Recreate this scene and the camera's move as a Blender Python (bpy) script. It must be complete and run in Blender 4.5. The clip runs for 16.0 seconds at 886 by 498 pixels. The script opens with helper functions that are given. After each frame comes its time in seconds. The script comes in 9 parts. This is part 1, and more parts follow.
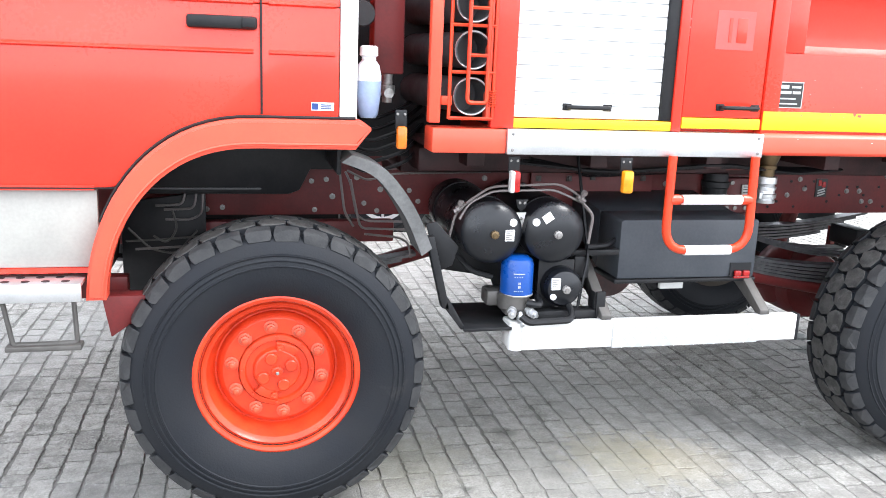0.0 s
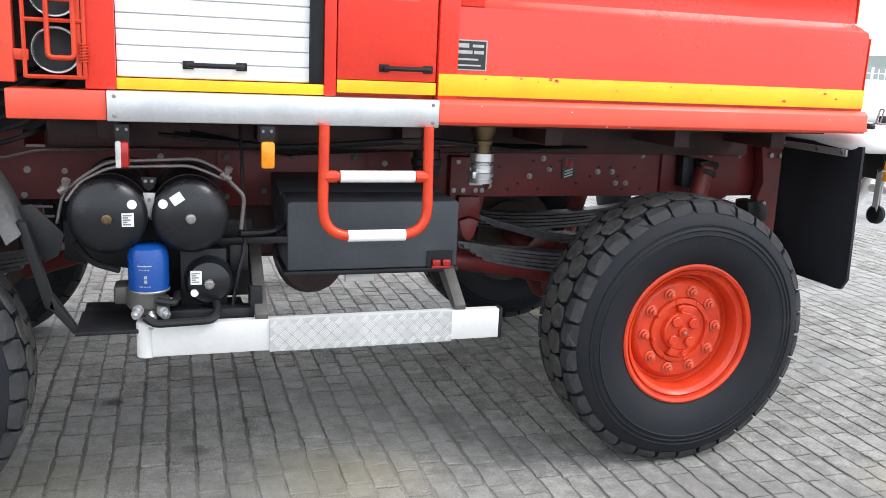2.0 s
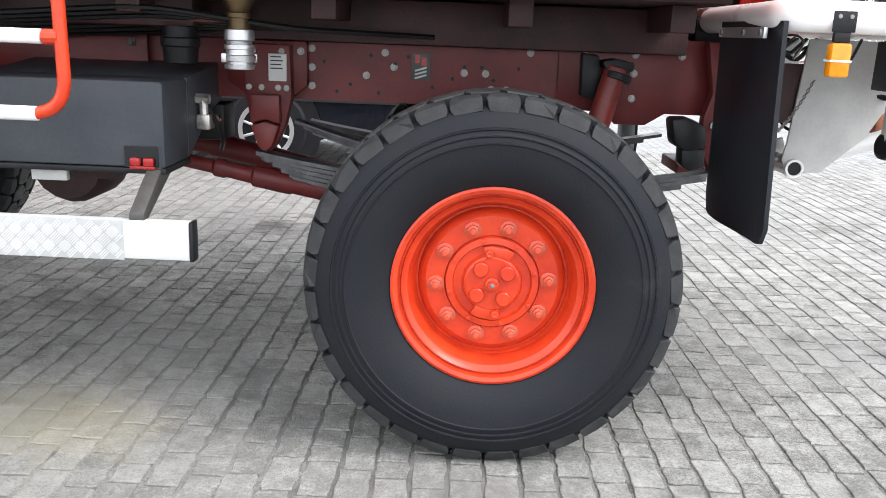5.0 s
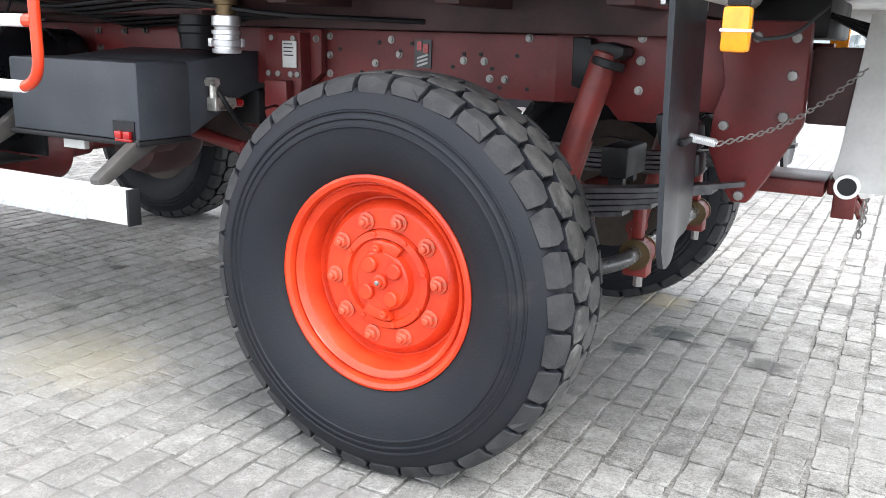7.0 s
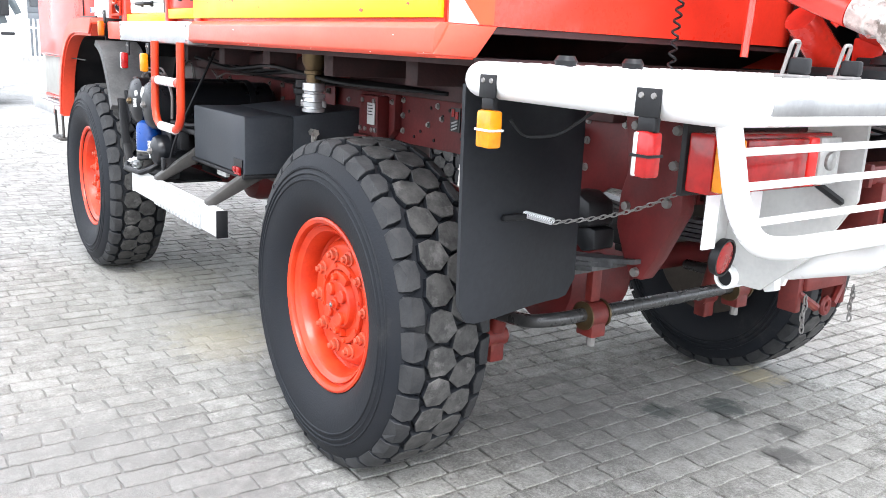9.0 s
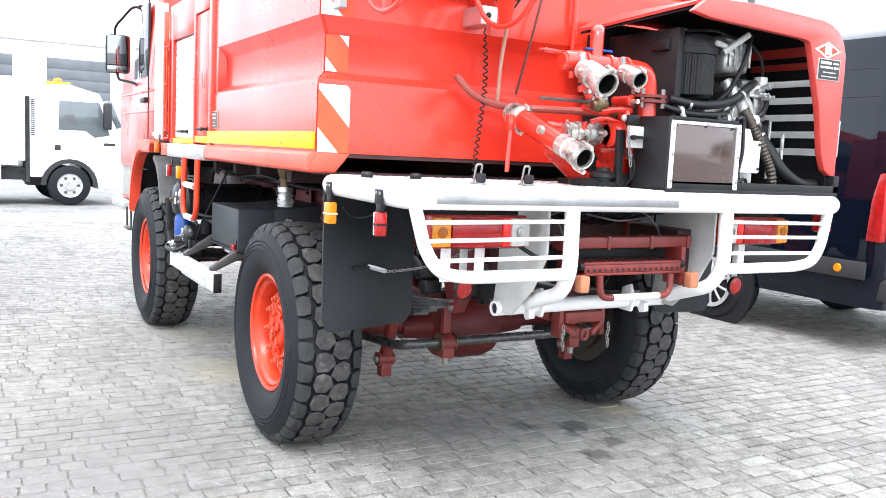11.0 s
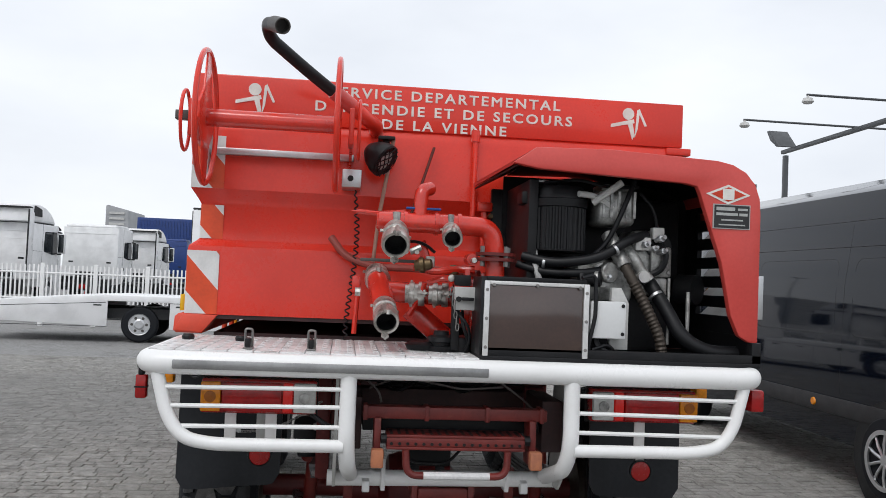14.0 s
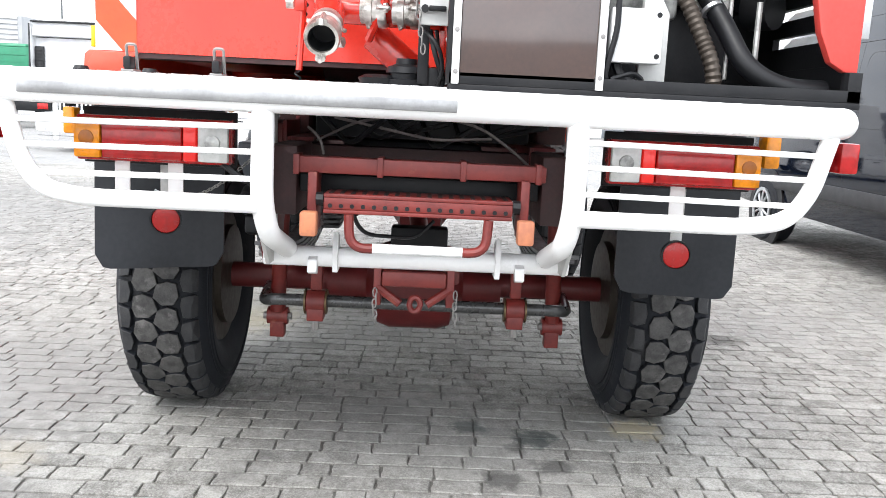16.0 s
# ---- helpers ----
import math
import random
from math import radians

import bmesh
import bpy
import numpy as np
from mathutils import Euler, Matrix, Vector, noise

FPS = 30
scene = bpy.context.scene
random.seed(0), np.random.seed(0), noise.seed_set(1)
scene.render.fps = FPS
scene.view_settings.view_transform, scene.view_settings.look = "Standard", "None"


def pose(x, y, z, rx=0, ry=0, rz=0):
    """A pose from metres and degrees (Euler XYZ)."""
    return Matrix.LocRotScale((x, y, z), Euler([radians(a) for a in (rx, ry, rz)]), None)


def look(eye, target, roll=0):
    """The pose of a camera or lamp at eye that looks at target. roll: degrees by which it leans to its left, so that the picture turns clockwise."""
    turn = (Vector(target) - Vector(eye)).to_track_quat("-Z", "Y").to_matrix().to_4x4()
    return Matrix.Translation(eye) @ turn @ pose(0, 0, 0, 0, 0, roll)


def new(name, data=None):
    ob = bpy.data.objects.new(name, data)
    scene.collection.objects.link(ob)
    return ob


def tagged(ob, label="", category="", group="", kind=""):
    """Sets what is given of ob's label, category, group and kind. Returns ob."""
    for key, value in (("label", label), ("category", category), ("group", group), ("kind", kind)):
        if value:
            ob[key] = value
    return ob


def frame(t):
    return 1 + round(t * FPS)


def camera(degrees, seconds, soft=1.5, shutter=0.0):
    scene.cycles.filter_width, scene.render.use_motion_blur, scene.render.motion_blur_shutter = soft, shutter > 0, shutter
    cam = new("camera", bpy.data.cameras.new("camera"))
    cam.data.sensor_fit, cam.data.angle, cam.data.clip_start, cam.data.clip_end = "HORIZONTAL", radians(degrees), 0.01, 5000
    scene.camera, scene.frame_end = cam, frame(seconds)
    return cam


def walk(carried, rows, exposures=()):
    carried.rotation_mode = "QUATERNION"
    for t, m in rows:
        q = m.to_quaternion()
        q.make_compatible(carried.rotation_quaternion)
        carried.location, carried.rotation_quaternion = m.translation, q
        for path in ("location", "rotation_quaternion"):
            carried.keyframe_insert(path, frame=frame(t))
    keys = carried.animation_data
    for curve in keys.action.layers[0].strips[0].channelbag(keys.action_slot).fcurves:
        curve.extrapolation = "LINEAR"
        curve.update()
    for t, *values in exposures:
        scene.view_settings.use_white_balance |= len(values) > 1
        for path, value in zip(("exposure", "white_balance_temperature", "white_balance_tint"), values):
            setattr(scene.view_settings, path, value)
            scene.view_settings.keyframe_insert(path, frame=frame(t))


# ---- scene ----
cam = camera(55.1, 16.0, soft=0.75)
PATH = [
    (0, (-2.901, -2.796, 1.604), (-2.449, -0.899, 1.161), 2.3),
    (0.5, (-2.661, -2.746, 1.584), (-2.107, -0.872, 1.159), 2.5),
    (1, (-2.361, -2.775, 1.559), (-1.774, -0.911, 1.132), 2.6),
    (1.5, (-2.115, -2.734, 1.513), (-1.519, -0.878, 1.068), 2.6),
    (2, (-1.851, -2.609, 1.499), (-1.253, -0.752, 1.062), 2.6),
    (2.5, (-1.602, -2.645, 1.505), (-1.037, -0.775, 1.076), 2.4),
    (3, (-1.33, -2.643, 1.497), (-0.889, -0.74, 1.069), 2.2),
    (3.5, (-1.034, -2.455, 1.445), (-0.702, -0.532, 1.009), 2.2),
    (4, (-0.743, -2.3, 1.383), (-0.441, -0.371, 0.95), 2.2),
    (4.5, (-0.412, -2.254, 1.293), (-0.23, -0.313, 0.845), 2.3),
    (4.7, (-0.289, -2.213, 1.234), (-0.185, -0.274, 0.754), 2.3),
    (6.8, (0.997, -1.714, 1.097), (0.139, 0.024, 0.604), 1.7),
    (7, (1.124, -1.653, 1.124), (0.195, 0.05, 0.635), 1.6),
    (7.5, (1.498, -1.566, 1.218), (0.407, 0.04, 0.738), 1.6),
    (8, (1.766, -1.345, 1.241), (0.443, 0.075, 0.762), 1.7),
    (8.2, (1.86, -1.258, 1.286), (0.455, 0.081, 0.801), 1.7),
    (10.3, (3.2, -1.104, 1.338), (1.49, -0.131, 0.978), 3.2),
    (10.5, (3.372, -1.122, 1.374), (1.649, -0.155, 1.066), 3.0),
    (11, (3.817, -1.184, 1.394), (2.086, -0.207, 1.169), 2.8),
    (11.5, (4.107, -1.044, 1.476), (2.339, -0.112, 1.406), 2.5),
    (12, (4.309, -0.772, 1.499), (2.428, -0.095, 1.556), 2.4),
    (12.5, (4.334, -0.413, 1.514), (2.424, 0.175, 1.582), 2.3),
    (13, (4.367, -0.048, 1.525), (2.441, 0.483, 1.601), 2.3),
    (13.5, (4.428, 0.378, 1.547), (2.458, 0.714, 1.627), 2.3),
    (14, (4.307, 0.686, 1.552), (2.322, 0.912, 1.628), 2.4),
    (14.5, (4.143, 0.858, 1.565), (2.147, 0.979, 1.604), 2.7),
    (15, (4.038, 0.986, 1.52), (2.045, 1.059, 1.37), 2.8),
    (15.5, (3.852, 1.106, 1.438), (1.875, 1.171, 1.150), 2.7),
    (16, (3.505, 1.120, 1.238), (1.532, 1.169, 0.912), 2.8),
]
walk(cam, [(t, look(eye, target, roll)) for t, eye, target, roll in PATH],
     [(0.0, 2.2, 6250, 10.0), (0.5, 2.28, 6250, 10.0), (1.0, 2.09, 6250, 10.0), (1.5, 1.68, 6250, 10.0), (2.5, 1.16, 6430, 10.0), (3.5, 1.06, 6430, 10.0), (4.7, 1.55, 6430, 10.0), (6.0, 1.95, 6350, 10.0), (7.0, 2.1, 6350, 10.0), (8.2, 2.17, 6350, 10.0), (9.5, 1.95, 6250, 10.0), (10.5, 1.84, 6250, 10.0), (11.0, 1.92, 6250, 10.0), (11.4, 2.0, 6250, 10.0), (11.6, 1.88, 6250, 10.0), (12.0, 1.18, 6330, 10.0), (12.5, 0.66, 6460, 10.0), (13.5, 0.1, 6460, 10.0), (14.7, 0.05, 6460, 10.0), (15.0, 0.12, 6460, 10.0), (15.2, 0.55, 6460, 10.0), (15.5, 1.17, 6460, 10.0), (16.0, 1.74, 6460, 10.0)])

# ---- world and light: an overcast day, the cloud bright all round ----
world = bpy.data.worlds.new("overcast_sky")
scene.world = world
world.use_nodes = True
wn, wl = world.node_tree.nodes, world.node_tree.links
wn.clear()
sky = wn.new("ShaderNodeTexSky")
sky.sky_type, sky.sun_disc = "NISHITA", False
sky.sun_elevation, sky.sun_rotation = radians(52), radians(117)
sky.air_density, sky.dust_density = 1.0, 4.0
tc = wn.new("ShaderNodeTexCoord")
cl = wn.new("ShaderNodeTexNoise")
cl.inputs["Scale"].default_value, cl.inputs["Detail"].default_value = 2.2, 5.0
cmap = wn.new("ShaderNodeMapping")
cmap.inputs["Scale"].default_value = (1.0, 1.0, 2.6)
cr = wn.new("ShaderNodeValToRGB")
cr.color_ramp.elements[0].position, cr.color_ramp.elements[0].color = 0.3, (6.5, 6.8, 7.3, 1)
cr.color_ramp.elements[1].position, cr.color_ramp.elements[1].color = 0.7, (8.15, 8.4, 8.75, 1)
wmix = wn.new("ShaderNodeMixRGB")
wmix.inputs["Fac"].default_value = 0.92
wbg = wn.new("ShaderNodeBackground")
wbg.inputs["Strength"].default_value = 0.125
wout = wn.new("ShaderNodeOutputWorld")
wl.new(tc.outputs["Generated"], cmap.inputs["Vector"])
wl.new(cmap.outputs["Vector"], cl.inputs["Vector"])
wl.new(cl.outputs["Fac"], cr.inputs["Fac"])
wl.new(sky.outputs["Color"], wmix.inputs["Color1"])
wl.new(cr.outputs["Color"], wmix.inputs["Color2"])
wl.new(wmix.outputs["Color"], wbg.inputs["Color"])
wl.new(wbg.outputs["Background"], wout.inputs["Surface"])

sun = new("sun", bpy.data.lights.new("sun", "SUN"))
sun.data.energy, sun.data.angle, sun.data.color = 0.9, radians(25), (1.0, 0.985, 0.965)
sun.matrix_world = look((5.4, -2.8, 7.7), (0, 0, 0))


# ---- materials ----
def mat(name, col, rough=0.5, metal=0.0, col2=None, scale=6.0, fine=90.0, bump=0.0, var=0.18, rvar=0.12, coat=0.0, random_obj=0.0,
        dirt=None, dirt_at=0.62):
    """A surface with broad patches and fine grain in its colour, roughness and relief."""
    m = bpy.data.materials.new(name)
    m.use_nodes = True
    n, l = m.node_tree.nodes, m.node_tree.links
    b = n["Principled BSDF"]
    b.inputs["Metallic"].default_value = metal
    if coat:
        b.inputs["Coat Weight"].default_value, b.inputs["Coat Roughness"].default_value = coat, 0.12
    co = n.new("ShaderNodeTexCoord")
    a = n.new("ShaderNodeTexNoise")
    a.inputs["Scale"].default_value, a.inputs["Detail"].default_value = scale, 6
    f = n.new("ShaderNodeTexNoise")
    f.inputs["Scale"].default_value, f.inputs["Detail"].default_value = fine, 3
    l.new(co.outputs["Object"], a.inputs["Vector"])
    l.new(co.outputs["Object"], f.inputs["Vector"])
    if col2 is None:
        col2 = tuple(c * (1 - var) for c in col)
    mix = n.new("ShaderNodeMixRGB")
    mix.inputs["Color1"].default_value, mix.inputs["Color2"].default_value = (*col, 1), (*col2, 1)
    add = n.new("ShaderNodeMath")
    add.operation = "MULTIPLY_ADD"
    add.inputs[1].default_value, add.inputs[2].default_value = 0.35, -0.17
    l.new(f.outputs["Fac"], add.inputs[0])
    add2 = n.new("ShaderNodeMath")
    add2.operation, add2.use_clamp = "ADD", True
    l.new(a.outputs["Fac"], add2.inputs[0])
    l.new(add.outputs[0], add2.inputs[1])
    ramp = n.new("ShaderNodeMapRange")
    ramp.inputs["From Min"].default_value, ramp.inputs["From Max"].default_value = 0.35, 0.68
    l.new(add2.outputs[0], ramp.inputs["Value"])
    last = ramp.outputs["Result"]
    if random_obj:
        oi = n.new("ShaderNodeObjectInfo")
        gi = n.new("ShaderNodeNewGeometry")
        s = n.new("ShaderNodeMath")
        s.operation = "ADD"
        l.new(oi.outputs["Random"], s.inputs[0])
        l.new(gi.outputs["Random Per Island"], s.inputs[1])
        fr = n.new("ShaderNodeMath")
        fr.operation = "FRACT"
        l.new(s.outputs[0], fr.inputs[0])
        mm = n.new("ShaderNodeMixRGB")
        mm.inputs["Fac"].default_value = random_obj
        l.new(last, mm.inputs["Color1"])
        l.new(fr.outputs[0], mm.inputs["Color2"])
        last = mm.outputs["Color"]
    l.new(last, mix.inputs["Fac"])
    out = mix.outputs["Color"]
    if dirt:
        d = n.new("ShaderNodeTexNoise")
        d.inputs["Scale"].default_value, d.inputs["Detail"].default_value = scale * 0.45, 9
        d.inputs["Roughness"].default_value = 0.68
        l.new(co.outputs["Object"], d.inputs["Vector"])
        dr = n.new("ShaderNodeMapRange")
        dr.inputs["From Min"].default_value, dr.inputs["From Max"].default_value = dirt_at - 0.07, dirt_at + 0.06
        dr.inputs["To Max"].default_value = 0.85
        l.new(d.outputs["Fac"], dr.inputs["Value"])
        dm = n.new("ShaderNodeMixRGB")
        dm.inputs["Color2"].default_value = (*dirt, 1)
        l.new(dr.outputs["Result"], dm.inputs["Fac"])
        l.new(out, dm.inputs["Color1"])
        out = dm.outputs["Color"]
    l.new(out, b.inputs["Base Color"])
    rr = n.new("ShaderNodeMapRange")
    rr.inputs["To Min"].default_value, rr.inputs["To Max"].default_value = max(0.03, rough - rvar), min(1.0, rough + rvar)
    l.new(add2.outputs[0], rr.inputs["Value"])
    l.new(rr.outputs["Result"], b.inputs["Roughness"])
    if bump:
        bp = n.new("ShaderNodeBump")
        bp.inputs["Strength"].default_value, bp.inputs["Distance"].default_value = min(1.0, bump), 0.004
        l.new(f.outputs["Fac"], bp.inputs["Height"])
        l.new(bp.outputs["Normal"], b.inputs["Normal"])
    return m


def glass(name, col=(0.02, 0.025, 0.03), rough=0.05):
    m = mat(name, col, rough, var=0.1, rvar=0.02)
    m.node_tree.nodes["Principled BSDF"].inputs["Specular IOR Level"].default_value = 0.8
    return m


def lamp_glow(name, col, strength, base):
    m = mat(name, base, 0.2, var=0.1)
    b = m.node_tree.nodes["Principled BSDF"]
    b.inputs["Emission Color"].default_value, b.inputs["Emission Strength"].default_value = (*col, 1), strength
    return m


RED = mat("fire_red_paint", (0.74, 0.040, 0.020), 0.30, col2=(0.62, 0.030, 0.015), scale=2.2, coat=0.42, bump=0.025, dirt=(0.50, 0.045, 0.028), dirt_at=0.70)
REDP = mat("glossy_red_pipe_paint", (0.68, 0.032, 0.015), 0.24, col2=(0.52, 0.022, 0.011), scale=9, coat=0.6, bump=0.06, dirt=(0.20, 0.035, 0.025), dirt_at=0.70)
REDTOP = mat("faded_red_gel_coat", (0.63, 0.066, 0.054), 0.40, col2=(0.54, 0.050, 0.040), coat=0.22, scale=3.0, bump=0.03)
ORANGE = mat("bright_red_orange_paint", (0.60, 0.048, 0.012), 0.36, col2=(0.47, 0.028, 0.008), scale=9, bump=0.06, coat=0.15,
             dirt=(0.30, 0.03, 0.012), dirt_at=0.70)
FENDER = mat("orange_red_fender_paint", (0.76, 0.075, 0.035), 0.4, scale=5, coat=0.15)
MAROON = mat("maroon_chassis_paint", (0.135, 0.0175, 0.0175), 0.42, col2=(0.09, 0.015, 0.015), scale=7, bump=0.10,
             dirt=(0.11, 0.055, 0.04), dirt_at=0.70)
RUSTRED = mat("faded_rust_red_paint", (0.18, 0.021, 0.016), 0.48, col2=(0.11, 0.013, 0.011), scale=10, bump=0.12,
              dirt=(0.30, 0.12, 0.07), dirt_at=0.68)
WHITE = mat("white_paint", (0.86, 0.86, 0.855), 0.30, col2=(0.81, 0.81, 0.80), scale=5, bump=0.03, dirt=(0.42, 0.40, 0.37), dirt_at=0.74)
DECKW = mat("worn_white_deck_paint", (0.76, 0.76, 0.755), 0.34, col2=(0.56, 0.56, 0.56), scale=16, bump=0.2, dirt=(0.26, 0.25, 0.24), dirt_at=0.62)
SHUT = mat("white_shutter_lacquer", (0.71, 0.72, 0.72), 0.35, col2=(0.66, 0.67, 0.67), scale=3)
GREYW = mat("grey_white_dull_panel", (0.33, 0.325, 0.30), 0.55, col2=(0.27, 0.265, 0.245), scale=6, bump=0.05)
PLATEW = mat("light_grey_painted_steel", (0.56, 0.56, 0.54), 0.5, col2=(0.45, 0.45, 0.44), scale=8)
YELLOW = mat("yellow_reflective_band", (0.83, 0.50, 0.004), 0.42, col2=(0.74, 0.42, 0.004), scale=7, dirt=(0.25, 0.10, 0.03), dirt_at=0.73)
ALU = mat("brushed_aluminium", (0.62, 0.63, 0.64), 0.36, metal=0.85, col2=(0.50, 0.51, 0.52), scale=8, fine=160, bump=0.05)
ALUL = mat("cast_aluminium_coupling", (0.66, 0.64, 0.60), 0.34, metal=0.75, col2=(0.40, 0.38, 0.35), scale=26, bump=0.25, dirt=(0.10, 0.085, 0.07), dirt_at=0.58)
STEEL = mat("galvanised_bolt_steel", (0.27, 0.26, 0.25), 0.45, metal=0.6, scale=30)
DKSTEEL = mat("dark_weathered_steel", (0.10, 0.095, 0.09), 0.5, metal=0.4, scale=18, bump=0.15, dirt=(0.16, 0.09, 0.06), dirt_at=0.7)
BARST = mat("grey_painted_bar", (0.085, 0.085, 0.085), 0.28, metal=0.4, col2=(0.055, 0.055, 0.055), scale=20, bump=0.08)
LEAFST = mat("bare_spring_steel", (0.13, 0.13, 0.135), 0.42, metal=0.45, col2=(0.07, 0.07, 0.073), scale=22, bump=0.12)
# chassis maroon with the shade under the body put into its colour
UNDER = mat("shaded_maroon_underbody", (0.048, 0.013, 0.013), 0.60, col2=(0.026, 0.011, 0.011), scale=9, bump=0.25)
BRASS = mat("dull_brass", (0.15, 0.105, 0.055), 0.42, metal=0.8, scale=25)
RUBBER = mat("black_tyre_rubber", (0.0085, 0.0102, 0.0138), 0.66, col2=(0.0122, 0.0134, 0.0160), scale=7, fine=140, bump=0.25,
             dirt=(0.045, 0.044, 0.043), dirt_at=0.69)
TREAD = mat("worn_tread_rubber", (0.026, 0.0255, 0.025), 0.80, col2=(0.066, 0.064, 0.061), scale=28, fine=150, bump=0.3,
            dirt=(0.13, 0.125, 0.12), dirt_at=0.62)
TREADM = mat("shoulder_tread_rubber", (0.0115, 0.0124, 0.0142), 0.78, col2=(0.030, 0.030, 0.031), scale=22, fine=150, bump=0.3)
HOSE = mat("black_hose_rubber", (0.010, 0.0105, 0.012), 0.42, scale=12, bump=0.12)
FLAP = mat("black_rubber_sheet", (0.0080, 0.0092, 0.0120), 0.34, col2=(0.017, 0.019, 0.023), scale=3.5, fine=60, bump=0.12, dirt=(0.026, 0.028, 0.032), dirt_at=0.62)
BLACK = mat("black_painted_steel", (0.0095, 0.0100, 0.0115), 0.45, col2=(0.017, 0.017, 0.018), scale=9, bump=0.1)
BLACKG = mat("glossy_black_tank_paint", (0.0075, 0.0085, 0.0110), 0.30, scale=9, bump=0.05, dirt=(0.05, 0.045, 0.04), dirt_at=0.73)
BOXG = mat("dark_grey_battery_cover", (0.036, 0.041, 0.049), 0.5, col2=(0.055, 0.060, 0.068), scale=5, bump=0.12)
GREYR = mat("worn_grey_rubber_guard", (0.12, 0.12, 0.12), 0.7, col2=(0.07, 0.07, 0.07), scale=9, bump=0.15)
BLUE = mat("blue_filter_paint", (0.003, 0.055, 0.27), 0.3, scale=12)
BLUEDK = mat("dark_blue_paint", (0.012, 0.045, 0.20), 0.4, scale=4)
GREEN = mat("green_truck_paint", (0.012, 0.20, 0.10), 0.4, scale=4)
AMBER = mat("amber_lens", (0.80, 0.27, 0.008), 0.18, scale=30, var=0.3)
AMBSIDE = mat("dull_orange_lens", (0.60, 0.150, 0.012), 0.22, col2=(0.45, 0.10, 0.008), scale=40)
# black hose rubber lightened for the sky light on the hoses
HOSEG = mat("lit_suction_hose_rubber", (0.050, 0.051, 0.055), 0.48, col2=(0.030, 0.030, 0.033), scale=12, bump=0.12)
WORNOR = mat("worn_orange_nut_paint", (0.60, 0.058, 0.020), 0.42, col2=(0.40, 0.085, 0.045), scale=45, bump=0.1)
AMBDK = mat("dark_amber_lens", (0.38, 0.11, 0.006), 0.2, scale=30, var=0.3)
REDLENS = mat("red_lens", (0.42, 0.012, 0.012), 0.15, scale=25, var=0.4)
REDLIT = lamp_glow("lit_red_lens", (1.0, 0.03, 0.02), 0.10, (0.50, 0.015, 0.012))
CLEARL = mat("clear_lens", (0.55, 0.55, 0.53), 0.2, scale=25, var=0.3)
REFLR = mat("red_retroreflector", (0.33, 0.010, 0.009), 0.25, scale=60)
REFLW = mat("white_reflective_stripe", (0.74, 0.75, 0.74), 0.4, col2=(0.62, 0.63, 0.62), scale=12)
REFLO = mat("orange_reflective_stripe", (0.72, 0.075, 0.018), 0.42, scale=12)
LETTER = mat("white_lettering_film", (0.78, 0.77, 0.72), 0.5, scale=14, dirt=(0.5, 0.3, 0.22), dirt_at=0.72)
PLATEK = mat("black_maker_plate", (0.016, 0.017, 0.018), 0.35, scale=20)
SILVERPR = mat("silver_print", (0.42, 0.43, 0.42), 0.45, scale=40)
CANPL = mat("translucent_plastic_can", (0.70, 0.74, 0.78), 0.4, scale=12)
CANBL = mat("blue_fluid_in_plastic", (0.28, 0.36, 0.52), 0.35, scale=12)
BROWNP = mat("tinted_brown_panel", (0.070, 0.040, 0.032), 0.12, col2=(0.048, 0.030, 0.026), scale=3, rvar=0.06)
ENGMET = mat("cast_engine_metal", (0.46, 0.46, 0.44), 0.36, metal=0.5, col2=(0.16, 0.16, 0.155), scale=20, bump=0.3)
FLEXM = mat("brown_corrugated_exhaust", (0.062, 0.050, 0.040), 0.5, metal=0.5, scale=30)
STEPW = mat("dulled_white_step_paint", (0.62, 0.62, 0.61), 0.42, col2=(0.55, 0.55, 0.54), scale=6, bump=0.03, dirt=(0.36, 0.34, 0.31), dirt_at=0.72)
ALUP = mat("chequer_plate_alloy", (0.43, 0.44, 0.44), 0.42, metal=0.25, col2=(0.50, 0.51, 0.51), scale=12)
ALUB = mat("bright_painted_alloy", (0.72, 0.72, 0.71), 0.38, metal=0.2, col2=(0.60, 0.60, 0.59), scale=20)
RUBG = mat("brushed_grey_rub_strip", (0.36, 0.36, 0.36), 0.34, metal=0.75, col2=(0.26, 0.26, 0.26), scale=9, bump=0.06)
BUFF = mat("faded_orange_buffer", (0.46, 0.17, 0.08), 0.7, col2=(0.32, 0.12, 0.07), scale=20)
HOSEP = mat("pale_brown_hose", (0.42, 0.24, 0.18), 0.55, scale=16)
PIPEG = mat("painted_brake_pipe", (0.17, 0.15, 0.145), 0.45, metal=0.3, scale=20)
HOSER = mat("brown_red_hose", (0.30, 0.055, 0.04), 0.5, scale=16)
RODK = mat("dark_red_rod", (0.12, 0.028, 0.022), 0.45, metal=0.4, scale=25)
GLASS = glass("dark_window_glass")
GLASSL = glass("pale_window_glass", (0.11, 0.13, 0.14), 0.06)
VAN = mat("black_van_paint", (0.003, 0.0052, 0.0115), 0.03, scale=2, rvar=0.015)
VANPL = mat("grey_black_plastic", (0.035, 0.036, 0.038), 0.6, scale=8, bump=0.08)
TRUCKW = mat("white_truck_lacquer", (0.86, 0.865, 0.87), 0.3, scale=2)
BUILD = mat("white_cladding", (0.74, 0.74, 0.74), 0.6, scale=1.2)
CONCR = mat("grey_tower_concrete", (0.36, 0.37, 0.38), 0.8, scale=0.6)
DOORG = mat("dark_grey_roller_door", (0.13, 0.145, 0.16), 0.5, scale=1.5)
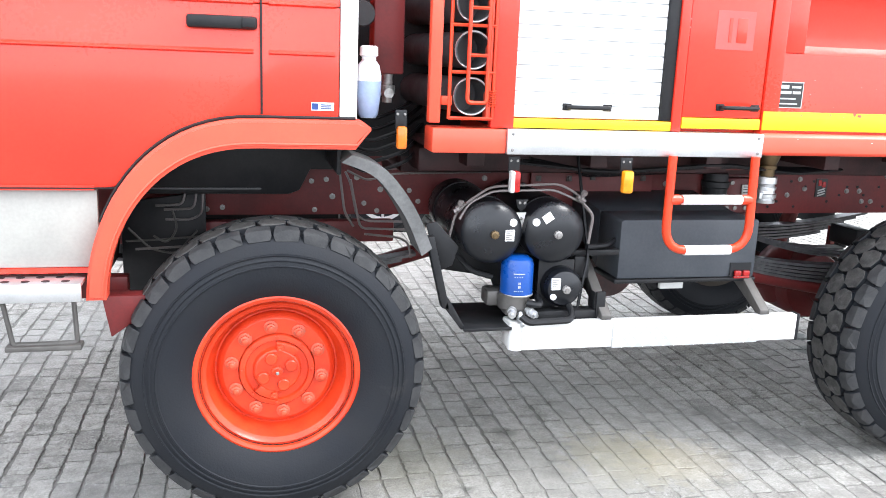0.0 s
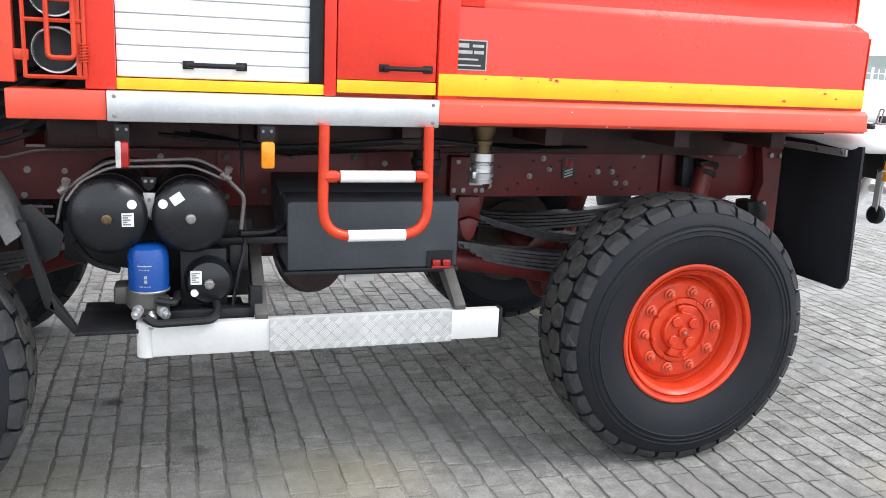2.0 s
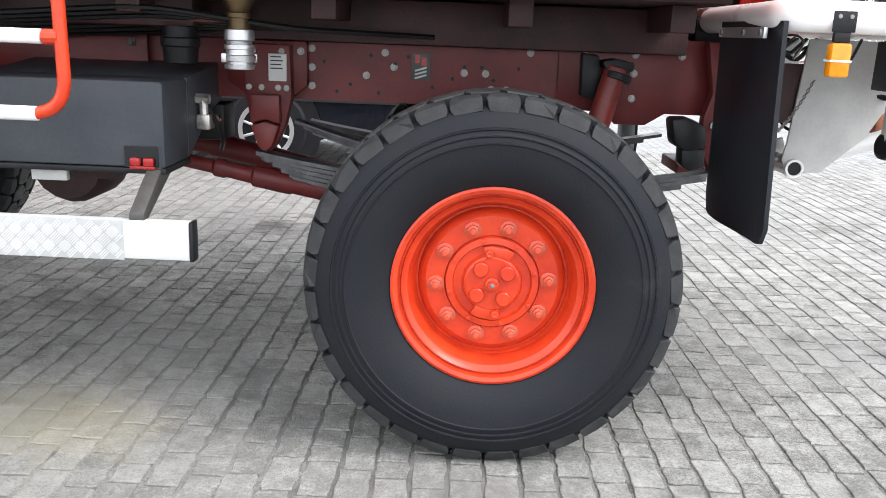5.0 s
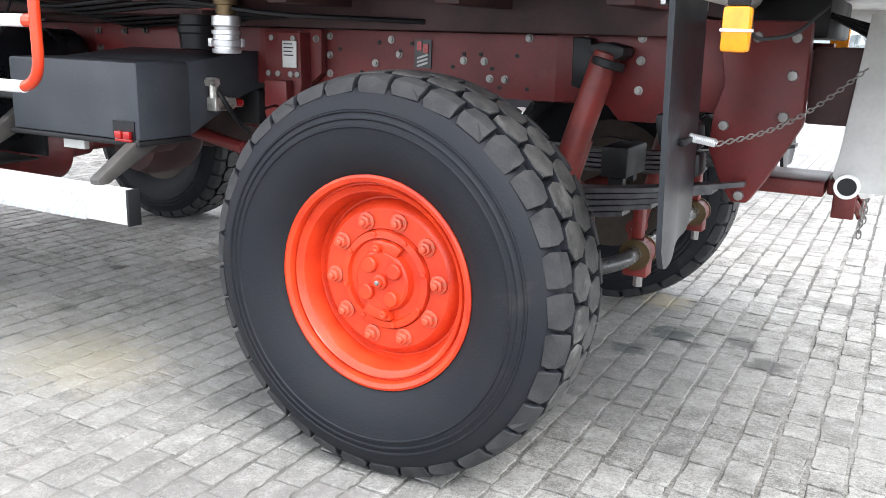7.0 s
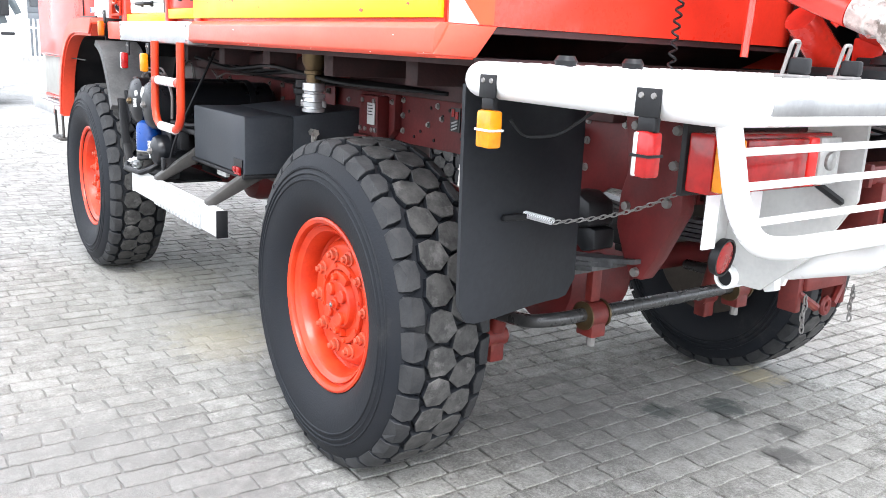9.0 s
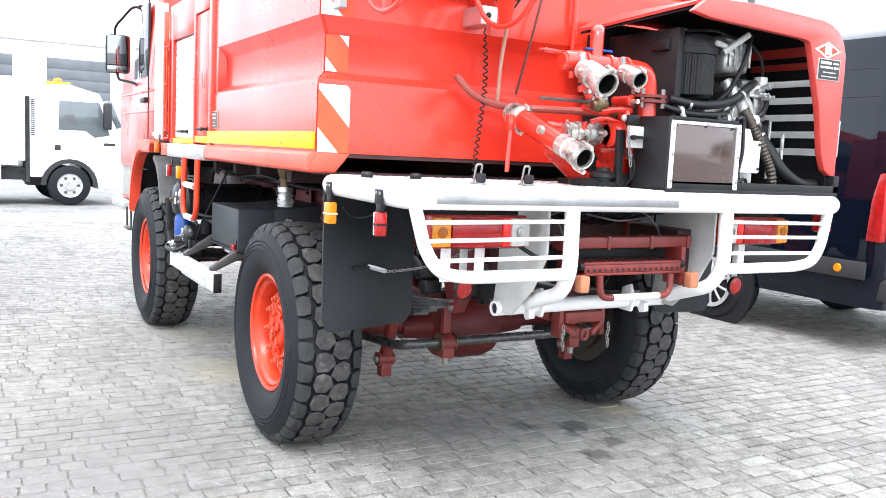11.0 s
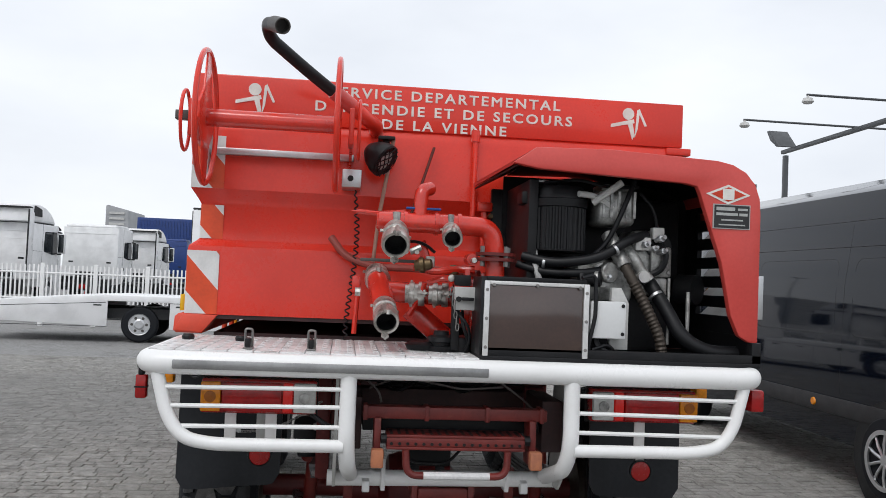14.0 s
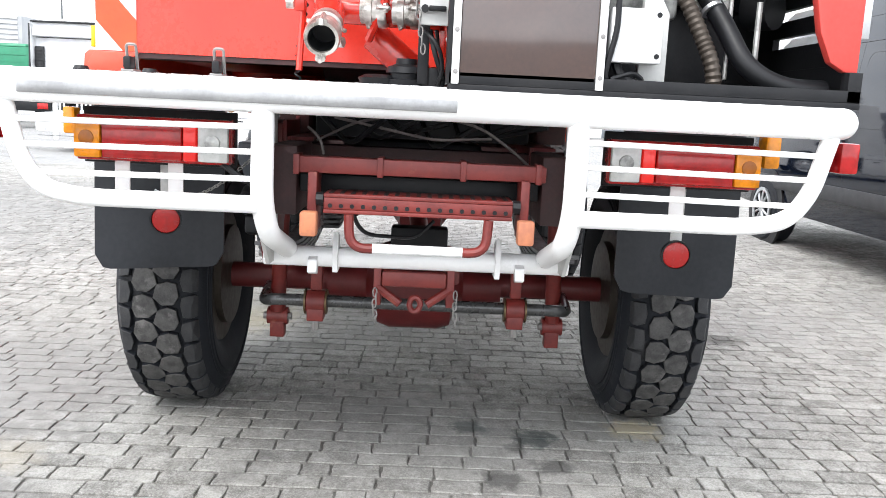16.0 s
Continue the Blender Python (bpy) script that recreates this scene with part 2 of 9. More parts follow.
LAMPP = mat("grey_post_paint", (0.085, 0.09, 0.095), 0.45, metal=0.3, scale=4)


def paving(name, light, dark, joint=False, courses=False):
    """Weathered concrete paving in world places: grain, mottling, dust, grime, pale scuffs, a few spills and painted
    darkening.
    """
    m = bpy.data.materials.new(name)
    m.use_nodes = True
    n, l = m.node_tree.nodes, m.node_tree.links
    b = n["Principled BSDF"]
    geo = n.new("ShaderNodeNewGeometry")
    pos = geo.outputs["Position"]

    def nz(scale, detail, rough):
        t = n.new("ShaderNodeTexNoise")
        t.inputs["Scale"].default_value, t.inputs["Detail"].default_value, t.inputs["Roughness"].default_value = scale, detail, rough
        l.new(pos, t.inputs["Vector"])
        return t.outputs["Fac"]

    def rng_(src, lo, hi, top=1.0, low=0.0):
        r = n.new("ShaderNodeMapRange")
        r.inputs["From Min"].default_value, r.inputs["From Max"].default_value = lo, hi
        r.inputs["To Min"].default_value, r.inputs["To Max"].default_value = low, top
        l.new(src, r.inputs["Value"])
        return r.outputs["Result"]

    def mx(fac, c1, c2, mode="MIX"):
        q = n.new("ShaderNodeMixRGB")
        q.blend_type = mode
        for s, v in ((q.inputs["Fac"], fac), (q.inputs["Color1"], c1), (q.inputs["Color2"], c2)):
            if isinstance(v, (int, float)):
                s.default_value = v
            elif isinstance(v, tuple):
                s.default_value = (*v, 1)
            else:
                l.new(v, s)
        return q.outputs["Color"]

    def ma(op, a, c):
        q = n.new("ShaderNodeMath")
        q.operation = op
        for k, v in ((0, a), (1, c)):
            if isinstance(v, (int, float)):
                q.inputs[k].default_value = v
            else:
                l.new(v, q.inputs[k])
        return q.outputs[0]

    mott, grain, fine = nz(11.0, 8, 0.72), nz(95.0, 4, 0.75), nz(260.0, 2, 0.6)
    f = ma("ADD", ma("MULTIPLY", mott, 0.42), ma("ADD", ma("MULTIPLY", grain, 0.48), ma("MULTIPLY", fine, 0.30)))
    if not joint:
        oi = n.new("ShaderNodeObjectInfo")
        rnd = ma("FRACT", ma("ADD", oi.outputs["Random"], geo.outputs["Random Per Island"]), 0.0)
        f = ma("ADD", f, ma("MULTIPLY", ma("SUBTRACT", rnd, 0.5), 0.09))
    col = mx(rng_(f, 0.50, 0.70), light, dark)
    if courses:
        mp = n.new("ShaderNodeMapping")
        mp.inputs["Rotation"].default_value = (0, 0, math.pi / 2)
        l.new(pos, mp.inputs["Vector"])
        br = n.new("ShaderNodeTexBrick")
        br.inputs["Scale"].default_value, br.inputs["Mortar Size"].default_value = 1.0, 0.005
        br.inputs["Brick Width"].default_value, br.inputs["Row Height"].default_value = 0.198, 0.100
        br.inputs["Color1"].default_value, br.inputs["Color2"].default_value, br.inputs["Mortar"].default_value = (1, 1, 1, 1), (0.86, 0.86, 0.86, 1), (0.50, 0.49, 0.47, 1)
        l.new(mp.outputs["Vector"], br.inputs["Vector"])
        col = mx(1.0, col, br.outputs["Color"], "MULTIPLY")
    # pale scuffed crowns
    if not joint:
        col = mx(rng_(nz(17.0, 9, 0.76), 0.53, 0.63, 0.50), col, (0.44, 0.43, 0.41))
        col = mx(rng_(nz(31.0, 9, 0.78), 0.57, 0.66, 0.55), col, (0.085, 0.081, 0.075))
    # small pale flecks
    col = mx(rng_(nz(55.0, 7, 0.8), 0.60, 0.67, 0.55), col, (0.47, 0.46, 0.44))
    # sand and dust swept into wide patches, thicker in the joints
    dust = rng_(nz(0.75, 5, 0.55), 0.46, 0.62, 0.80 if joint else 0.62)
    dust = ma("MULTIPLY", dust, rng_(grain, 0.30, 0.55, 1.0, 0.55))
    col = mx(dust, col, (0.245, 0.240, 0.229))
    # dark grime
    col = mx(rng_(nz(1.35, 10, 0.72), 0.53, 0.67, 0.68), col, (0.085, 0.080, 0.074))
    # spills, wide worn patches and painted darkening: (x, y, radius, colour, strength)
    edge = nz(16.0, 6, 0.7)
    oil = ((-2.094, 0.045, 0.045, (0.02, 0.019, 0.018), 0.9), (-1.8, 0.506, 0.06, (0.05, 0.047, 0.044), 0.7), (-2.13, 1.05, 0.05, (0.03, 0.028, 0.026), 0.85),
           (0.3, 1.33, 0.09, (0.03, 0.045, 0.04), 0.85), (0.4, 1.59, 0.11, (0.028, 0.04, 0.037), 0.9), (0.255, 2.0, 0.13, (0.4, 0.34, 0.22), 0.6),
           (-1.22, 2.83, 0.16, (0.05, 0.047, 0.043), 0.7), (0.78, 1.42, 0.1, (0.045, 0.043, 0.04), 0.8), (0.66, 1.62, 0.09, (0.05, 0.048, 0.045), 0.75),
           (0.5, 1.5, 0.06, (0.05, 0.048, 0.045), 0.7))
    # (0.05, 0.9) and (0.3, 1.05) darken the ground round the rear axle
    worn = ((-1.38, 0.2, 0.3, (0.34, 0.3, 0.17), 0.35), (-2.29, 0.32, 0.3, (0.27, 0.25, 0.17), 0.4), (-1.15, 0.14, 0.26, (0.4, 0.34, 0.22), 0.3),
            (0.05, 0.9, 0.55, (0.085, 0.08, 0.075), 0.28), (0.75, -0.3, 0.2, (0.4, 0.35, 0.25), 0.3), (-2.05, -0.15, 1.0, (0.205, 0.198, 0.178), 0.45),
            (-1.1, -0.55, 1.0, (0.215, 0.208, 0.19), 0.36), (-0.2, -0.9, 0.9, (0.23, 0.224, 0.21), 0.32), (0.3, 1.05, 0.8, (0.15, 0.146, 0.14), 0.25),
            # these two paint the yard's uneven light into the ground as dark patches
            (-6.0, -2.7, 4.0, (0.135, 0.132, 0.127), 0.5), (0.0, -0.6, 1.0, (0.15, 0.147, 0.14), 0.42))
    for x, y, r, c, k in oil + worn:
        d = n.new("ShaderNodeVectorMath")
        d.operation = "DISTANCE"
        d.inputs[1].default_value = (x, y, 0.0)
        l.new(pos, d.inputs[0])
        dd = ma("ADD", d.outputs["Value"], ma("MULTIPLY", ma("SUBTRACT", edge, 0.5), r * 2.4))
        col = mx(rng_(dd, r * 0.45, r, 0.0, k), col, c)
    l.new(col, b.inputs["Base Color"])
    l.new(rng_(mott, 0.3, 0.7, 0.95, 0.72), b.inputs["Roughness"])
    bp = n.new("ShaderNodeBump")
    bp.inputs["Strength"].default_value, bp.inputs["Distance"].default_value = 0.9, 0.007
    l.new(ma("ADD", ma("MULTIPLY", mott, 0.6), ma("ADD", ma("MULTIPLY", grain, 0.7), ma("MULTIPLY", fine, 0.35))), bp.inputs["Height"])
    l.new(bp.outputs["Normal"], b.inputs["Normal"])
    return m


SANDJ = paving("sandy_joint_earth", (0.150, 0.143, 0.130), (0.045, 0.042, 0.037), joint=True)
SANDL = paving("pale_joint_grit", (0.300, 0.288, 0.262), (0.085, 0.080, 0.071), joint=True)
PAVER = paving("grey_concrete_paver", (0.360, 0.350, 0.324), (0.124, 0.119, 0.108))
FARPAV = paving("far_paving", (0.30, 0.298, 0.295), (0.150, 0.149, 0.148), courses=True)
LEAF = mat("dark_green_leaves", (0.050, 0.075, 0.035), 0.7, col2=(0.025, 0.042, 0.02), scale=3, random_obj=0.5)
BARK = mat("grey_brown_bark", (0.10, 0.08, 0.06), 0.9, scale=8, bump=0.5)
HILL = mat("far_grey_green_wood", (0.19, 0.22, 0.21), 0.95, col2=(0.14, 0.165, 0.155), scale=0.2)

for m_, lv in ((BLACK, 0.22), (HOSE, 0.28), (FLAP, 0.30), (RUBBER, 0.22), (VAN, 0.32), (BROWNP, 0.7), (VANPL, 0.25), (RED, 0.32), (ORANGE, 0.35), (BOXG, 0.3), (BLACKG, 0.4), (MAROON, 0.32), (DKSTEEL, 0.3)):
    m_.node_tree.nodes["Principled BSDF"].inputs["Specular IOR Level"].default_value = lv

BROWNP.node_tree.nodes["Principled BSDF"].inputs["IOR"].default_value = 1.6

# ---- mesh helpers ----
LOC = {}


def B():
    return bmesh.new()


def box(bm, x0, x1, y0, y1, z0, z1, bev=0.0, seg=2, rot=None):
    m = Matrix.Translation(((x0 + x1) / 2, (y0 + y1) / 2, (z0 + z1) / 2))
    if rot is not None:
        m = m @ rot
    m = m @ Matrix.Diagonal((abs(x1 - x0), abs(y1 - y0), abs(z1 - z0), 1))
    r = bmesh.ops.create_cube(bm, size=1.0, matrix=m)
    if bev:
        edges = list({e for v in r["verts"] for e in v.link_edges})
        bmesh.ops.bevel(bm, geom=edges, offset=bev, segments=seg, profile=0.5, affect="EDGES", clamp_overlap=True)
    return bm


def prism(bm, poly, axis, a, b, bev=0.0):
    """A flat outline (in the two other axes, in order) pulled from a to b along an axis."""
    def P(u, v, w):
        return {"x": (w, u, v), "y": (u, w, v), "z": (u, v, w)}[axis]
    va = [bm.verts.new(P(u, v, a)) for u, v in poly]
    vb = [bm.verts.new(P(u, v, b)) for u, v in poly]
    fs = [bm.faces.new(va), bm.faces.new(list(reversed(vb)))]
    n = len(poly)
    for i in range(n):
        fs.append(bm.faces.new((va[i], vb[i], vb[(i + 1) % n], va[(i + 1) % n])))
    bmesh.ops.recalc_face_normals(bm, faces=fs)
    if bev:
        edges = [e for e in {e for f in fs for e in f.edges}]
        bmesh.ops.bevel(bm, geom=edges, offset=bev, segments=2, profile=0.5, affect="EDGES", clamp_overlap=True)
    return bm


def fillet(pts, rad, k=5):
    pts = [Vector(p) for p in pts]
    out = [pts[0]]
    for i in range(1, len(pts) - 1):
        p, a, b = pts[i], pts[i - 1], pts[i + 1]
        da, db = (a - p), (b - p)
        r = min(rad, da.length * 0.49, db.length * 0.49)
        p0, p1 = p + da.normalized() * r, p + db.normalized() * r
        for j in range(k + 1):
            t = j / k
            out.append(p0 * (1 - t) ** 2 + p * 2 * t * (1 - t) + p1 * t ** 2)
    out.append(pts[-1])
    return out


def fillet_flat(poly, rad, k=4):
    """A closed flat outline with rounded corners."""
    out = []
    n = len(poly)
    for i in range(n):
        p, a, b = (Vector((*poly[j % n], 0)) for j in (i, i - 1, i + 1))
        da, db = a - p, b - p
        r = min(rad, da.length * 0.45, db.length * 0.45)
        p0, p1 = p + da.normalized() * r, p + db.normalized() * r
        for j in range(k + 1):
            t = j / k
            q = p0 * (1 - t) ** 2 + p * 2 * t * (1 - t) + p1 * t ** 2
            out.append((q.x, q.y))
    return out


def tube(bm, pts, r, n=10, close=False, radii=None, hollow=0.0):
    pts = [Vector(p) for p in pts]
    m = len(pts)
    tang = []
    for i in range(m):
        a = pts[i - 1] if (i > 0 or close) else pts[i]
        b = pts[(i + 1) % m] if (i < m - 1 or close) else pts[i]
        tang.append((b - a).normalized())
    u = tang[0].orthogonal().normalized()
    rings = []
    for i in range(m):
        t = tang[i]
        u = (u - t * u.dot(t))
        u = u.normalized() if u.length > 1e-6 else t.orthogonal().normalized()
        v = t.cross(u)
        rad = radii[i] if radii else r
        rings.append([bm.verts.new(pts[i] + (u * math.cos(2 * math.pi * j / n) + v * math.sin(2 * math.pi * j / n)) * rad) for j in range(n)])
    fs = []
    for i in range(m if close else m - 1):
        A, Bq = rings[i], rings[(i + 1) % m]
        for j in range(n):
            fs.append(bm.faces.new((A[j], A[(j + 1) % n], Bq[(j + 1) % n], Bq[j])))
    if not close:
        for ring, d in ((rings[0], tang[0]), (rings[-1], -tang[-1])):
            if hollow:
                rad = (ring[0].co - ring[n // 2].co).length / 2
                c = sum((v.co for v in ring), Vector()) / n
                inner = [bm.verts.new(c + (v.co - c) * (1 - hollow)) for v in ring]
                deep = [bm.verts.new(c + (v.co - c) * (1 - hollow) + d * rad * 1.6) for v in ring]
                for j in range(n):
                    k = (j + 1) % n
                    fs.append(bm.faces.new((ring[j], ring[k], inner[k], inner[j])))
                    fs.append(bm.faces.new((inner[j], inner[k], deep[k], deep[j])))
                fs.append(bm.faces.new(deep))
            else:
                fs.append(bm.faces.new(ring))
    bmesh.ops.recalc_face_normals(bm, faces=fs)
    return bm


def lathe(bm, prof, origin, axis, n=24, cap=True):
    """prof: (distance along the axis, radius) from one end to the other."""
    ax = Vector(axis).normalized()
    u = ax.orthogonal().normalized()
    v = ax.cross(u)
    o = Vector(origin)
    rings = []
    for a, r in prof:
        if r < 1e-5:
            rings.append([bm.verts.new(o + ax * a)])
        else:
            rings.append([bm.verts.new(o + ax * a + (u * math.cos(2 * math.pi * j / n) + v * math.sin(2 * math.pi * j / n)) * r) for j in range(n)])
    fs = []
    for A, Bq in zip(rings, rings[1:]):
        for j in range(n):
            k = (j + 1) % n
            if len(A) == 1 and len(Bq) == 1:
                continue
            if len(A) == 1:
                fs.append(bm.faces.new((A[0], Bq[j], Bq[k])))
            elif len(Bq) == 1:
                fs.append(bm.faces.new((A[j], A[k], Bq[0])))
            else:
                fs.append(bm.faces.new((A[j], A[k], Bq[k], Bq[j])))
    if cap and len(rings[0]) > 1:
        fs.append(bm.faces.new(rings[0]))
    if cap and len(rings[-1]) > 1:
        fs.append(bm.faces.new(rings[-1]))
    bmesh.ops.recalc_face_normals(bm, faces=fs)
    return bm


def rod(bm, p0, p1, r, n=12, bev=0.0):
    p0, p1 = Vector(p0), Vector(p1)
    L = (p1 - p0).length
    prof = [(0, r - bev), (bev, r), (L - bev, r), (L, r - bev)] if bev else [(0, r), (L, r)]
    return lathe(bm, prof, p0, p1 - p0, n)


def mesh_of(name, bm, material, smooth=35):
    me = bpy.data.meshes.new(name)
    bm.to_mesh(me)
    bm.free()
    me.materials.append(material)
    if smooth:
        me.polygons.foreach_set("use_smooth", [True] * len(me.polygons))
        me.set_sharp_from_angle(angle=radians(smooth))
    return me


def thing(name, loc, label, category, group="", kind=""):
    ob = new(name)
    ob.empty_display_size = 0.1
    ob.location = loc
    LOC[ob.name] = Vector(loc)
    return tagged(ob, label, category, group, kind)


def part(name, bm, material, parent=None, label="", category="", group="", kind="", smooth=35):
    """One mesh, built in world places, under a thing or a part (or on its own with no parent)."""
    base = LOC.get(parent.name, Vector()) if parent else Vector()
    bmesh.ops.translate(bm, verts=bm.verts, vec=-base)
    ob = new(name, mesh_of(name, bm, material, smooth))
    LOC[ob.name] = base
    if parent:
        ob.parent = parent
    return tagged(ob, label, category, group, kind)


def text_bm(body, size, origin, right, up, depth=0.002, width=None, align="LEFT", bold=0.0):
    """Raised letters from the built-in font, laid on a plane."""
    cu = bpy.data.curves.new("lettering", "FONT")
    cu.body, cu.size, cu.extrude, cu.align_x, cu.resolution_u = body, size, depth / 2, align, 3
    cu.space_character, cu.bevel_depth, cu.bevel_resolution = 1.28, bold, 0
    ob = bpy.data.objects.new("lettering_tmp", cu)
    scene.collection.objects.link(ob)
    bpy.context.view_layer.update()
    me = bpy.data.meshes.new_from_object(ob.evaluated_get(bpy.context.evaluated_depsgraph_get()))
    bpy.data.objects.remove(ob)
    bm = bmesh.new()
    bm.from_mesh(me)
    bpy.data.meshes.remove(me)
    xs = [v.co.x for v in bm.verts]
    sx = width / (max(xs) - min(xs)) if width else 1.0
    x0 = min(xs) if align == "LEFT" else 0.0
    r, u = Vector(right).normalized(), Vector(up).normalized()
    nn = r.cross(u)
    o = Vector(origin)
    for v in bm.verts:
        c = v.co.copy()
        v.co = o + r * ((c.x - x0) * sx) + u * c.y + nn * c.z
    return bm


def islands(name, bm, material, parent, label="", smooth=35):
    """Each connected piece of the bmesh becomes a part of its own."""
    seen, groups = set(), []
    for v in bm.verts:
        if v in seen:
            continue
        stack, grp = [v], []
        seen.add(v)
        while stack:
            q = stack.pop()
            grp.append(q)
            for e in q.link_edges:
                w = e.other_vert(q)
                if w not in seen:
                    seen.add(w)
                    stack.append(w)
        groups.append(grp)
    out = []
    for grp in groups:
        nb = bmesh.new()
        mp = {v: nb.verts.new(v.co) for v in grp}
        for f in {f for v in grp for f in v.link_faces}:
            nb.faces.new([mp[v] for v in f.verts])
        bmesh.ops.recalc_face_normals(nb, faces=nb.faces[:])
        out.append(part(name, nb, material, parent, label, smooth=smooth))
    bm.free()
    return out

# ---- the fire engine ----
# x runs towards its rear, y across it from the near side, z up; the rear axle is at x = 0
FE = thing("fire_engine", (-1.4, 1.105, 0.0), "red forest fire engine with white tubular bumper on grey pavers", "fire engine")
YC = 1.105


def mir(y):
    return 2 * YC - y


# wheels: one set of meshes, four wheels


def tyre_section():
    half = [(0.0, 0.502), (0.06, 0.500), (0.108, 0.494), (0.135, 0.483), (0.153, 0.463), (0.163, 0.435), (0.168, 0.400), (0.166, 0.36),
            (0.155, 0.32), (0.135, 0.290), (0.120, 0.272)]
    return half


def on_section(s):
    """Point and outward normal at the arc length s from the crown (negative: the other side)."""
    half = tyre_section()
    sg, s = (1 if s >= 0 else -1), abs(s)
    for (y0, r0), (y1, r1) in zip(half, half[1:]):
        d = math.hypot(y1 - y0, r1 - r0)
        if s <= d:
            f = s / d
            ny, nr = -(r1 - r0) / d, (y1 - y0) / d
            return sg * (y0 + (y1 - y0) * f), r0 + (r1 - r0) * f, sg * ny, nr
        s -= d
    return sg * half[-1][0], half[-1][1], sg, 0.0


def make_tyre():
    bm = B()
    half = tyre_section()
    prof = [(-y, r) for y, r in reversed(half)] + half[1:]
    full = []
    for y, r in prof:
        full.append((y, r))
    for sgn in (-1, 1):
        for rr in (0.432, 0.415, 0.396):
            yy = 0.1638 + (0.432 - rr) * 0.14
            full += [(sgn * yy, rr + 0.004), (sgn * (yy + 0.0032), rr + 0.0015), (sgn * (yy + 0.0032), rr - 0.0015), (sgn * yy, rr - 0.004)]
    neg = sorted([q for q in full if q[0] < 0 and q[1] < 0.46], key=lambda q: q[1]) + sorted([q for q in full if q[0] < 0 and q[1] >= 0.46], key=lambda q: q[0])
    pos = sorted([q for q in full if q[0] >= 0 and q[1] >= 0.46], key=lambda q: q[0]) + sorted([q for q in full if q[0] >= 0 and q[1] < 0.46], key=lambda q: -q[1])
    loop = neg + pos
    lathe(bm, loop + [(0.118, 0.262), (-0.118, 0.262), loop[0]], (0, 0, 0), (0, 1, 0), 80, cap=False)
    return mesh_of("tyre", bm, RUBBER, 40)


def make_lugs():
    """Blocks of the cross-country tread: two staggered middle rows and shoulder lugs that run down the wall."""
    bm = B()
    N = 33
    pitch = 2 * math.pi / N
    rng = random.Random(4)

    def rise(s, hgt):
        """Full height on the crown, running out where the shoulder meets the wall."""
        s = abs(s)
        return hgt if s < 0.128 else hgt * max(0.05, 1.0 - (s - 0.128) / 0.023)

    def lug(poly, hgt, th0, top_index):
        cs = sum(p[0] for p in poly) / len(poly)
        ct = sum(p[1] for p in poly) / len(poly)
        rings = ([], [], [])
        for s, t in poly:
            s, t = s + rng.uniform(-0.0026, 0.0026), t + rng.uniform(-0.0042, 0.0042)
            for lst, f, h in zip(rings, (1.02, 0.985, 0.945), (-0.004, 0.86, 1.0)):
                ss, tt = cs + (s - cs) * f, ct + (t - ct) * f
                y, r, ny, nr = on_section(ss)
                h = h if h < 0 else h * rise(ss, hgt)
                y, r = y + ny * h, r + nr * h
                a = th0 + tt
                lst.append(bm.verts.new((r * math.cos(a), y, r * math.sin(a))))
        n = len(poly)
        lo, mid, hi = rings
        y, r, ny, nr = on_section(cs)
        h = rise(cs, hgt) * 1.02
        a = th0 + ct
        crown = bm.verts.new(((r + nr * h) * math.cos(a), y + ny * h, (r + nr * h) * math.sin(a)))
        fs = []
        for i in range(n):
            j = (i + 1) % n
            fs.append(bm.faces.new((lo[i], lo[j], mid[j], mid[i])))
            for q in (bm.faces.new((mid[i], mid[j], hi[j], hi[i])), bm.faces.new((hi[i], hi[j], crown))):
                q.material_index = top_index
                fs.append(q)
        bmesh.ops.recalc_face_normals(bm, faces=fs)

    for i in range(N):
        th = i * pitch + rng.uniform(-0.003, 0.003)
        q = pitch
        for sg, sh in ((-1, 0.0), (1, q / 2)):
            lug([(sg * a, b * q) for a, b in ((0.081, -0.12), (0.066, -0.44), (0.024, -0.475), (-0.010, -0.17), (0.004, 0.33), (0.043, 0.47), (0.074, 0.36))], 0.0215, th + sh, 1)
            lug([(sg * a, b * q) for a, b in ((0.086, 0.00), (0.095, -0.40), (0.118, -0.455), (0.137, -0.45), (0.149, -0.42), (0.150, 0.38), (0.137, 0.44), (0.118, 0.45), (0.092, 0.36))], 0.0215, th + sh + q / 2, 2)
    me = mesh_of("tread", bm, RUBBER, 30)
    me.materials.append(TREAD)
    me.materials.append(TREADM)
    return me


def make_rim(k=1.0):
    bm = B()
    prof = [(0.118, 0.245), (0.120, 0.268), (0.112, 0.274), (-0.108, 0.268), (-0.121, 0.285), (-0.129, 0.284), (-0.132, 0.277), (-0.127, 0.266), (-0.122, 0.2635), (-0.108, 0.2615), (-0.108, 0.2575), (-0.116, 0.254),
            (-0.107, 0.247), (-0.102, 0.238), (-0.078, 0.226), (-0.046, 0.219), (-0.036, 0.211), (-0.036, 0.206), (-0.048, 0.201), (-0.058, 0.193), (-0.064, 0.183),
            (-0.064, 0.132), (-0.049, 0.128), (-0.049, 0.0)]
    back = [(0.02, 0.0), (0.02, 0.20), (0.03, 0.225), (0.118, 0.245)]
    lathe(bm, [(a, r * (k if r > 0.22 else 1.0)) for a, r in prof + back], (0, 0, 0), (0, 1, 0), 64, cap=False)
    return mesh_of("wheel", bm, ORANGE, 28)


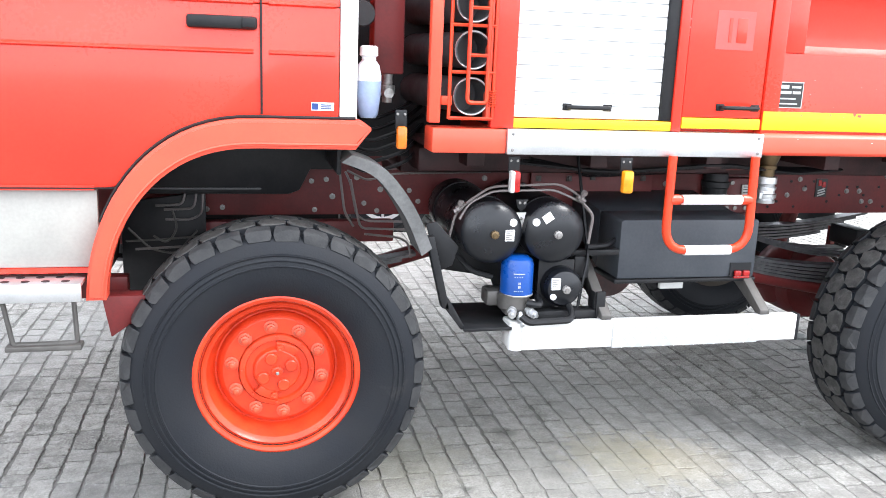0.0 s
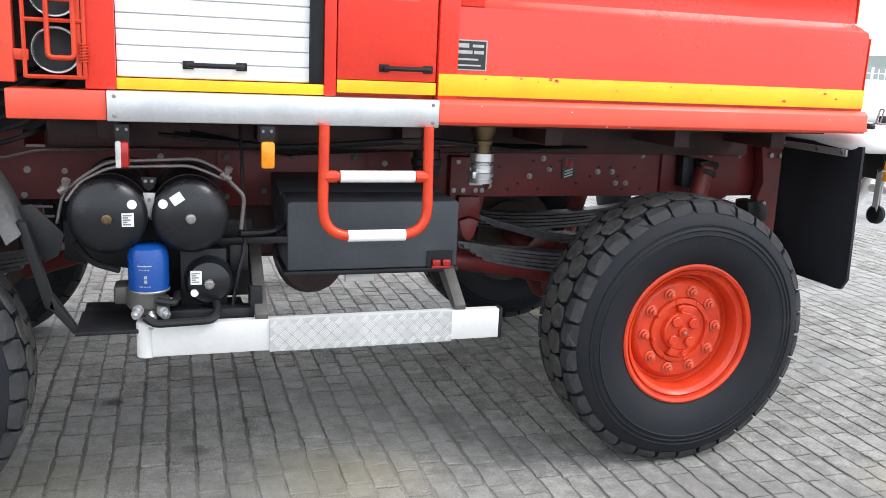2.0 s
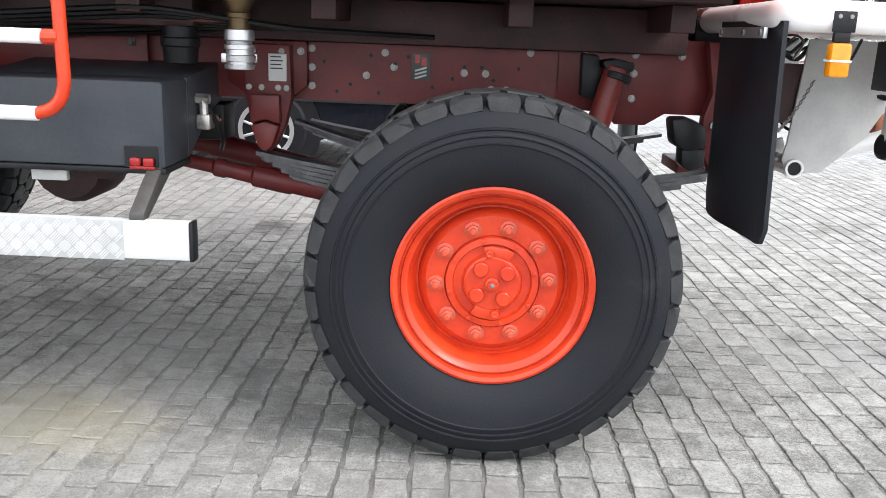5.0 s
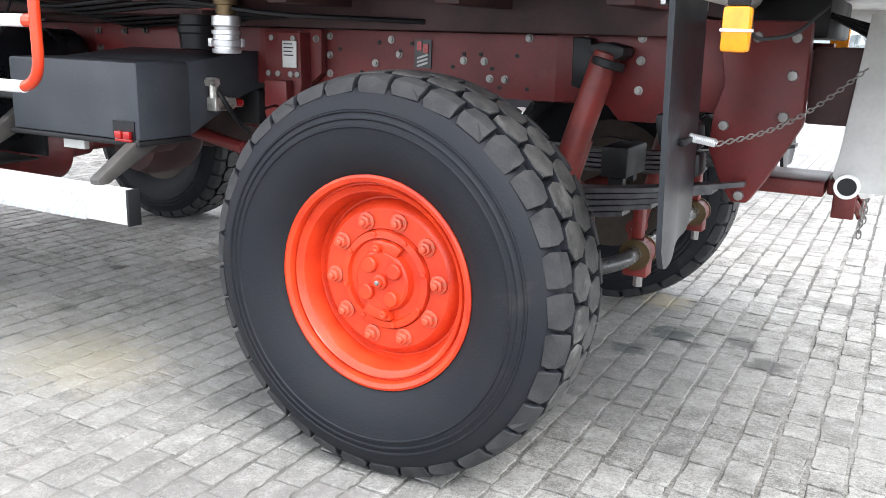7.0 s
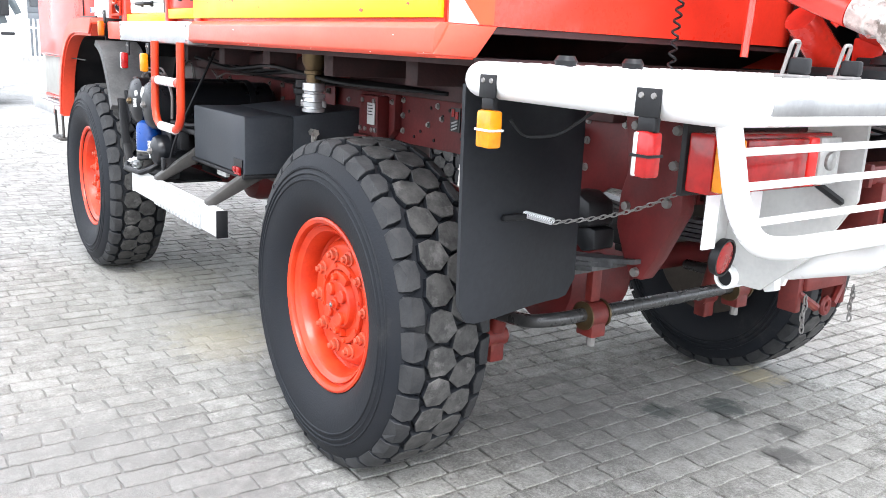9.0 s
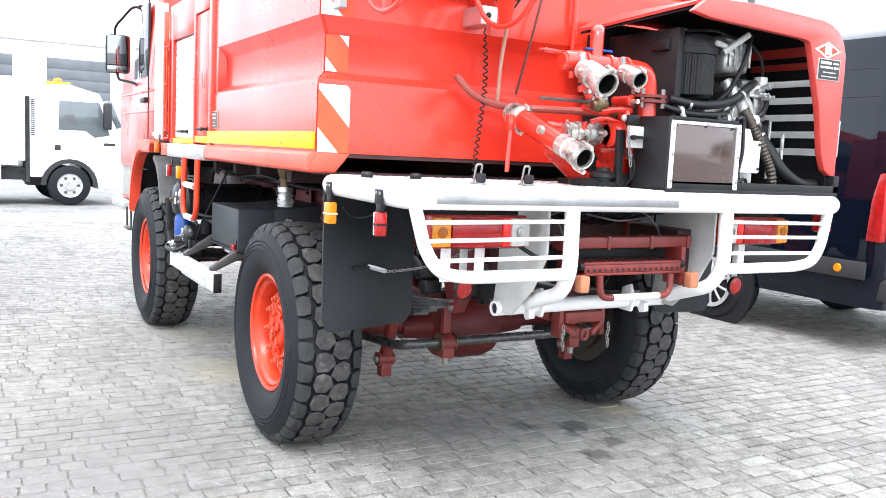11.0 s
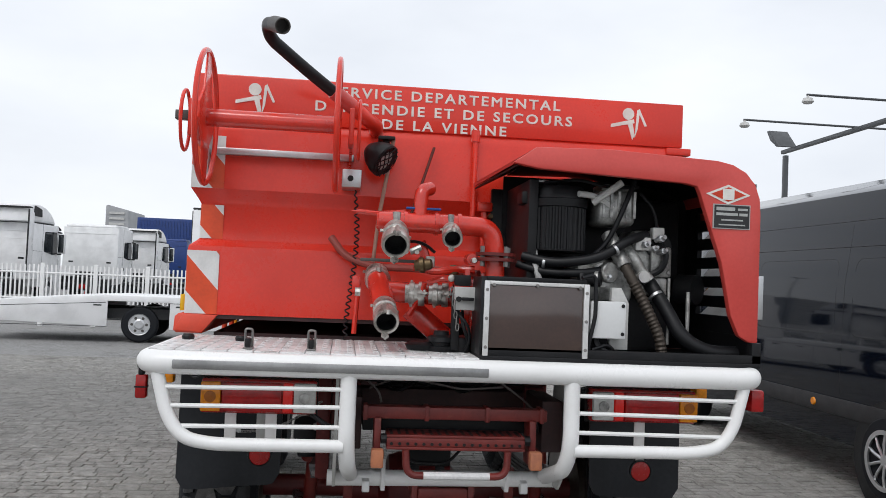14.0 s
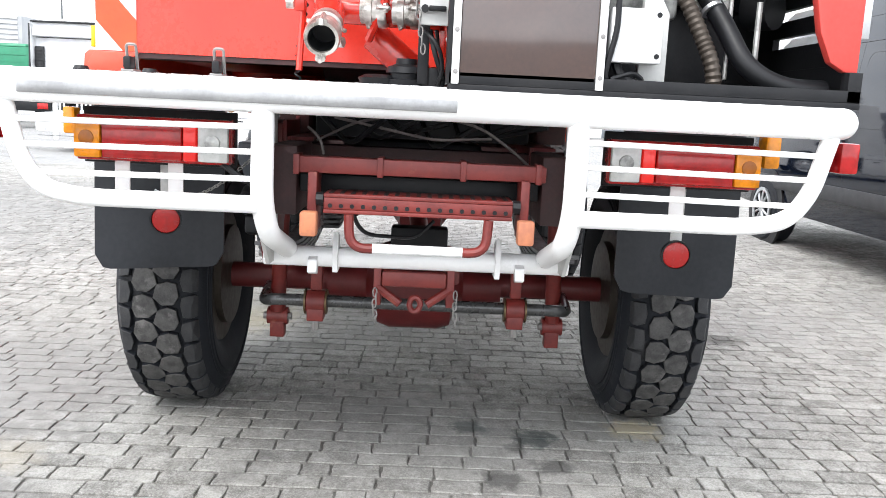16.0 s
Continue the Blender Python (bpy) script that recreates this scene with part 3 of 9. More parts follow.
def make_hub():
    bm = B()
    lathe(bm, [(0.0, 0.13), (-0.052, 0.130), (-0.059, 0.127), (-0.061, 0.110), (-0.050, 0.106), (-0.050, 0.084), (-0.068, 0.078), (-0.072, 0.072), (-0.072, 0.0)], (0, 0, 0), (0, 1, 0), 48)
    for k in range(4):
        a = 0.72 + k * math.pi / 2
        lathe(bm, [(-0.07, 0.022), (-0.082, 0.021), (-0.085, 0.018), (-0.085, 0.0)], (0.052 * math.cos(a), 0, 0.052 * math.sin(a)), (0, 1, 0), 14)
        prism_pts = [(0.070, -0.42), (0.105, -0.42), (0.1055, -0.2), (0.1055, 0.2), (0.105, 0.42), (0.070, 0.42)]
        if k % 2 == 0:
            pol = [(r * math.cos(a + 0.75 + d), r * math.sin(a + 0.75 + d)) for r, d in prism_pts]
            prism(bm, pol, "y", -0.070, -0.049, 0.002)
    for k in range(8):
        a = 0.3 + k * math.pi / 4
        lathe(bm, [(-0.055, 0.0075), (-0.064, 0.007), (-0.066, 0.0)], (0.120 * math.cos(a), 0, 0.120 * math.sin(a)), (0, 1, 0), 8)
    for k in range(2):
        a = 1.75 + k * math.pi
        lathe(bm, [(-0.07, 0.012), (-0.084, 0.011), (-0.085, 0.006), (-0.080, 0.0)], (0.086 * math.cos(a), 0, 0.086 * math.sin(a)), (0, 1, 0), 10)
    return mesh_of("hub", bm, ORANGE, 28)


def make_nut():
    bm = B()
    lathe(bm, [(0.0, 0.024), (-0.007, 0.024), (-0.009, 0.019)], (0, 0, 0), (0, 1, 0), 12)
    lathe(bm, [(-0.006, 0.0175), (-0.020, 0.017), (-0.022, 0.013)], (0, 0, 0), (0, 1, 0), 6)
    lathe(bm, [(-0.019, 0.0100), (-0.031, 0.0095), (-0.033, 0.007), (-0.033, 0.0)], (0, 0, 0), (0, 1, 0), 8)
    return mesh_of("wheel_nut", bm, WORNOR, 30)


def make_cap():
    bm = B()
    lathe(bm, [(-0.07, 0.021), (-0.082, 0.020), (-0.084, 0.013), (-0.092, 0.012), (-0.092, 0.005), (-0.086, 0.0)], (0, 0, 0), (0, 1, 0), 12)
    return mesh_of("hub_cap", bm, ORANGE, 30)


def make_stud():
    bm = B()
    lathe(bm, [(-0.090, 0.0070), (-0.095, 0.0065), (-0.0965, 0.004), (-0.0965, 0.0)], (0, 0, 0), (0, 1, 0), 8)
    return mesh_of("axle_stud", bm, STEEL, 30)


def make_drum():
    bm = B()
    lathe(bm, [(0.06, 0.0), (0.119, 0.20), (0.1225, 0.277), (0.128, 0.277), (0.132, 0.206), (0.16, 0.205), (0.165, 0.15), (0.165, 0.0)], (0, 0, 0), (0, 1, 0), 32)
    return mesh_of("brake_drum", bm, FLEXM, 30)


RIM_REAR = make_rim(0.975)
TYRE_ME, LUG_ME, RIM_ME, HUB_ME, NUT_ME, CAP_ME, STUD_ME, DRUM_ME = make_tyre(), make_lugs(), make_rim(), make_hub(), make_nut(), make_cap(), make_stud(), make_drum()


def child(name, me, parent, m, label=""):
    ob = new(name, me)
    ob.parent = parent
    ob.matrix_basis = m
    return tagged(ob, label)


def add_wheel(x, y, far, turn):
    w = child("wheel", RIM_ME if x < -1 else RIM_REAR, FE, Matrix.Translation(Vector((x, y, 0.515)) - LOC[FE.name]) @ Matrix.Rotation(math.pi if far else 0, 4, "Z") @ Matrix.Rotation(turn, 4, "Y"),
              "bright red-orange steel wheel with ten nuts")
    child("tyre", TYRE_ME, w, Matrix(), "black cross-country tyre")
    child("tread", LUG_ME, w, Matrix(), "blocky worn tread")
    out = Matrix.Translation((0, -0.015, 0))
    child("hub", HUB_ME, w, out)
    child("hub_cap", CAP_ME, w, out)
    child("axle_stud", STUD_ME, w, out, "bare steel stud")
    child("brake_drum", DRUM_ME, w, Matrix())
    for k in range(10):
        a = 0.12 + k * math.pi / 5
        child("wheel_nut", NUT_ME, w, Matrix.Translation((0.156 * math.cos(a), -0.062, 0.156 * math.sin(a))))


for wx in (-2.80, 0.0):
    wy = 0.120 if wx else 0.172
    add_wheel(wx, wy, False, 0.3 if wx else 0.05)
    add_wheel(wx, mir(wy), True, 0.9)

# --- chassis ---
for yy in (0.69, mir(0.77)):
    bm = B()
    box(bm, -4.0, 0.86, yy, yy + 0.012, 0.944, 1.131)
    box(bm, -4.0, 0.86, yy + 0.0125, yy + 0.08, 0.944, 0.954)
    box(bm, -4.0, 0.86, yy + 0.0125, yy + 0.08, 1.121, 1.131)
    part("frame_rail", bm, MAROON, FE, "maroon steel frame rail with holes and bolts")
bm = B()
for i, xx in enumerate((-3.1, -2.2, -1.3, -0.45, 0.45, 0.8)):
    box(bm, xx - 0.04, xx + 0.04, 0.704, mir(0.704), 0.96, 1.11, 0.006)
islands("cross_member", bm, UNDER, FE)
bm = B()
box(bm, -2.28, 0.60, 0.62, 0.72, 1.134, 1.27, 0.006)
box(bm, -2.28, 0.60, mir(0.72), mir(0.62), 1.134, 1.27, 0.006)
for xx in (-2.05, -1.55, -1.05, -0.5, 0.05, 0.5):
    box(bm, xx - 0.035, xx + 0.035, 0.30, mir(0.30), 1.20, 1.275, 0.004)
islands("sub_frame", bm, UNDER, FE, "body sub-frame beam in maroon darkened for shade")
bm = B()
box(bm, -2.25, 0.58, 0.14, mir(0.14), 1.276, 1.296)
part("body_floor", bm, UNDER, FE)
# frame gusset plates and the raised corner at the rear
bm = B()
prism(bm, [(0.205, 0.95), (0.205, 1.235), (0.52, 1.235), (0.62, 1.18), (0.86, 1.18), (0.86, 0.944), (0.56, 0.944), (0.50, 0.905), (0.40, 0.905), (0.36, 0.95)], "y", 0.676, 0.6885, 0.002)
part("frame_gusset", bm, MAROON, FE)
bm = B()
prism(bm, [(-0.87, 1.131), (-0.61, 1.131), (-0.61, 0.99), (-0.66, 0.95), (-0.80, 0.95), (-0.87, 1.0)], "y", 0.655, 0.6885, 0.003)
prism(bm, [(-0.800, 1.12), (-0.655, 1.12), (-0.650, 0.955), (-0.672, 0.865), (-0.700, 0.80), (-0.728, 0.775), (-0.755, 0.80), (-0.778, 0.865), (-0.800, 0.955)], "y", 0.600, 0.655, 0.004)
prism(bm, [(-0.775, 0.965), (-0.682, 0.965), (-0.680, 0.872), (-0.728, 0.886), (-0.776, 0.872)], "y", 0.560, 0.599, 0.006)
part("spring_hanger", bm, MAROON, FE, "maroon front spring hanger")
part("hanger_tip", prism(B(), [(-0.774, 0.868), (-0.728, 0.881), (-0.682, 0.868), (-0.705, 0.800), (-0.728, 0.782), (-0.751, 0.800)], "y", 0.553, 0.599, 0.008), RUSTRED, FE, "paler red tip of the hanger")
bm = B()
for k, r_ in ((0, 0.020), (1, 0.026)):
    tube(bm, [(-0.728 + r_ * math.cos(a_), 0.612, 0.770 + r_ * math.sin(a_)) for a_ in [math.radians(60 + 28 * i) for i in range(9)]] + [(-0.66 + 0.02 * k, 0.612, 0.742 - 0.006 * k)], 0.0055, 6)
islands("spring_eye", bm, LEAFST, FE)
bm = B()
box(bm, -0.722, -0.664, 0.592, 0.598, 1.006, 1.092, 0.002)
dp = part("data_plate", bm, PLATEW, FE, "small grey data plate")
bm = B()
for k in range(4):
    box(bm, -0.715, -0.680 + 0.004 * (k % 2), 0.5905, 0.5918, 1.080 - k * 0.012, 1.084 - k * 0.012)
islands("print_bar", bm, PLATEK, dp)
bm = B()
for bx, bz in ((-0.77, 1.10), (-0.68, 1.10), (-0.785, 0.985), (-0.745, 0.985), (-0.692, 0.985), (-0.665, 0.985)):
    lathe(bm, [(0, 0.011), (-0.006, 0.010), (-0.007, 0.0)], (bx, 0.600, bz), (0, 1, 0), 8)
islands("hanger_bolt", bm, STEEL, FE)
bm = B()
prism(bm, [(0.66, 1.18), (0.88, 1.18), (0.885, 0.93), (0.815, 0.79), (0.775, 0.725), (0.735, 0.725), (0.70, 0.78), (0.665, 0.86), (0.67, 0.95), (0.69, 1.02)], "y", 0.60, 0.655, 0.008)
prism(bm, [(0.68, 1.17), (0.86, 1.17), (0.86, 0.95), (0.70, 0.95)], "y", 0.6555, 0.6755, 0.003)
part("spring_shackle", bm, MAROON, FE, "maroon rear spring shackle bracket")
# bolts along the near rail
bm = B()
bolt_at = [(-0.36, 1.105), (0.113, 1.122), (-0.33, 1.06), (-0.42, 1.03), (-0.10, 1.05), (-0.03, 1.05), (-0.01, 1.00), (0.04, 1.00), (-0.60, 1.11), (-0.60, 1.05), (-0.60, 0.99),
           (-0.63, 1.10), (-0.70, 1.11), (0.29, 1.12), (0.45, 1.13), (0.45, 1.07), (0.45, 0.99), (0.31, 1.0), (0.60, 1.13), (0.78, 1.12), (0.78, 0.98), (-1.05, 1.08), (-1.6, 1.07), (-1.9, 1.10),
           (-2.35, 1.05), (-2.45, 1.10), (-2.55, 1.02)]
for bx, bz in bolt_at:
    yy = 0.676 if bx > 0.2 else (0.655 if -0.85 < bx < -0.61 else 0.69)
    lathe(bm, [(0, 0.0125), (-0.003, 0.0125), (-0.0035, 0.0085), (-0.010, 0.008), (-0.010, 0.0)], (bx, yy, bz), (0, 1, 0), 10)
for bx, bz in ((0.71, 1.14), (0.76, 1.14), (0.85, 1.14), (0.85, 1.05), (0.84, 0.95), (0.70, 0.92), (0.755, 0.745)):
    lathe(bm, [(0, 0.014), (-0.012, 0.012), (-0.014, 0.0)], (bx, 0.60, bz), (0, 1, 0), 8)
islands("frame_bolt", bm, STEEL, FE)
bm = B()
rngh = random.Random(8)
for i in range(16):
    hx, hz = -0.55 + i * 0.045 + rngh.uniform(-0.015, 0.015), rngh.choice((0.975, 1.0, 1.03, 1.07, 1.095))
    lathe(bm, [(0, 0.0065), (-0.0035, 0.0065)], (hx, 0.69, hz), (0, 1, 0), 8)
tagged(part("frame_holes", bm, BLACK, FE, "drilled holes in the rail"), kind="stuff")
# sticker on the rail: plain marks, nothing that can be read
bm = B()
box(bm, -0.272, -0.212, 0.685, 0.6895, 1.022, 1.108)
part("rail_sticker", bm, PLATEK, FE, "small dark sticker on the frame rail")
bm = B()
box(bm, -0.262, -0.245, 0.682, 0.6848, 1.075, 1.103)
box(bm, -0.240, -0.222, 0.682, 0.6848, 1.068, 1.095)
part("sticker_mark", bm, REFLR, FE)
bm = B()
for k in range(3):
    box(bm, -0.262, -0.222, 0.682, 0.6848, 1.03 + k * 0.012, 1.036 + k * 0.012, rot=Matrix.Rotation(-0.3, 4, "Y"))
part("sticker_bars", bm, SILVERPR, FE)


# leaf springs, axles, dampers, prop shaft
def leaf_spring(xc, yy, front, rear, zmid):
    for k in range(5):
        bm = B()
        L0, L1 = front * (0.99 - 0.035 * k), rear * (1 - 0.10 * k)
        pts = []
        for i in range(13):
            f = -L0 + (L0 + L1) * i / 12
            e = (f / (front if f < 0 else rear)) ** 2
            pts.append((xc + f, zmid - 0.019 * k * (1 - 0.42 * e) + (0.785 - zmid) * e * 0.92))
        prism(bm, [(x, z + 0.006) for x, z in pts] + [(x, z - 0.007) for x, z in reversed(pts)], "y", yy, yy + 0.075, 0.0)
        part("spring_leaf", bm, LEAFST, FE)


# helper leaves over the near rear spring
for k in range(3):
    pts = [(-0.66 + 0.03 * k + 0.10 * i, 0.868 - 0.017 * k - 0.105 * math.sin(0.30 * i)) for i in range(7)]
    part("helper_leaf", prism(B(), [(x, z + 0.005) for x, z in pts] + [(x, z - 0.006) for x, z in reversed(pts)], "y", 0.70, 0.77, 0.0), LEAFST, FE)
leaf_spring(0.0, 0.575, 0.77, 0.77, 0.70)
leaf_spring(0.0, mir(0.65), 0.77, 0.77, 0.70)
leaf_spring(-2.80, 0.64, 0.60, 0.60, 0.72)
for xx, tall in ((0.0, 1), (-2.80, 0)):
    bm = B()
    rod(bm, (xx, 0.30, 0.515), (xx, mir(0.30), 0.515), 0.052, 20)
    lathe(bm, [(-0.36, 0.060), (-0.20, 0.075), (-0.165, 0.12), (-0.15, 0.165), (-0.10, 0.182), (0.10, 0.182), (0.15, 0.165), (0.165, 0.12), (0.20, 0.075), (0.36, 0.060)], (xx, YC - 0.01, 0.503), (0, 1, 0), 28)
    lathe(bm, [(0, 0.17), (0.14, 0.16), (0.20, 0.09), (0.30, 0.06)], (xx, YC + 0.02, 0.515), (-1, 0, 0.12), 20)
    part("axle", bm, MAROON, FE, "red-brown painted drive axle")
bm = B()
rod(bm, (-0.28, YC + 0.02, 0.56), (-1.45, YC - 0.05, 0.82), 0.045, 16)
rod(bm, (-2.45, YC, 0.58), (-1.75, YC - 0.05, 0.80), 0.04, 16)
part("prop_shaft", bm, MAROON, FE)
bm = B()
lathe(bm, [(0, 0.030), (0.40, 0.031), (0.41, 0.036), (0.53, 0.036), (0.54, 0.028), (0.62, 0.026), (0.63, 0.031), (0.66, 0.031), (0.67, 0.023), (1.0, 0.023)], (-0.25, 0.60, 0.598), (-1.0, 0, 0.19), 16)
part("radius_rod", bm, MAROON, FE, "maroon rod between axle and frame")
bm = B()
box(bm, -1.85, -1.30, YC - 0.25, YC + 0.22, 0.66, 1.0, 0.05, 3)
lathe(bm, [(0, 0.11), (0.05, 0.13), (0.20, 0.13), (0.26, 0.09)], (-1.36, 0.52, 0.72), (0, 1, 0), 18)
prism(bm, [(-1.42, 0.79), (-1.12, 0.79), (-1.12, 0.73), (-1.16, 0.70), (-1.30, 0.705), (-1.40, 0.74)], "y", 0.40, 0.52, 0.01)
part("transfer_box", bm, UNDER, FE)
bm = B()
box(bm, -3.9, -2.5, 0.80, mir(0.80), 0.74, 1.3, 0.04)
part("engine_block", bm, BLACK, FE)
for yy in (0.56, mir(0.56)):
    bm = B()
    rod(bm, (0.215, yy, 0.42), (0.33, yy + (0.03 if yy < 1 else -0.03), 0.86), 0.030, 16, 0.004)
    rod(bm, (0.275, yy, 0.70), (0.38, yy + (0.04 if yy < 1 else -0.04), 1.09), 0.038, 16, 0.004)
    rod(bm, (0.207, yy - 0.04, 0.398), (0.207, yy + 0.04, 0.398), 0.035, 14)
    box(bm, 0.18, 0.235, yy - 0.028, yy + 0.028, 0.315, 0.42, 0.005)
    part("damper", bm, RUSTRED, FE, "faded red shock absorber")
    bm = B()
    rod(bm, (0.215, yy - 0.055, 0.398), (0.215, yy + 0.055, 0.398), 0.015, 8)
    part("damper_bolt", bm, STEEL, FE)
bm = B()
prism(bm, [(0.330, 1.108), (0.375, 1.118), (0.432, 1.105), (0.430, 1.082), (0.405, 1.068), (0.350, 1.070)], "y", 0.575, 0.675, 0.006)
prism(bm, [(0.272, 1.130), (0.325, 1.125), (0.335, 1.06), (0.322, 0.985), (0.275, 0.995)], "y", 0.615, 0.674, 0.006)
rod(bm, (0.385, 0.60, 1.072), (0.379, 0.598, 1.05), 0.047, 16, 0.003)
part("damper_mount", bm, BLACK, FE, "black damper mount")
bm = B()
prism(bm, [(0.545, 0.945), (0.60, 0.95), (0.655, 0.925), (0.662, 0.86), (0.60, 0.845), (0.56, 0.865)], "y", 0.50, 0.60, 0.012)
prism(bm, [(0.590, 0.862), (0.665, 0.850), (0.668, 0.795), (0.62, 0.780), (0.592, 0.80)], "y", 0.52, 0.60, 0.008)
islands("rebound_stop", bm, HOSE, FE, "black rubber stop under the frame")
bm = B()
box(bm, 0.25, 0.34, 1.00, 1.215, 0.690, 0.790, 0.008)
box(bm, 0.27, 0.32, 1.03, 1.07, 0.66, 0.69, 0.003)
box(bm, 0.27, 0.32, 1.15, 1.19, 0.66, 0.69, 0.003)
part("bump_block", bm, BLACK, FE, "black block over the differential")
# anti-roll bar with its two clamps
bm = B()
tube(bm, fillet([(0.05, 0.50, 0.485), (0.40, 0.54, 0.505), (0.47, 0.60, 0.525), (0.47, mir(0.60), 0.525), (0.40, mir(0.54), 0.505), (0.05, mir(0.50), 0.485)], 0.05), 0.022, 14)
part("anti_roll_bar", bm, BARST, FE, "grey anti-roll bar")
for yy in (0.742, mir(0.742)):
    bm = B()
    rod(bm, (0.47, yy - 0.035, 0.522), (0.47, yy + 0.035, 0.522), 0.042, 18, 0.003)
    box(bm, 0.435, 0.505, yy - 0.03, yy + 0.03, 0.455, 0.505, 0.004)
    box(bm, 0.45, 0.48, yy - 0.02, yy + 0.02, 0.565, 0.72, 0.004)
    part("bar_clamp", bm, RUSTRED, FE)
    bm = B()
    rod(bm, (0.475, yy, 0.42), (0.475, yy, 0.465), 0.014, 8)
    part("clamp_bolt", bm, STEEL, FE)
    bm = B()
    for d in (-0.038, 0.038):
        lathe(bm, [(-0.003, 0.040), (-0.003, 0.046), (0.003, 0.046), (0.003, 0.040)], (0.47, yy + d, 0.522), (0, 1, 0), 18)
    part("clamp_bush", bm, BRASS, FE)

# --- tank body: one shell whose walls step in between two ridges ---
PROF = [(1.372, 0.0), (1.640, 0.0), (1.662, 0.004), (1.692, 0.040), (1.835, 0.044), (1.862, 0.030), (1.905, 0.0), (2.155, 0.0), (2.175, 0.006), (2.200, 0.018)]
XB0, XB1, YB0, YB1 = -0.985, 0.628, 0.020, 2.190
bm = B()
rings = []
for z, d in PROF:
    rings.append([bm.verts.new(c) for c in ((XB0, YB0 + d, z), (XB1 - d, YB0 + d, z), (XB1 - d, YB1 - d, z), (XB0, YB1 - d, z))])
for A, C in zip(rings, rings[1:]):
    for j in range(4):
        bm.faces.new((A[j], A[(j + 1) % 4], C[(j + 1) % 4], C[j]))
bm.faces.new(rings[0])
bm.faces.new(rings[-1])
bmesh.ops.recalc_face_normals(bm, faces=bm.faces[:])
bmesh.ops.bevel(bm, geom=[e for e in bm.edges if abs(e.verts[0].co.x - e.verts[1].co.x) < 0.05 and e.verts[0].co.x > 0 and abs(e.verts[0].co.y - e.verts[1].co.y) < 0.05], offset=0.010, segments=3, affect="EDGES")
part("tank_body", bm, RED, FE, "fire-red steel water tank body with pressed ridges", smooth=30)
bm = B()
box(bm, -1.052, -0.986, 0.004, mir(0.004), 1.30, 2.20, 0.006)
part("body_pillar", bm, RED, FE)
for yv, w in ((YB0, 1), (YB1, -1)):
    part("recess_end", prism(B(), [(XB0, yv), (XB0 + 0.085, yv), (XB0 + 0.105, yv + w * 0.042), (XB0, yv + w * 0.042)], "z", 1.664, 1.903, 0.002), RED, FE)
# lower flared sill of the tank body
bm = B()
for s in (0, 1):
    def yy(v):
        return mir(v) if s else v
    prism(bm, [(yy(0.000), 1.374), (yy(-0.016), 1.360), (yy(-0.020), 1.303), (yy(-0.008), 1.292), (yy(0.10), 1.292), (yy(0.10), 1.374)], "x", -1.050, 0.632, 0.003)
prism(bm, [(-0.02, 1.30), (0.10, 1.296), (0.16, 1.371), (0.02, 1.371)], "x", 0.560, 0.640, 0.003)
islands("body_sill", bm, FENDER, FE, "orange-red lower body sill")
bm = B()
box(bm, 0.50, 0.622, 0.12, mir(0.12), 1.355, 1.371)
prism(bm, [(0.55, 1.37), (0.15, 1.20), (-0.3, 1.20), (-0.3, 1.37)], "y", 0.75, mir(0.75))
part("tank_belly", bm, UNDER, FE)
# yellow band, its wear marks, the maker's plate (plain bars)
bm = B()
box(bm, -1.050, 0.615, 0.0005, 0.0195, 1.384, 1.452, 0.0015)
part("yellow_band", bm, YELLOW, FE, "yellow reflective band along the tank body")
bm = B()
rngs = random.Random(21)
for i in range(14):
    cx, cz = rngs.uniform(-0.95, 0.6), rngs.uniform(1.39, 1.448)
    if i < 5:
        cx, cz = -0.648 + rngs.uniform(-0.02, 0.02), 1.447 + rngs.uniform(-0.006, 0.004)
    w = rngs.uniform(0.003, 0.012)
    prism(bm, [(cx - w, cz), (cx - w * 0.2, cz + w * 0.5), (cx + w, cz + w * 0.2), (cx + w * 0.4, cz - w * 0.4)], "y", -0.0005, 0.001)
tagged(part("band_chips", bm, REDTOP, FE, "chips in the band"), kind="stuff")


def maker_plate(o, right, nrm, w, h, nm):
    o, r, nn, up = Vector(o), Vector(right), Vector(nrm), Vector((0, 0, 1))

    def slab(u0, u1, v0, v1, d0, d1, bm):
        vs = []
        for d in (d0, d1):
            for u, v in ((u0, v0), (u1, v0), (u1, v1), (u0, v1)):
                vs.append(bm.verts.new(o + r * u + up * v + nn * d))
        for f in ((0, 1, 2, 3), (7, 6, 5, 4), (0, 4, 5, 1), (1, 5, 6, 2), (2, 6, 7, 3), (3, 7, 4, 0)):
            bm.faces.new([vs[i] for i in f])
        bmesh.ops.recalc_face_normals(bm, faces=bm.faces[:])
        return bm
    pl = part("maker_plate", slab(0, w, 0, h, 0, 0.004, B()), SILVERPR, FE, "black plate with silver rim and unreadable lines")
    part("plate_field", slab(w * 0.03, w * 0.97, h * 0.04, h * 0.96, 0.004, 0.0055, B()), PLATEK, pl)
    bm = B()
    for v0, v1, u0, u1 in ((0.74, 0.88, 0.08, 0.58), (0.76, 0.85, 0.66, 0.92), (0.54, 0.65, 0.08, 0.66), (0.54, 0.65, 0.70, 0.92), (0.33, 0.39, 0.22, 0.80), (0.14, 0.19, 0.15, 0.86)):
        slab(w * u0, w * u1, h * v0, h * v1, 0.0055, 0.0065, bm)
    islands("print_bar", bm, SILVERPR, pl)


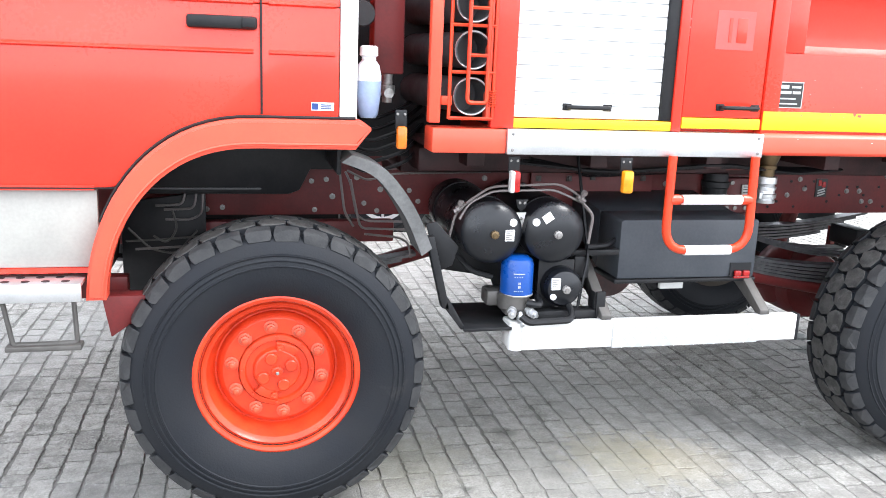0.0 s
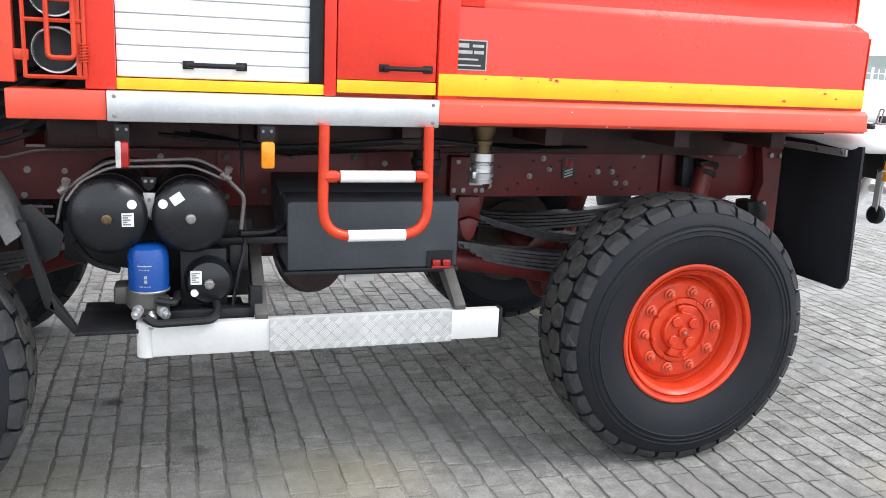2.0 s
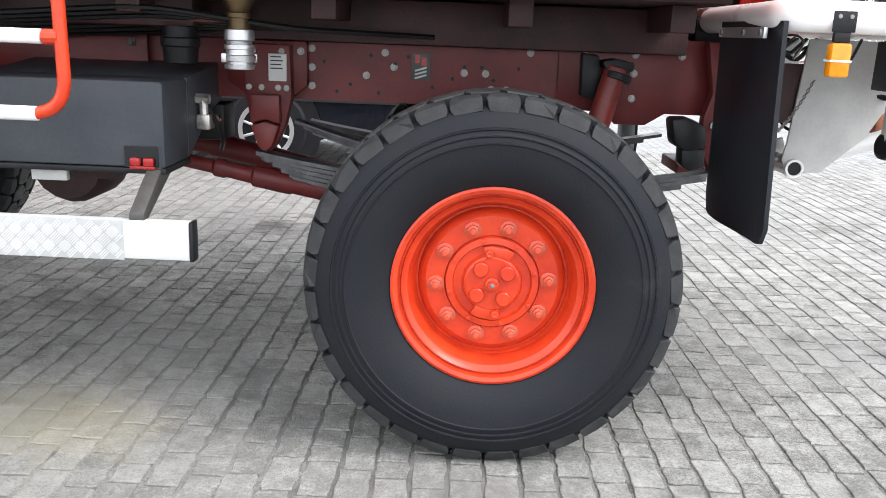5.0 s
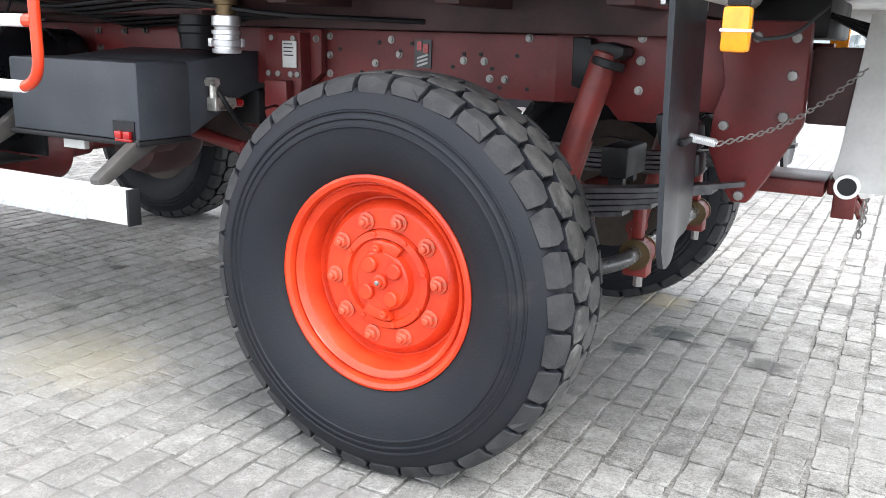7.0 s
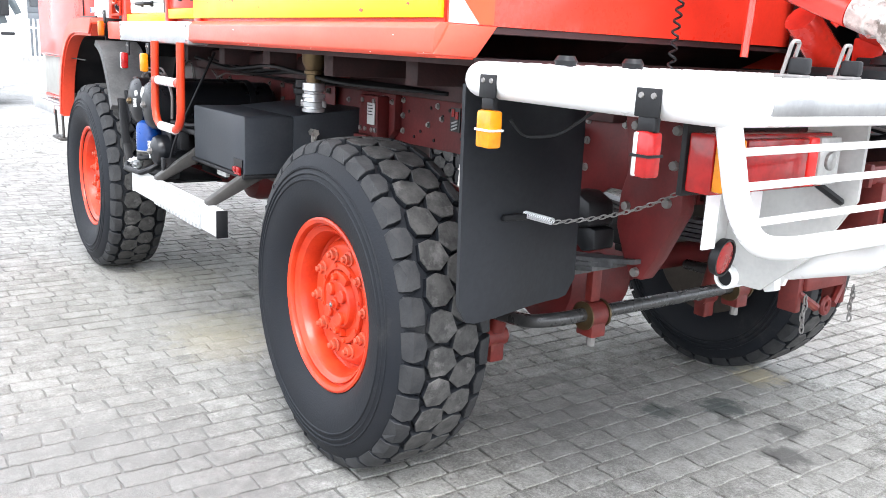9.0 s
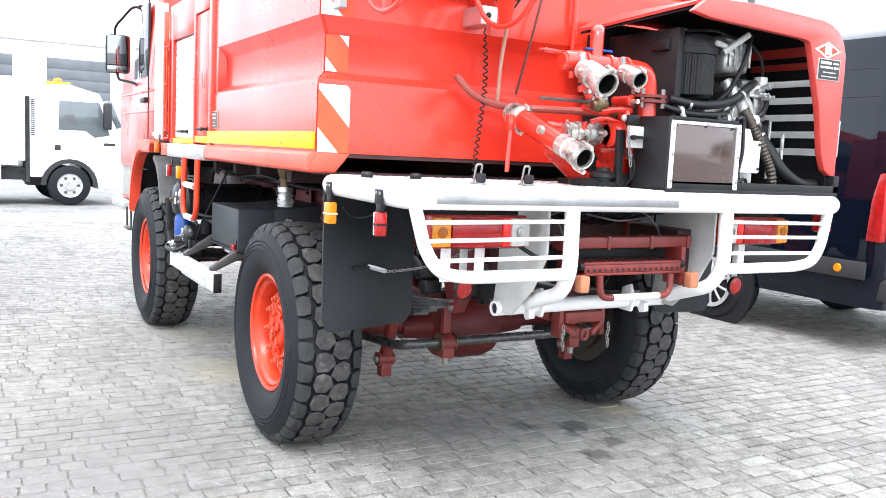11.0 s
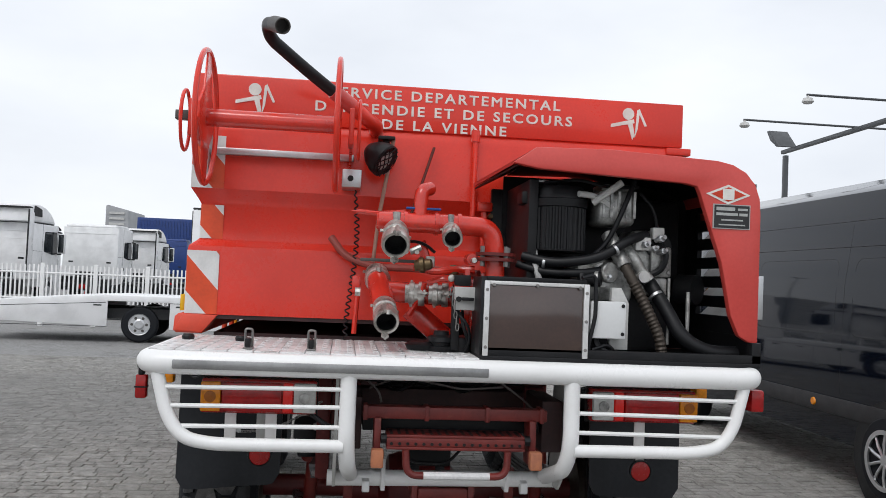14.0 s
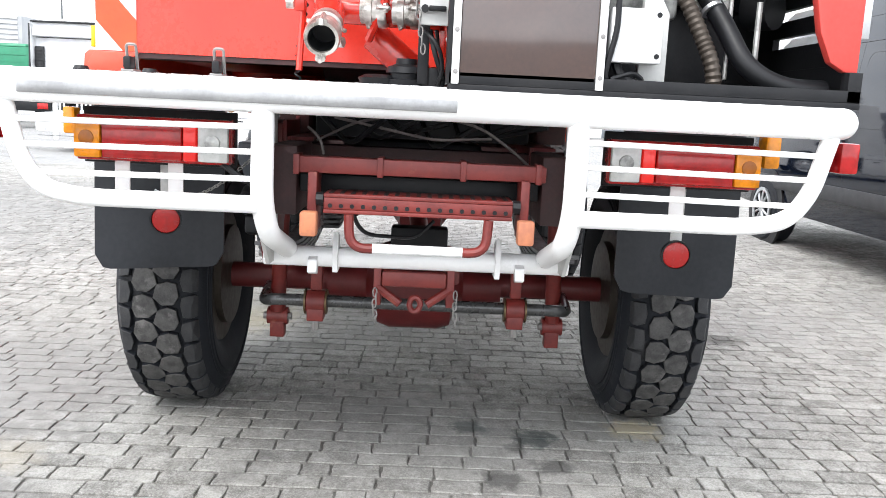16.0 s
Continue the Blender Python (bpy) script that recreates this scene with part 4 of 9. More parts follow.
maker_plate((-1.036, 0.018, 1.466), (1, 0, 0), (0, -1, 0), 0.148, 0.095, "side")

# header board above the tank, with its lettering
bm = B()
box(bm, -0.95, 0.622, 0.020, 2.178, 2.200, 2.398, 0.006)
box(bm, 0.50, 0.632, 2.10, 2.215, 2.165, 2.197, 0.004)
part("header_board", bm, RED, FE, "red header board above the tank")
for line, y0, y1, z0 in (("SERVICE DEPARTEMENTAL", 0.588, 1.606, 2.333), ("D INCENDIE ET DE SECOURS", 0.525, 1.662, 2.267), ("DE LA VIENNE", 0.815, 1.366, 2.204)):
    islands("letter", text_bm(line, 0.060, (0.6235, y0, z0), (0, 1, 0), (0, 0, 1), 0.001, y1 - y0, bold=0.0014), LETTER, FE, "white block capitals", smooth=0)
islands("side_letter", text_bm("SDIS VIENNE", 0.150, (-0.60, 0.0185, 2.235), (1, 0, 0), (0, 0, 1), 0.002, 1.10), PLATEK, FE, "dark slim capitals on white", smooth=0)
bm = B()
box(bm, -0.93, 0.60, 0.0185, 0.0205, 2.208, 2.392)
part("side_film", bm, LETTER, FE, "white film on the header side")


def runner_mark(y):
    """The white emblem: a disc and three slanting strokes."""
    bm = B()
    lathe(bm, [(0, 0.027), (0.003, 0.027)], (0.6222, y + 0.005, 2.340), (1, 0, 0), 18)
    for poly in ([(-0.075, -0.045), (0.03, -0.018), (0.035, -0.035), (-0.075, -0.06)], [(0.0, -0.03), (0.022, -0.022), (0.037, -0.092), (0.026, -0.112)],
                 [(0.037, -0.10), (0.045, 0.024), (0.058, 0.024), (0.050, -0.06)], [(0.047, 0.024), (0.056, 0.030), (0.092, -0.045), (0.082, -0.048)]):
        dx = 0.0006 * len(bm.faces) ** 0.5 * 0.3
        prism(bm, [(y + a, 2.335 + b) for a, b in poly], "x", 0.6222, 0.6245 + dx)
    part("emblem", bm, LETTER, FE, "white emblem of a disc and strokes")


runner_mark(0.262)
runner_mark(1.915)

# slanted red and white warning strips on the rear corner
def warning_strip(y0, y1, z0, z1, xx, flip=1.0):
    st = part("warning_strip", box(B(), xx, xx + 0.0025, y0, y1, z0, z1), REFLO, FE, "orange and white slanted warning strip")
    bm = B()
    w = y1 - y0
    H = 0.15
    k = -3
    while z0 + k * 2 * H < z1 + 0.4:
        zb = z0 + k * 2 * H + 0.10
        quad = [(y0, zb + w * 1.1), (y1, zb), (y1, zb + H), (y0, zb + H + w * 1.1)]
        out = []
        # clip the slanted bar to the strip's height
        n = len(quad)
        pts = quad
        for lim, sg in ((z0, 1), (z1, -1)):
            res = []
            for i in range(len(pts)):
                a, b = pts[i], pts[(i + 1) % len(pts)]
                ia, ib = (a[1] - lim) * sg >= 0, (b[1] - lim) * sg >= 0
                if ia:
                    res.append(a)
                if ia != ib:
                    t = (lim - a[1]) / (b[1] - a[1])
                    res.append((a[0] + (b[0] - a[0]) * t, lim))
            pts = res
            if len(pts) < 3:
                break
        if len(pts) >= 3:
            prism(bm, pts, "x", xx + 0.0027, xx + 0.0045)
        k += 1
    islands("white_bar", bm, REFLW, st)


warning_strip(0.022, 0.155, 1.374, 1.640, 0.6285)
warning_strip(0.062, 0.158, 1.694, 1.838, 0.5885)
warning_strip(0.022, 0.158, 1.906, 2.13, 0.6285)

# --- equipment module ahead of the tank ---
bm = B()
box(bm, -2.03, -1.053, 0.045, mir(0.045), 1.30, 2.24, 0.008)
part("module_body", bm, RED, FE, "red equipment module")
bm = B()
for x0, x1, z0, z1 in ((-2.085, -2.003, 1.372, 2.26), (-1.412, -1.376, 1.372, 2.26), (-2.003, -1.412, 2.035, 2.26), (-1.376, -1.053, 2.13, 2.26)):
    box(bm, x0, x1, 0.004, 0.0445, z0, z1, 0.003)
islands("module_frame", bm, RED, FE)
shut = part("roller_shutter", box(B(), -2.001, -1.455, 0.034, 0.0445, 1.408, 2.034), SHUT, FE, "white slatted roller shutter")
for i in range(14):
    z0 = 1.408 + i * 0.0445
    bm = B()
    prism(bm, [(0.030, z0 + 0.0008), (0.0265, z0 + 0.003), (0.0255, z0 + 0.022), (0.0265, z0 + 0.0425), (0.030, z0 + 0.0437), (0.0335, z0 + 0.0437), (0.0335, z0 + 0.0008)], "x", -2.001, -1.455)
    part("slat", bm, SHUT, shut, smooth=20)
bm = B()
box(bm, -1.454, -1.413, 0.012, 0.044, 1.408, 2.034, 0.002)
part("shutter_rail", bm, BLACK, FE)


def bar_handle(x0, x1, z, y):
    bm = B()
    tube(bm, fillet([(x0, y, z), (x0, y - 0.03, z), (x1, y - 0.03, z), (x1, y, z)], 0.012), 0.0075, 8)
    for xx in (x0, x1):
        box(bm, xx - 0.016, xx + 0.016, y - 0.005, y + 0.001, z - 0.012, z + 0.012, 0.002)
    part("grab_handle", bm, BLACK, FE, "black grab handle")


bar_handle(-1.806, -1.655, 1.448, 0.0255)
bm = B()
box(bm, -1.372, -1.057, 0.010, 0.0445, 1.424, 2.125, 0.004)
part("locker_door", bm, RED, FE, "red locker door with chipped edges")
bar_handle(-1.225, -1.085, 1.462, 0.010)
bm = B()
box(bm, -1.372, -1.057, 0.006, 0.0440, 1.384, 1.4225, 0.0015)
box(bm, -2.003, -1.412, 0.008, 0.0440, 1.374, 1.4055, 0.0015)
islands("yellow_edge", bm, YELLOW, FE, "yellow reflective edge strip")
bm = B()
for i in range(7):
    cz, ch = rngs.uniform(1.45, 2.08), rngs.uniform(0.002, 0.009)
    prism(bm, [(-1.3735, cz), (-1.3735 + ch * 0.4, cz + ch * 0.3), (-1.3725, cz + ch)], "y", 0.0085, 0.0100)
tagged(part("paint_chips", bm, LETTER, FE), kind="stuff")
bm = B()
rngc = random.Random(77)
for i in range(34):
    w = rngc.uniform(0.001, 0.0032)
    if i < 16:
        cx, cz, yy = rngc.uniform(-1.04, 0.62), rngc.choice((1.372, 1.298, rngc.uniform(1.30, 1.37))), -0.0185
        if cz > 1.365:
            continue
        yy = -0.0205
    else:
        cx, cz, yy = rngc.uniform(-1.0, 0.55), rngc.uniform(1.47, 1.63), 0.0192
        w *= 0.5
    prism(bm, [(cx - w, cz), (cx - w * 0.2, cz + w * 0.6), (cx + w, cz + w * 0.2), (cx + w * 0.4, cz - w * 0.5)], "y", yy, yy + 0.0018)
tagged(part("edge_chips", bm, LETTER, FE, "pale chips in the red paint"), kind="stuff")
# faint square with worn digits on the locker door: plain bars
bm = B()
box(bm, -1.27, -1.12, 0.0085, 0.0099, 1.665, 1.80)
sq = part("faded_square", bm, REDTOP, FE, "faded square on the door")
bm = B()
box(bm, -1.222, -1.210, 0.0068, 0.0083, 1.69, 1.775)
box(bm, -1.190, -1.150, 0.0068, 0.0083, 1.69, 1.775, 0.006)
part("faded_bars", bm, RED, sq)
# aluminium sill and red sill
bm = B()
box(bm, -2.030, -1.050, -0.022, 0.060, 1.284, 1.371, 0.004)
part("aluminium_sill", bm, ALU, FE, "brushed aluminium sill")
bm = B()
for xx in (-2.01, -1.07):
    for zz in (1.30, 1.355):
        lathe(bm, [(0, 0.006), (-0.003, 0.005), (-0.004, 0)], (xx, -0.022, zz), (0, 1, 0), 8)
islands("sill_rivet", bm, STEEL, FE)
bm = B()
box(bm, -2.290, -2.0305, -0.012, 0.12, 1.286, 1.369, 0.005)
part("front_sill", bm, FENDER, FE)

# --- gap between cab and module: rack, suction hoses, can, pipe ---
bm = B()
box(bm, -2.53, -2.04, 0.60, 0.66, 1.20, 2.3)
box(bm, -2.05, -2.031, 0.05, 0.60, 1.37, 2.2)
part("bulkhead", bm, BLACK, FE)
bm = B()
box(bm, -2.302, -2.262, 0.0, 0.04, 1.385, 2.25, 0.004)
box(bm, -2.105, -2.09, 0.0, 0.045, 1.40, 2.22, 0.002)
islands("rack_upright", bm, FENDER, FE)
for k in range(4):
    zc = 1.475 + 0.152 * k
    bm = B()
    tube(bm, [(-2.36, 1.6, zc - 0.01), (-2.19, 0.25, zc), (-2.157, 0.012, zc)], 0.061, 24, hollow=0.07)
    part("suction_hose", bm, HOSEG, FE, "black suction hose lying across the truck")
    bm = B()
    tube(bm, [(-2.156 + 0.061 * math.cos(a), 0.010, zc + 0.061 * math.sin(a)) for a in [2 * math.pi * i / 28 for i in range(28)]], 0.0035, 6, close=True)
    part("hose_ring", bm, ALU, FE)
bm = B()
for xx in (-2.235, -2.083):
    tube(bm, [(xx, -0.002, 1.40), (xx, -0.002, 2.05)], 0.006, 6)
for k in range(5):
    zz = 1.402 + k * 0.152
    tube(bm, [(-2.235, -0.002, zz), (-2.083, -0.002, zz)], 0.006, 6)
tube(bm, fillet([(-2.175, -0.012, 2.0), (-2.175, -0.012, 1.455), (-2.108, -0.012, 1.455), (-2.108, -0.012, 2.0)], 0.015), 0.007, 8)
for zz in (1.61, 1.762):
    tube(bm, [(-2.175, -0.012, zz), (-2.108, -0.012, zz)], 0.006, 6)
box(bm, -2.262, -2.225, -0.004, 0.01, 1.445, 1.475, 0.002)
part("hose_cage", bm, ORANGE, FE, "red wire cage over the hose ends")
bm = B()
hel = []
for i in range(60):
    a = i * 2 * math.pi / 8
    hel.append((-2.085 + 0.012 * math.cos(a), 0.0 + 0.012 * math.sin(a), 1.44 + i * 0.0010))
tube(bm, hel, 0.0022, 5)
part("cage_spring", bm, ORANGE, FE)
bm = B()
prof = [(0.0, 0.026), (0.012, 0.034), (0.08, 0.042), (0.14, 0.0435), (0.175, 0.036), (0.19, 0.024), (0.205, 0.024)]
lathe(bm, prof, (-2.492, 0.10, 1.39), (0, 0, 1), 24)
can = part("fluid_can", bm, CANPL, FE, "translucent plastic reservoir half full of blue fluid")
bm = B()
lathe(bm, [(0.0, 0.0268), (0.012, 0.0348), (0.08, 0.0428), (0.122, 0.0441)], (-2.492, 0.10, 1.391), (0, 0, 1), 24)
part("blue_fluid", bm, CANBL, can)
bm = B()
lathe(bm, [(0.0, 0.026), (0.004, 0.031), (0.03, 0.030), (0.036, 0.024), (0.036, 0)], (-2.492, 0.10, 1.592), (0, 0, 1), 20)
part("can_cap", bm, SHUT, can)
bm = B()
box(bm, -2.462, -2.355, 0.20, 0.32, 1.535, 2.25, 0.006)
part("exhaust_box", bm, MAROON, FE, "maroon box column")
bm = B()
lathe(bm, [(0, 0.018), (0.03, 0.018), (0.031, 0.028), (0.06, 0.028), (0.061, 0.018), (0.10, 0.020)], (-2.405, 0.24, 1.435), (0, 0, 1), 12)
rod(bm, (-2.405, 0.20, 1.468), (-2.405, 0.28, 1.468), 0.018, 10)
part("drain_valve", bm, ENGMET, FE)
lampd = B()
lathe(lampd, [(0, 0.042), (-0.01, 0.044), (-0.02, 0.040), (-0.022, 0.0)], (-2.50, 0.22, 1.735), (0, 1, 0), 20)
part("reservoir_lid", lampd, VANPL, FE)
bm = B()
for k in range(6):
    zz = 1.15 + 0.04 * k
    tube(bm, fillet([(-2.6, 0.5 + 0.02 * k, zz + 0.1), (-2.45, 0.42, zz), (-2.30, 0.40 + 0.02 * k, zz + 0.05), (-2.2, 0.6, zz + 0.1)], 0.06), 0.008, 6)
islands("gap_cable", bm, HOSE, FE)


def side_lamp(x, y, z, body_mat, top, label, w=0.042, h=0.085, tall=0.06, d=0.03, second=None):
    """A small marker lamp hanging on a steel strip."""
    bm = B()
    box(bm, x - w * 0.55, x + w * 0.55, y - 0.003, y + 0.003, z + h * 0.35, top, 0.001)
    br = part("lamp_bracket", bm, BLACK, FE)
    bm = B()
    box(bm, x - w / 2, x + w / 2, y - d - 0.004, y - 0.004, z - h / 2, z + h / 2, 0.008)
    part("lens", bm, body_mat, br, label)
    bm = B()
    for dx in (-0.012, 0.012):
        lathe(bm, [(0, 0.005), (-0.003, 0.004), (-0.003, 0)], (x + dx, y - 0.003, top - 0.014), (0, 1, 0), 8)
    part("screws", bm, STEEL, br)
    if second:
        bm = B()
        box(bm, x - w / 2 - 0.001, x - 0.002, y - d - 0.006, y - 0.003, z - h / 2 - 0.001, z + h / 2 + 0.001, 0.006)
        part("second_lens", bm, second, br)
    return br


side_lamp(-2.395, 0.0, 1.335, AMBSIDE, 1.425, "amber marker lens", 0.034, 0.075)
side_lamp(-1.993, 0.005, 1.190, REDLENS, 1.275, "red and clear marker lens", 0.036, 0.075, second=CLEARL)
side_lamp(-1.585, -0.020, 1.195, AMBER, 1.278, "amber marker lens", 0.040, 0.08)

# --- cab ---
bm = B()
curve = [(-2.86 - 0.50 * math.sin(math.pi / 2 * i / 16) ** 0.86, 0.79 + 0.56 * max(0.0, math.cos(math.pi / 2 * i / 16)) ** 1.06) for i in range(1, 16)]
prism(bm, [(-4.15, 1.155), (-4.15, 1.74), (-2.60, 1.74), (-2.60, 1.36), (-2.86, 1.352)] + [p for p in curve if p[1] > 1.158] + [(-3.345, 1.155)], "y", 0.004, mir(0.004), 0.006)
prism(bm, [(0.004, 1.741), (0.016, 1.80), (0.06, 2.45), (0.14, 2.56), (YC, 2.60), (mir(0.14), 2.56), (mir(0.06), 2.45), (mir(0.016), 1.80), (mir(0.004), 1.741)],
      "x", -4.15, -2.600, 0.006)
part("cab_body", bm, RED, FE, "red cab with pressed side lines")
bm = B()
prism(bm, [(-3.32, 1.37), (-3.32, 1.07), (-2.74, 1.07), (-2.70, 1.085), (-2.66, 1.165), (-2.56, 1.165), (-2.56, 1.37)], "y", 0.44, 0.46, 0.004)
box(bm, -2.60, -2.585, 0.05, 0.44, 1.20, 1.37, 0.004)
# plain black sheet in place of the dark clutter behind the wheel
prism(bm, [(-3.36, 1.02), (-3.05, 1.06), (-3.05, 0.62), (-3.20, 0.55), (-3.36, 0.66)], "y", 0.545, 0.565, 0.004)
islands("splash_plate", bm, BLACK, FE)
bm = B()
for pts in ([(-3.33, 0.50, 0.93), (-3.25, 0.49, 0.85), (-3.16, 0.49, 0.83), (-3.08, 0.50, 0.92)], [(-3.34, 0.50, 0.88), (-3.22, 0.50, 0.885), (-3.02, 0.50, 0.90)], [(-3.17, 0.50, 1.0), (-3.15, 0.49, 0.93), (-3.19, 0.49, 0.87), (-3.24, 0.50, 0.90)]):
    tube(bm, fillet(pts, 0.03), 0.0045, 6)
islands("arch_cable", bm, DKSTEEL, FE)
bm = B()
box(bm, -2.598, -2.542, 0.000, 0.08, 1.39, 2.35, 0.004)
part("white_post", bm, WHITE, FE, "white post at the rear of the cab")
bm = B()
for z0 in (1.585, 1.735):
    prism(bm, [(0.006, z0), (-0.004, z0 + 0.006), (-0.004, z0 + 0.010), (0.006, z0 + 0.018)], "x", -2.822, -2.615)
    prism(bm, [(0.006, z0), (-0.004, z0 + 0.006), (-0.004, z0 + 0.010), (0.006, z0 + 0.018)], "x", -4.0, -2.87)
islands("pressed_line", bm, RED, FE)
bm = B()
box(bm, -2.850, -2.843, -0.002, 0.006, 1.40, 2.45)
box(bm, -3.95, -2.85, -0.001, 0.006, 1.157, 1.162)
part("door_gap", bm, BLACK, FE, "dark door gap")
bm = B()
box(bm, -3.07, -2.858, -0.022, 0.004, 1.660, 1.700, 0.010)
box(bm, -2.905, -2.862, -0.028, 0.004, 1.664, 1.696, 0.006)
part("door_handle", bm, BLACK, FE, "black recessed door handle")
bm = B()
prism(bm, [(-3.55, 1.86), (-2.95, 1.86), (-2.95, 2.40), (-3.45, 2.40)], "y", 0.015, 0.035, 0.004)
part("cab_window", bm, GLASS, FE)
bm = B()
box(bm, -2.612, -2.598, 0.4, mir(0.4), 1.80, 2.35, 0.004)
part("rear_cab_window", bm, GLASS, FE)
# small lettered sticker: plain bars
bm = B()
box(bm, -2.690, -2.617, 0.001, 0.0035, 1.416, 1.442)
stk = part("cab_sticker", bm, SHUT, FE, "small white sticker with unreadable lines")
bm = B()
box(bm, -2.688, -2.668, -0.0005, 0.0008, 1.419, 1.439)
for k in range(3):
    box(bm, -2.660, -2.625, -0.0005, 0.0008, 1.421 + k * 0.006, 1.424 + k * 0.006)
islands("print_bar", bm, BLUEDK, stk)
bm = B()
box(bm, -4.1, -3.355, 0.018, 0.05, 0.902, 1.152, 0.004)
part("step_panel", bm, GREYW, FE, "dull grey-white panel below the door")
bm = B()
box(bm, -4.1, -3.365, 0.012, 0.06, 0.885, 0.9015)
box(bm, -4.1, -3.36, 0.0, 0.05, 1.153, 1.168)
part("panel_edge", bm, RED, FE)
# perforated cab step and folding stirrup
bm = B()
box(bm, -4.05, -3.40, -0.075, 0.11, 0.862, 0.874, 0.002)
box(bm, -4.05, -3.40, -0.080, -0.070, 0.815, 0.874, 0.003)
part("cab_step", bm, ALU, FE, "perforated aluminium cab step")
bm = B()
for i in range(10):
    for j in range(3):
        lathe(bm, [(0, 0.013), (0.0015, 0.013)], (-3.45 - i * 0.058 - (0.025 if j % 2 else 0), -0.045 + j * 0.05, 0.8735), (0, 0, 1), 12)
tagged(part("step_holes", bm, BLACK, FE), kind="stuff")
bm = B()
tube(bm, fillet([(-3.435, -0.02, 0.82), (-3.430, -0.02, 0.665), (-3.62, -0.02, 0.660), (-3.645, -0.02, 0.82)], 0.012), 0.008, 8)
box(bm, -3.64, -3.415, -0.045, 0.01, 0.645, 0.662, 0.003)
part("stirrup", bm, DKSTEEL, FE, "folding steel stirrup step")
bm = B()
prism(bm, [(-3.65, 0.82), (-3.30, 0.82), (-3.30, 0.745), (-3.45, 0.745), (-3.58, 0.775)], "y", 0.20, 0.26, 0.005)
prism(bm, [(-3.36, 0.80), (-3.22, 0.80), (-3.25, 0.72), (-3.335, 0.66)], "y", 0.03, 0.10, 0.003)
part("step_bracket", bm, MAROON, FE)


# fender: a swept band round the front wheel
def arch(bm, ro, ri, y0, y1, z_end, nseg=20):
    cx, cz = -2.80, 0.79
    outer, inner = [], []
    for lst, r, top in ((outer, ro, 0.598), (inner, ri, 0.505)):
        lst.append((-2.499, cz + (0.577 if lst is outer else 0.567)))
        lst.append((-2.529 - (0.02 if lst is inner else 0), cz + top))
        lst.append((-2.86, cz + top))
        for i in range(1, nseg + 1):
            a = math.pi / 2 * i / nseg
            sx, sz = r - 0.06, top
            e = 0.86
            lst.append((-2.86 - sx * math.sin(a) ** e, cz + sz * math.cos(a) ** 1.06 if i < nseg else cz))
        lst[-1] = (lst[-1][0], z_end)
    for A, C in ((outer, inner),):
        va = [[bm.verts.new((x, yy, z)) for x, z in A] for yy in (y0, y1)]
        vb = [[bm.verts.new((x, yy, z)) for x, z in C] for yy in (y0, y1)]
        n = len(A)
        for i in range(n - 1):
            bm.faces.new((va[0][i], va[0][i + 1], vb[0][i + 1], vb[0][i]))
            bm.faces.new((va[1][i], vb[1][i], vb[1][i + 1], va[1][i + 1]))
            bm.faces.new((va[0][i], va[1][i], va[1][i + 1], va[0][i + 1]))
            bm.faces.new((vb[0][i], vb[0][i + 1], vb[1][i + 1], vb[1][i]))
        for i in (0, n - 1):
            bm.faces.new((va[0][i], vb[0][i], vb[1][i], va[1][i]))
    bmesh.ops.recalc_face_normals(bm, faces=bm.faces[:])
    return bm


bm = arch(B(), 0.595, 0.535, -0.045, 0.03, 0.806)
bmesh.ops.bevel(bm, geom=[e for e in bm.edges if all(f.normal.y < -0.9 for f in e.link_faces[:1]) or any(f.normal.y < -0.9 for f in e.link_faces)], offset=0.010, segments=2, affect="EDGES")
bead, seal = [], []
for k, lst in ((0.17, bead), (1.0, seal)):
    ro_, tp = 0.535 + 0.06 * k, 0.505 + 0.093 * k
    lst += [(-2.545, -0.044, 0.79 + tp), (-2.70, -0.044, 0.79 + tp), (-2.86, -0.044, 0.79 + tp)]
    for i in range(1, 20):
        a = math.pi / 2 * i / 20
        lst.append((-2.86 - (ro_ - 0.06) * math.sin(a) ** 0.86, -0.044, 0.79 + tp * math.cos(a) ** 1.06))
bead.insert(0, (-2.508, -0.044, 1.354))
tube(bm, bead, 0.0042, 6)
fen = part("fender", bm, FENDER, FE, "orange-red wheel arch fender", smooth=30)
bm = B()
tube(bm, [(x - 0.002, -0.002, z + 0.0035) for x, y, z in seal[:17]], 0.0065, 6)
part("fender_seal", bm, BLACK, fen, "black rubber seal along the cab")
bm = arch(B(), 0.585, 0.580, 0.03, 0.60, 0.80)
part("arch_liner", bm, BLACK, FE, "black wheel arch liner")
bm = arch(B(), 0.595, 0.535, mir(0.03), mir(-0.045), 0.806)
part("fender_far", bm, FENDER, FE)
# rubber guard behind the front wheel
bm = B()
pts = fillet([(-2.555, 0, 1.275), (-2.44, 0, 1.235), (-2.335, 0, 1.10), (-2.275, 0, 0.955)], 0.14, 5)
va = []
for yy in (-0.01, 0.20):
    va.append([bm.verts.new((p.x, yy, p.z)) for p in pts])
    va.append([bm.verts.new((p.x - 0.036, yy, p.z - 0.026)) for p in pts])
for i in range(len(pts) - 1):
    for A, C in ((0, 2), (3, 1), (1, 0), (2, 3)):
        bm.faces.new((va[A][i], va[A][i + 1], va[C][i + 1], va[C][i]))
for i in (0, -1):
    bm.faces.new((va[0][i], va[1][i], va[3][i], va[2][i]))
bmesh.ops.recalc_face_normals(bm, faces=bm.faces[:])
part("rubber_guard", bm, GREYR, FE, "worn grey rubber guard behind the wheel")
bm = B()
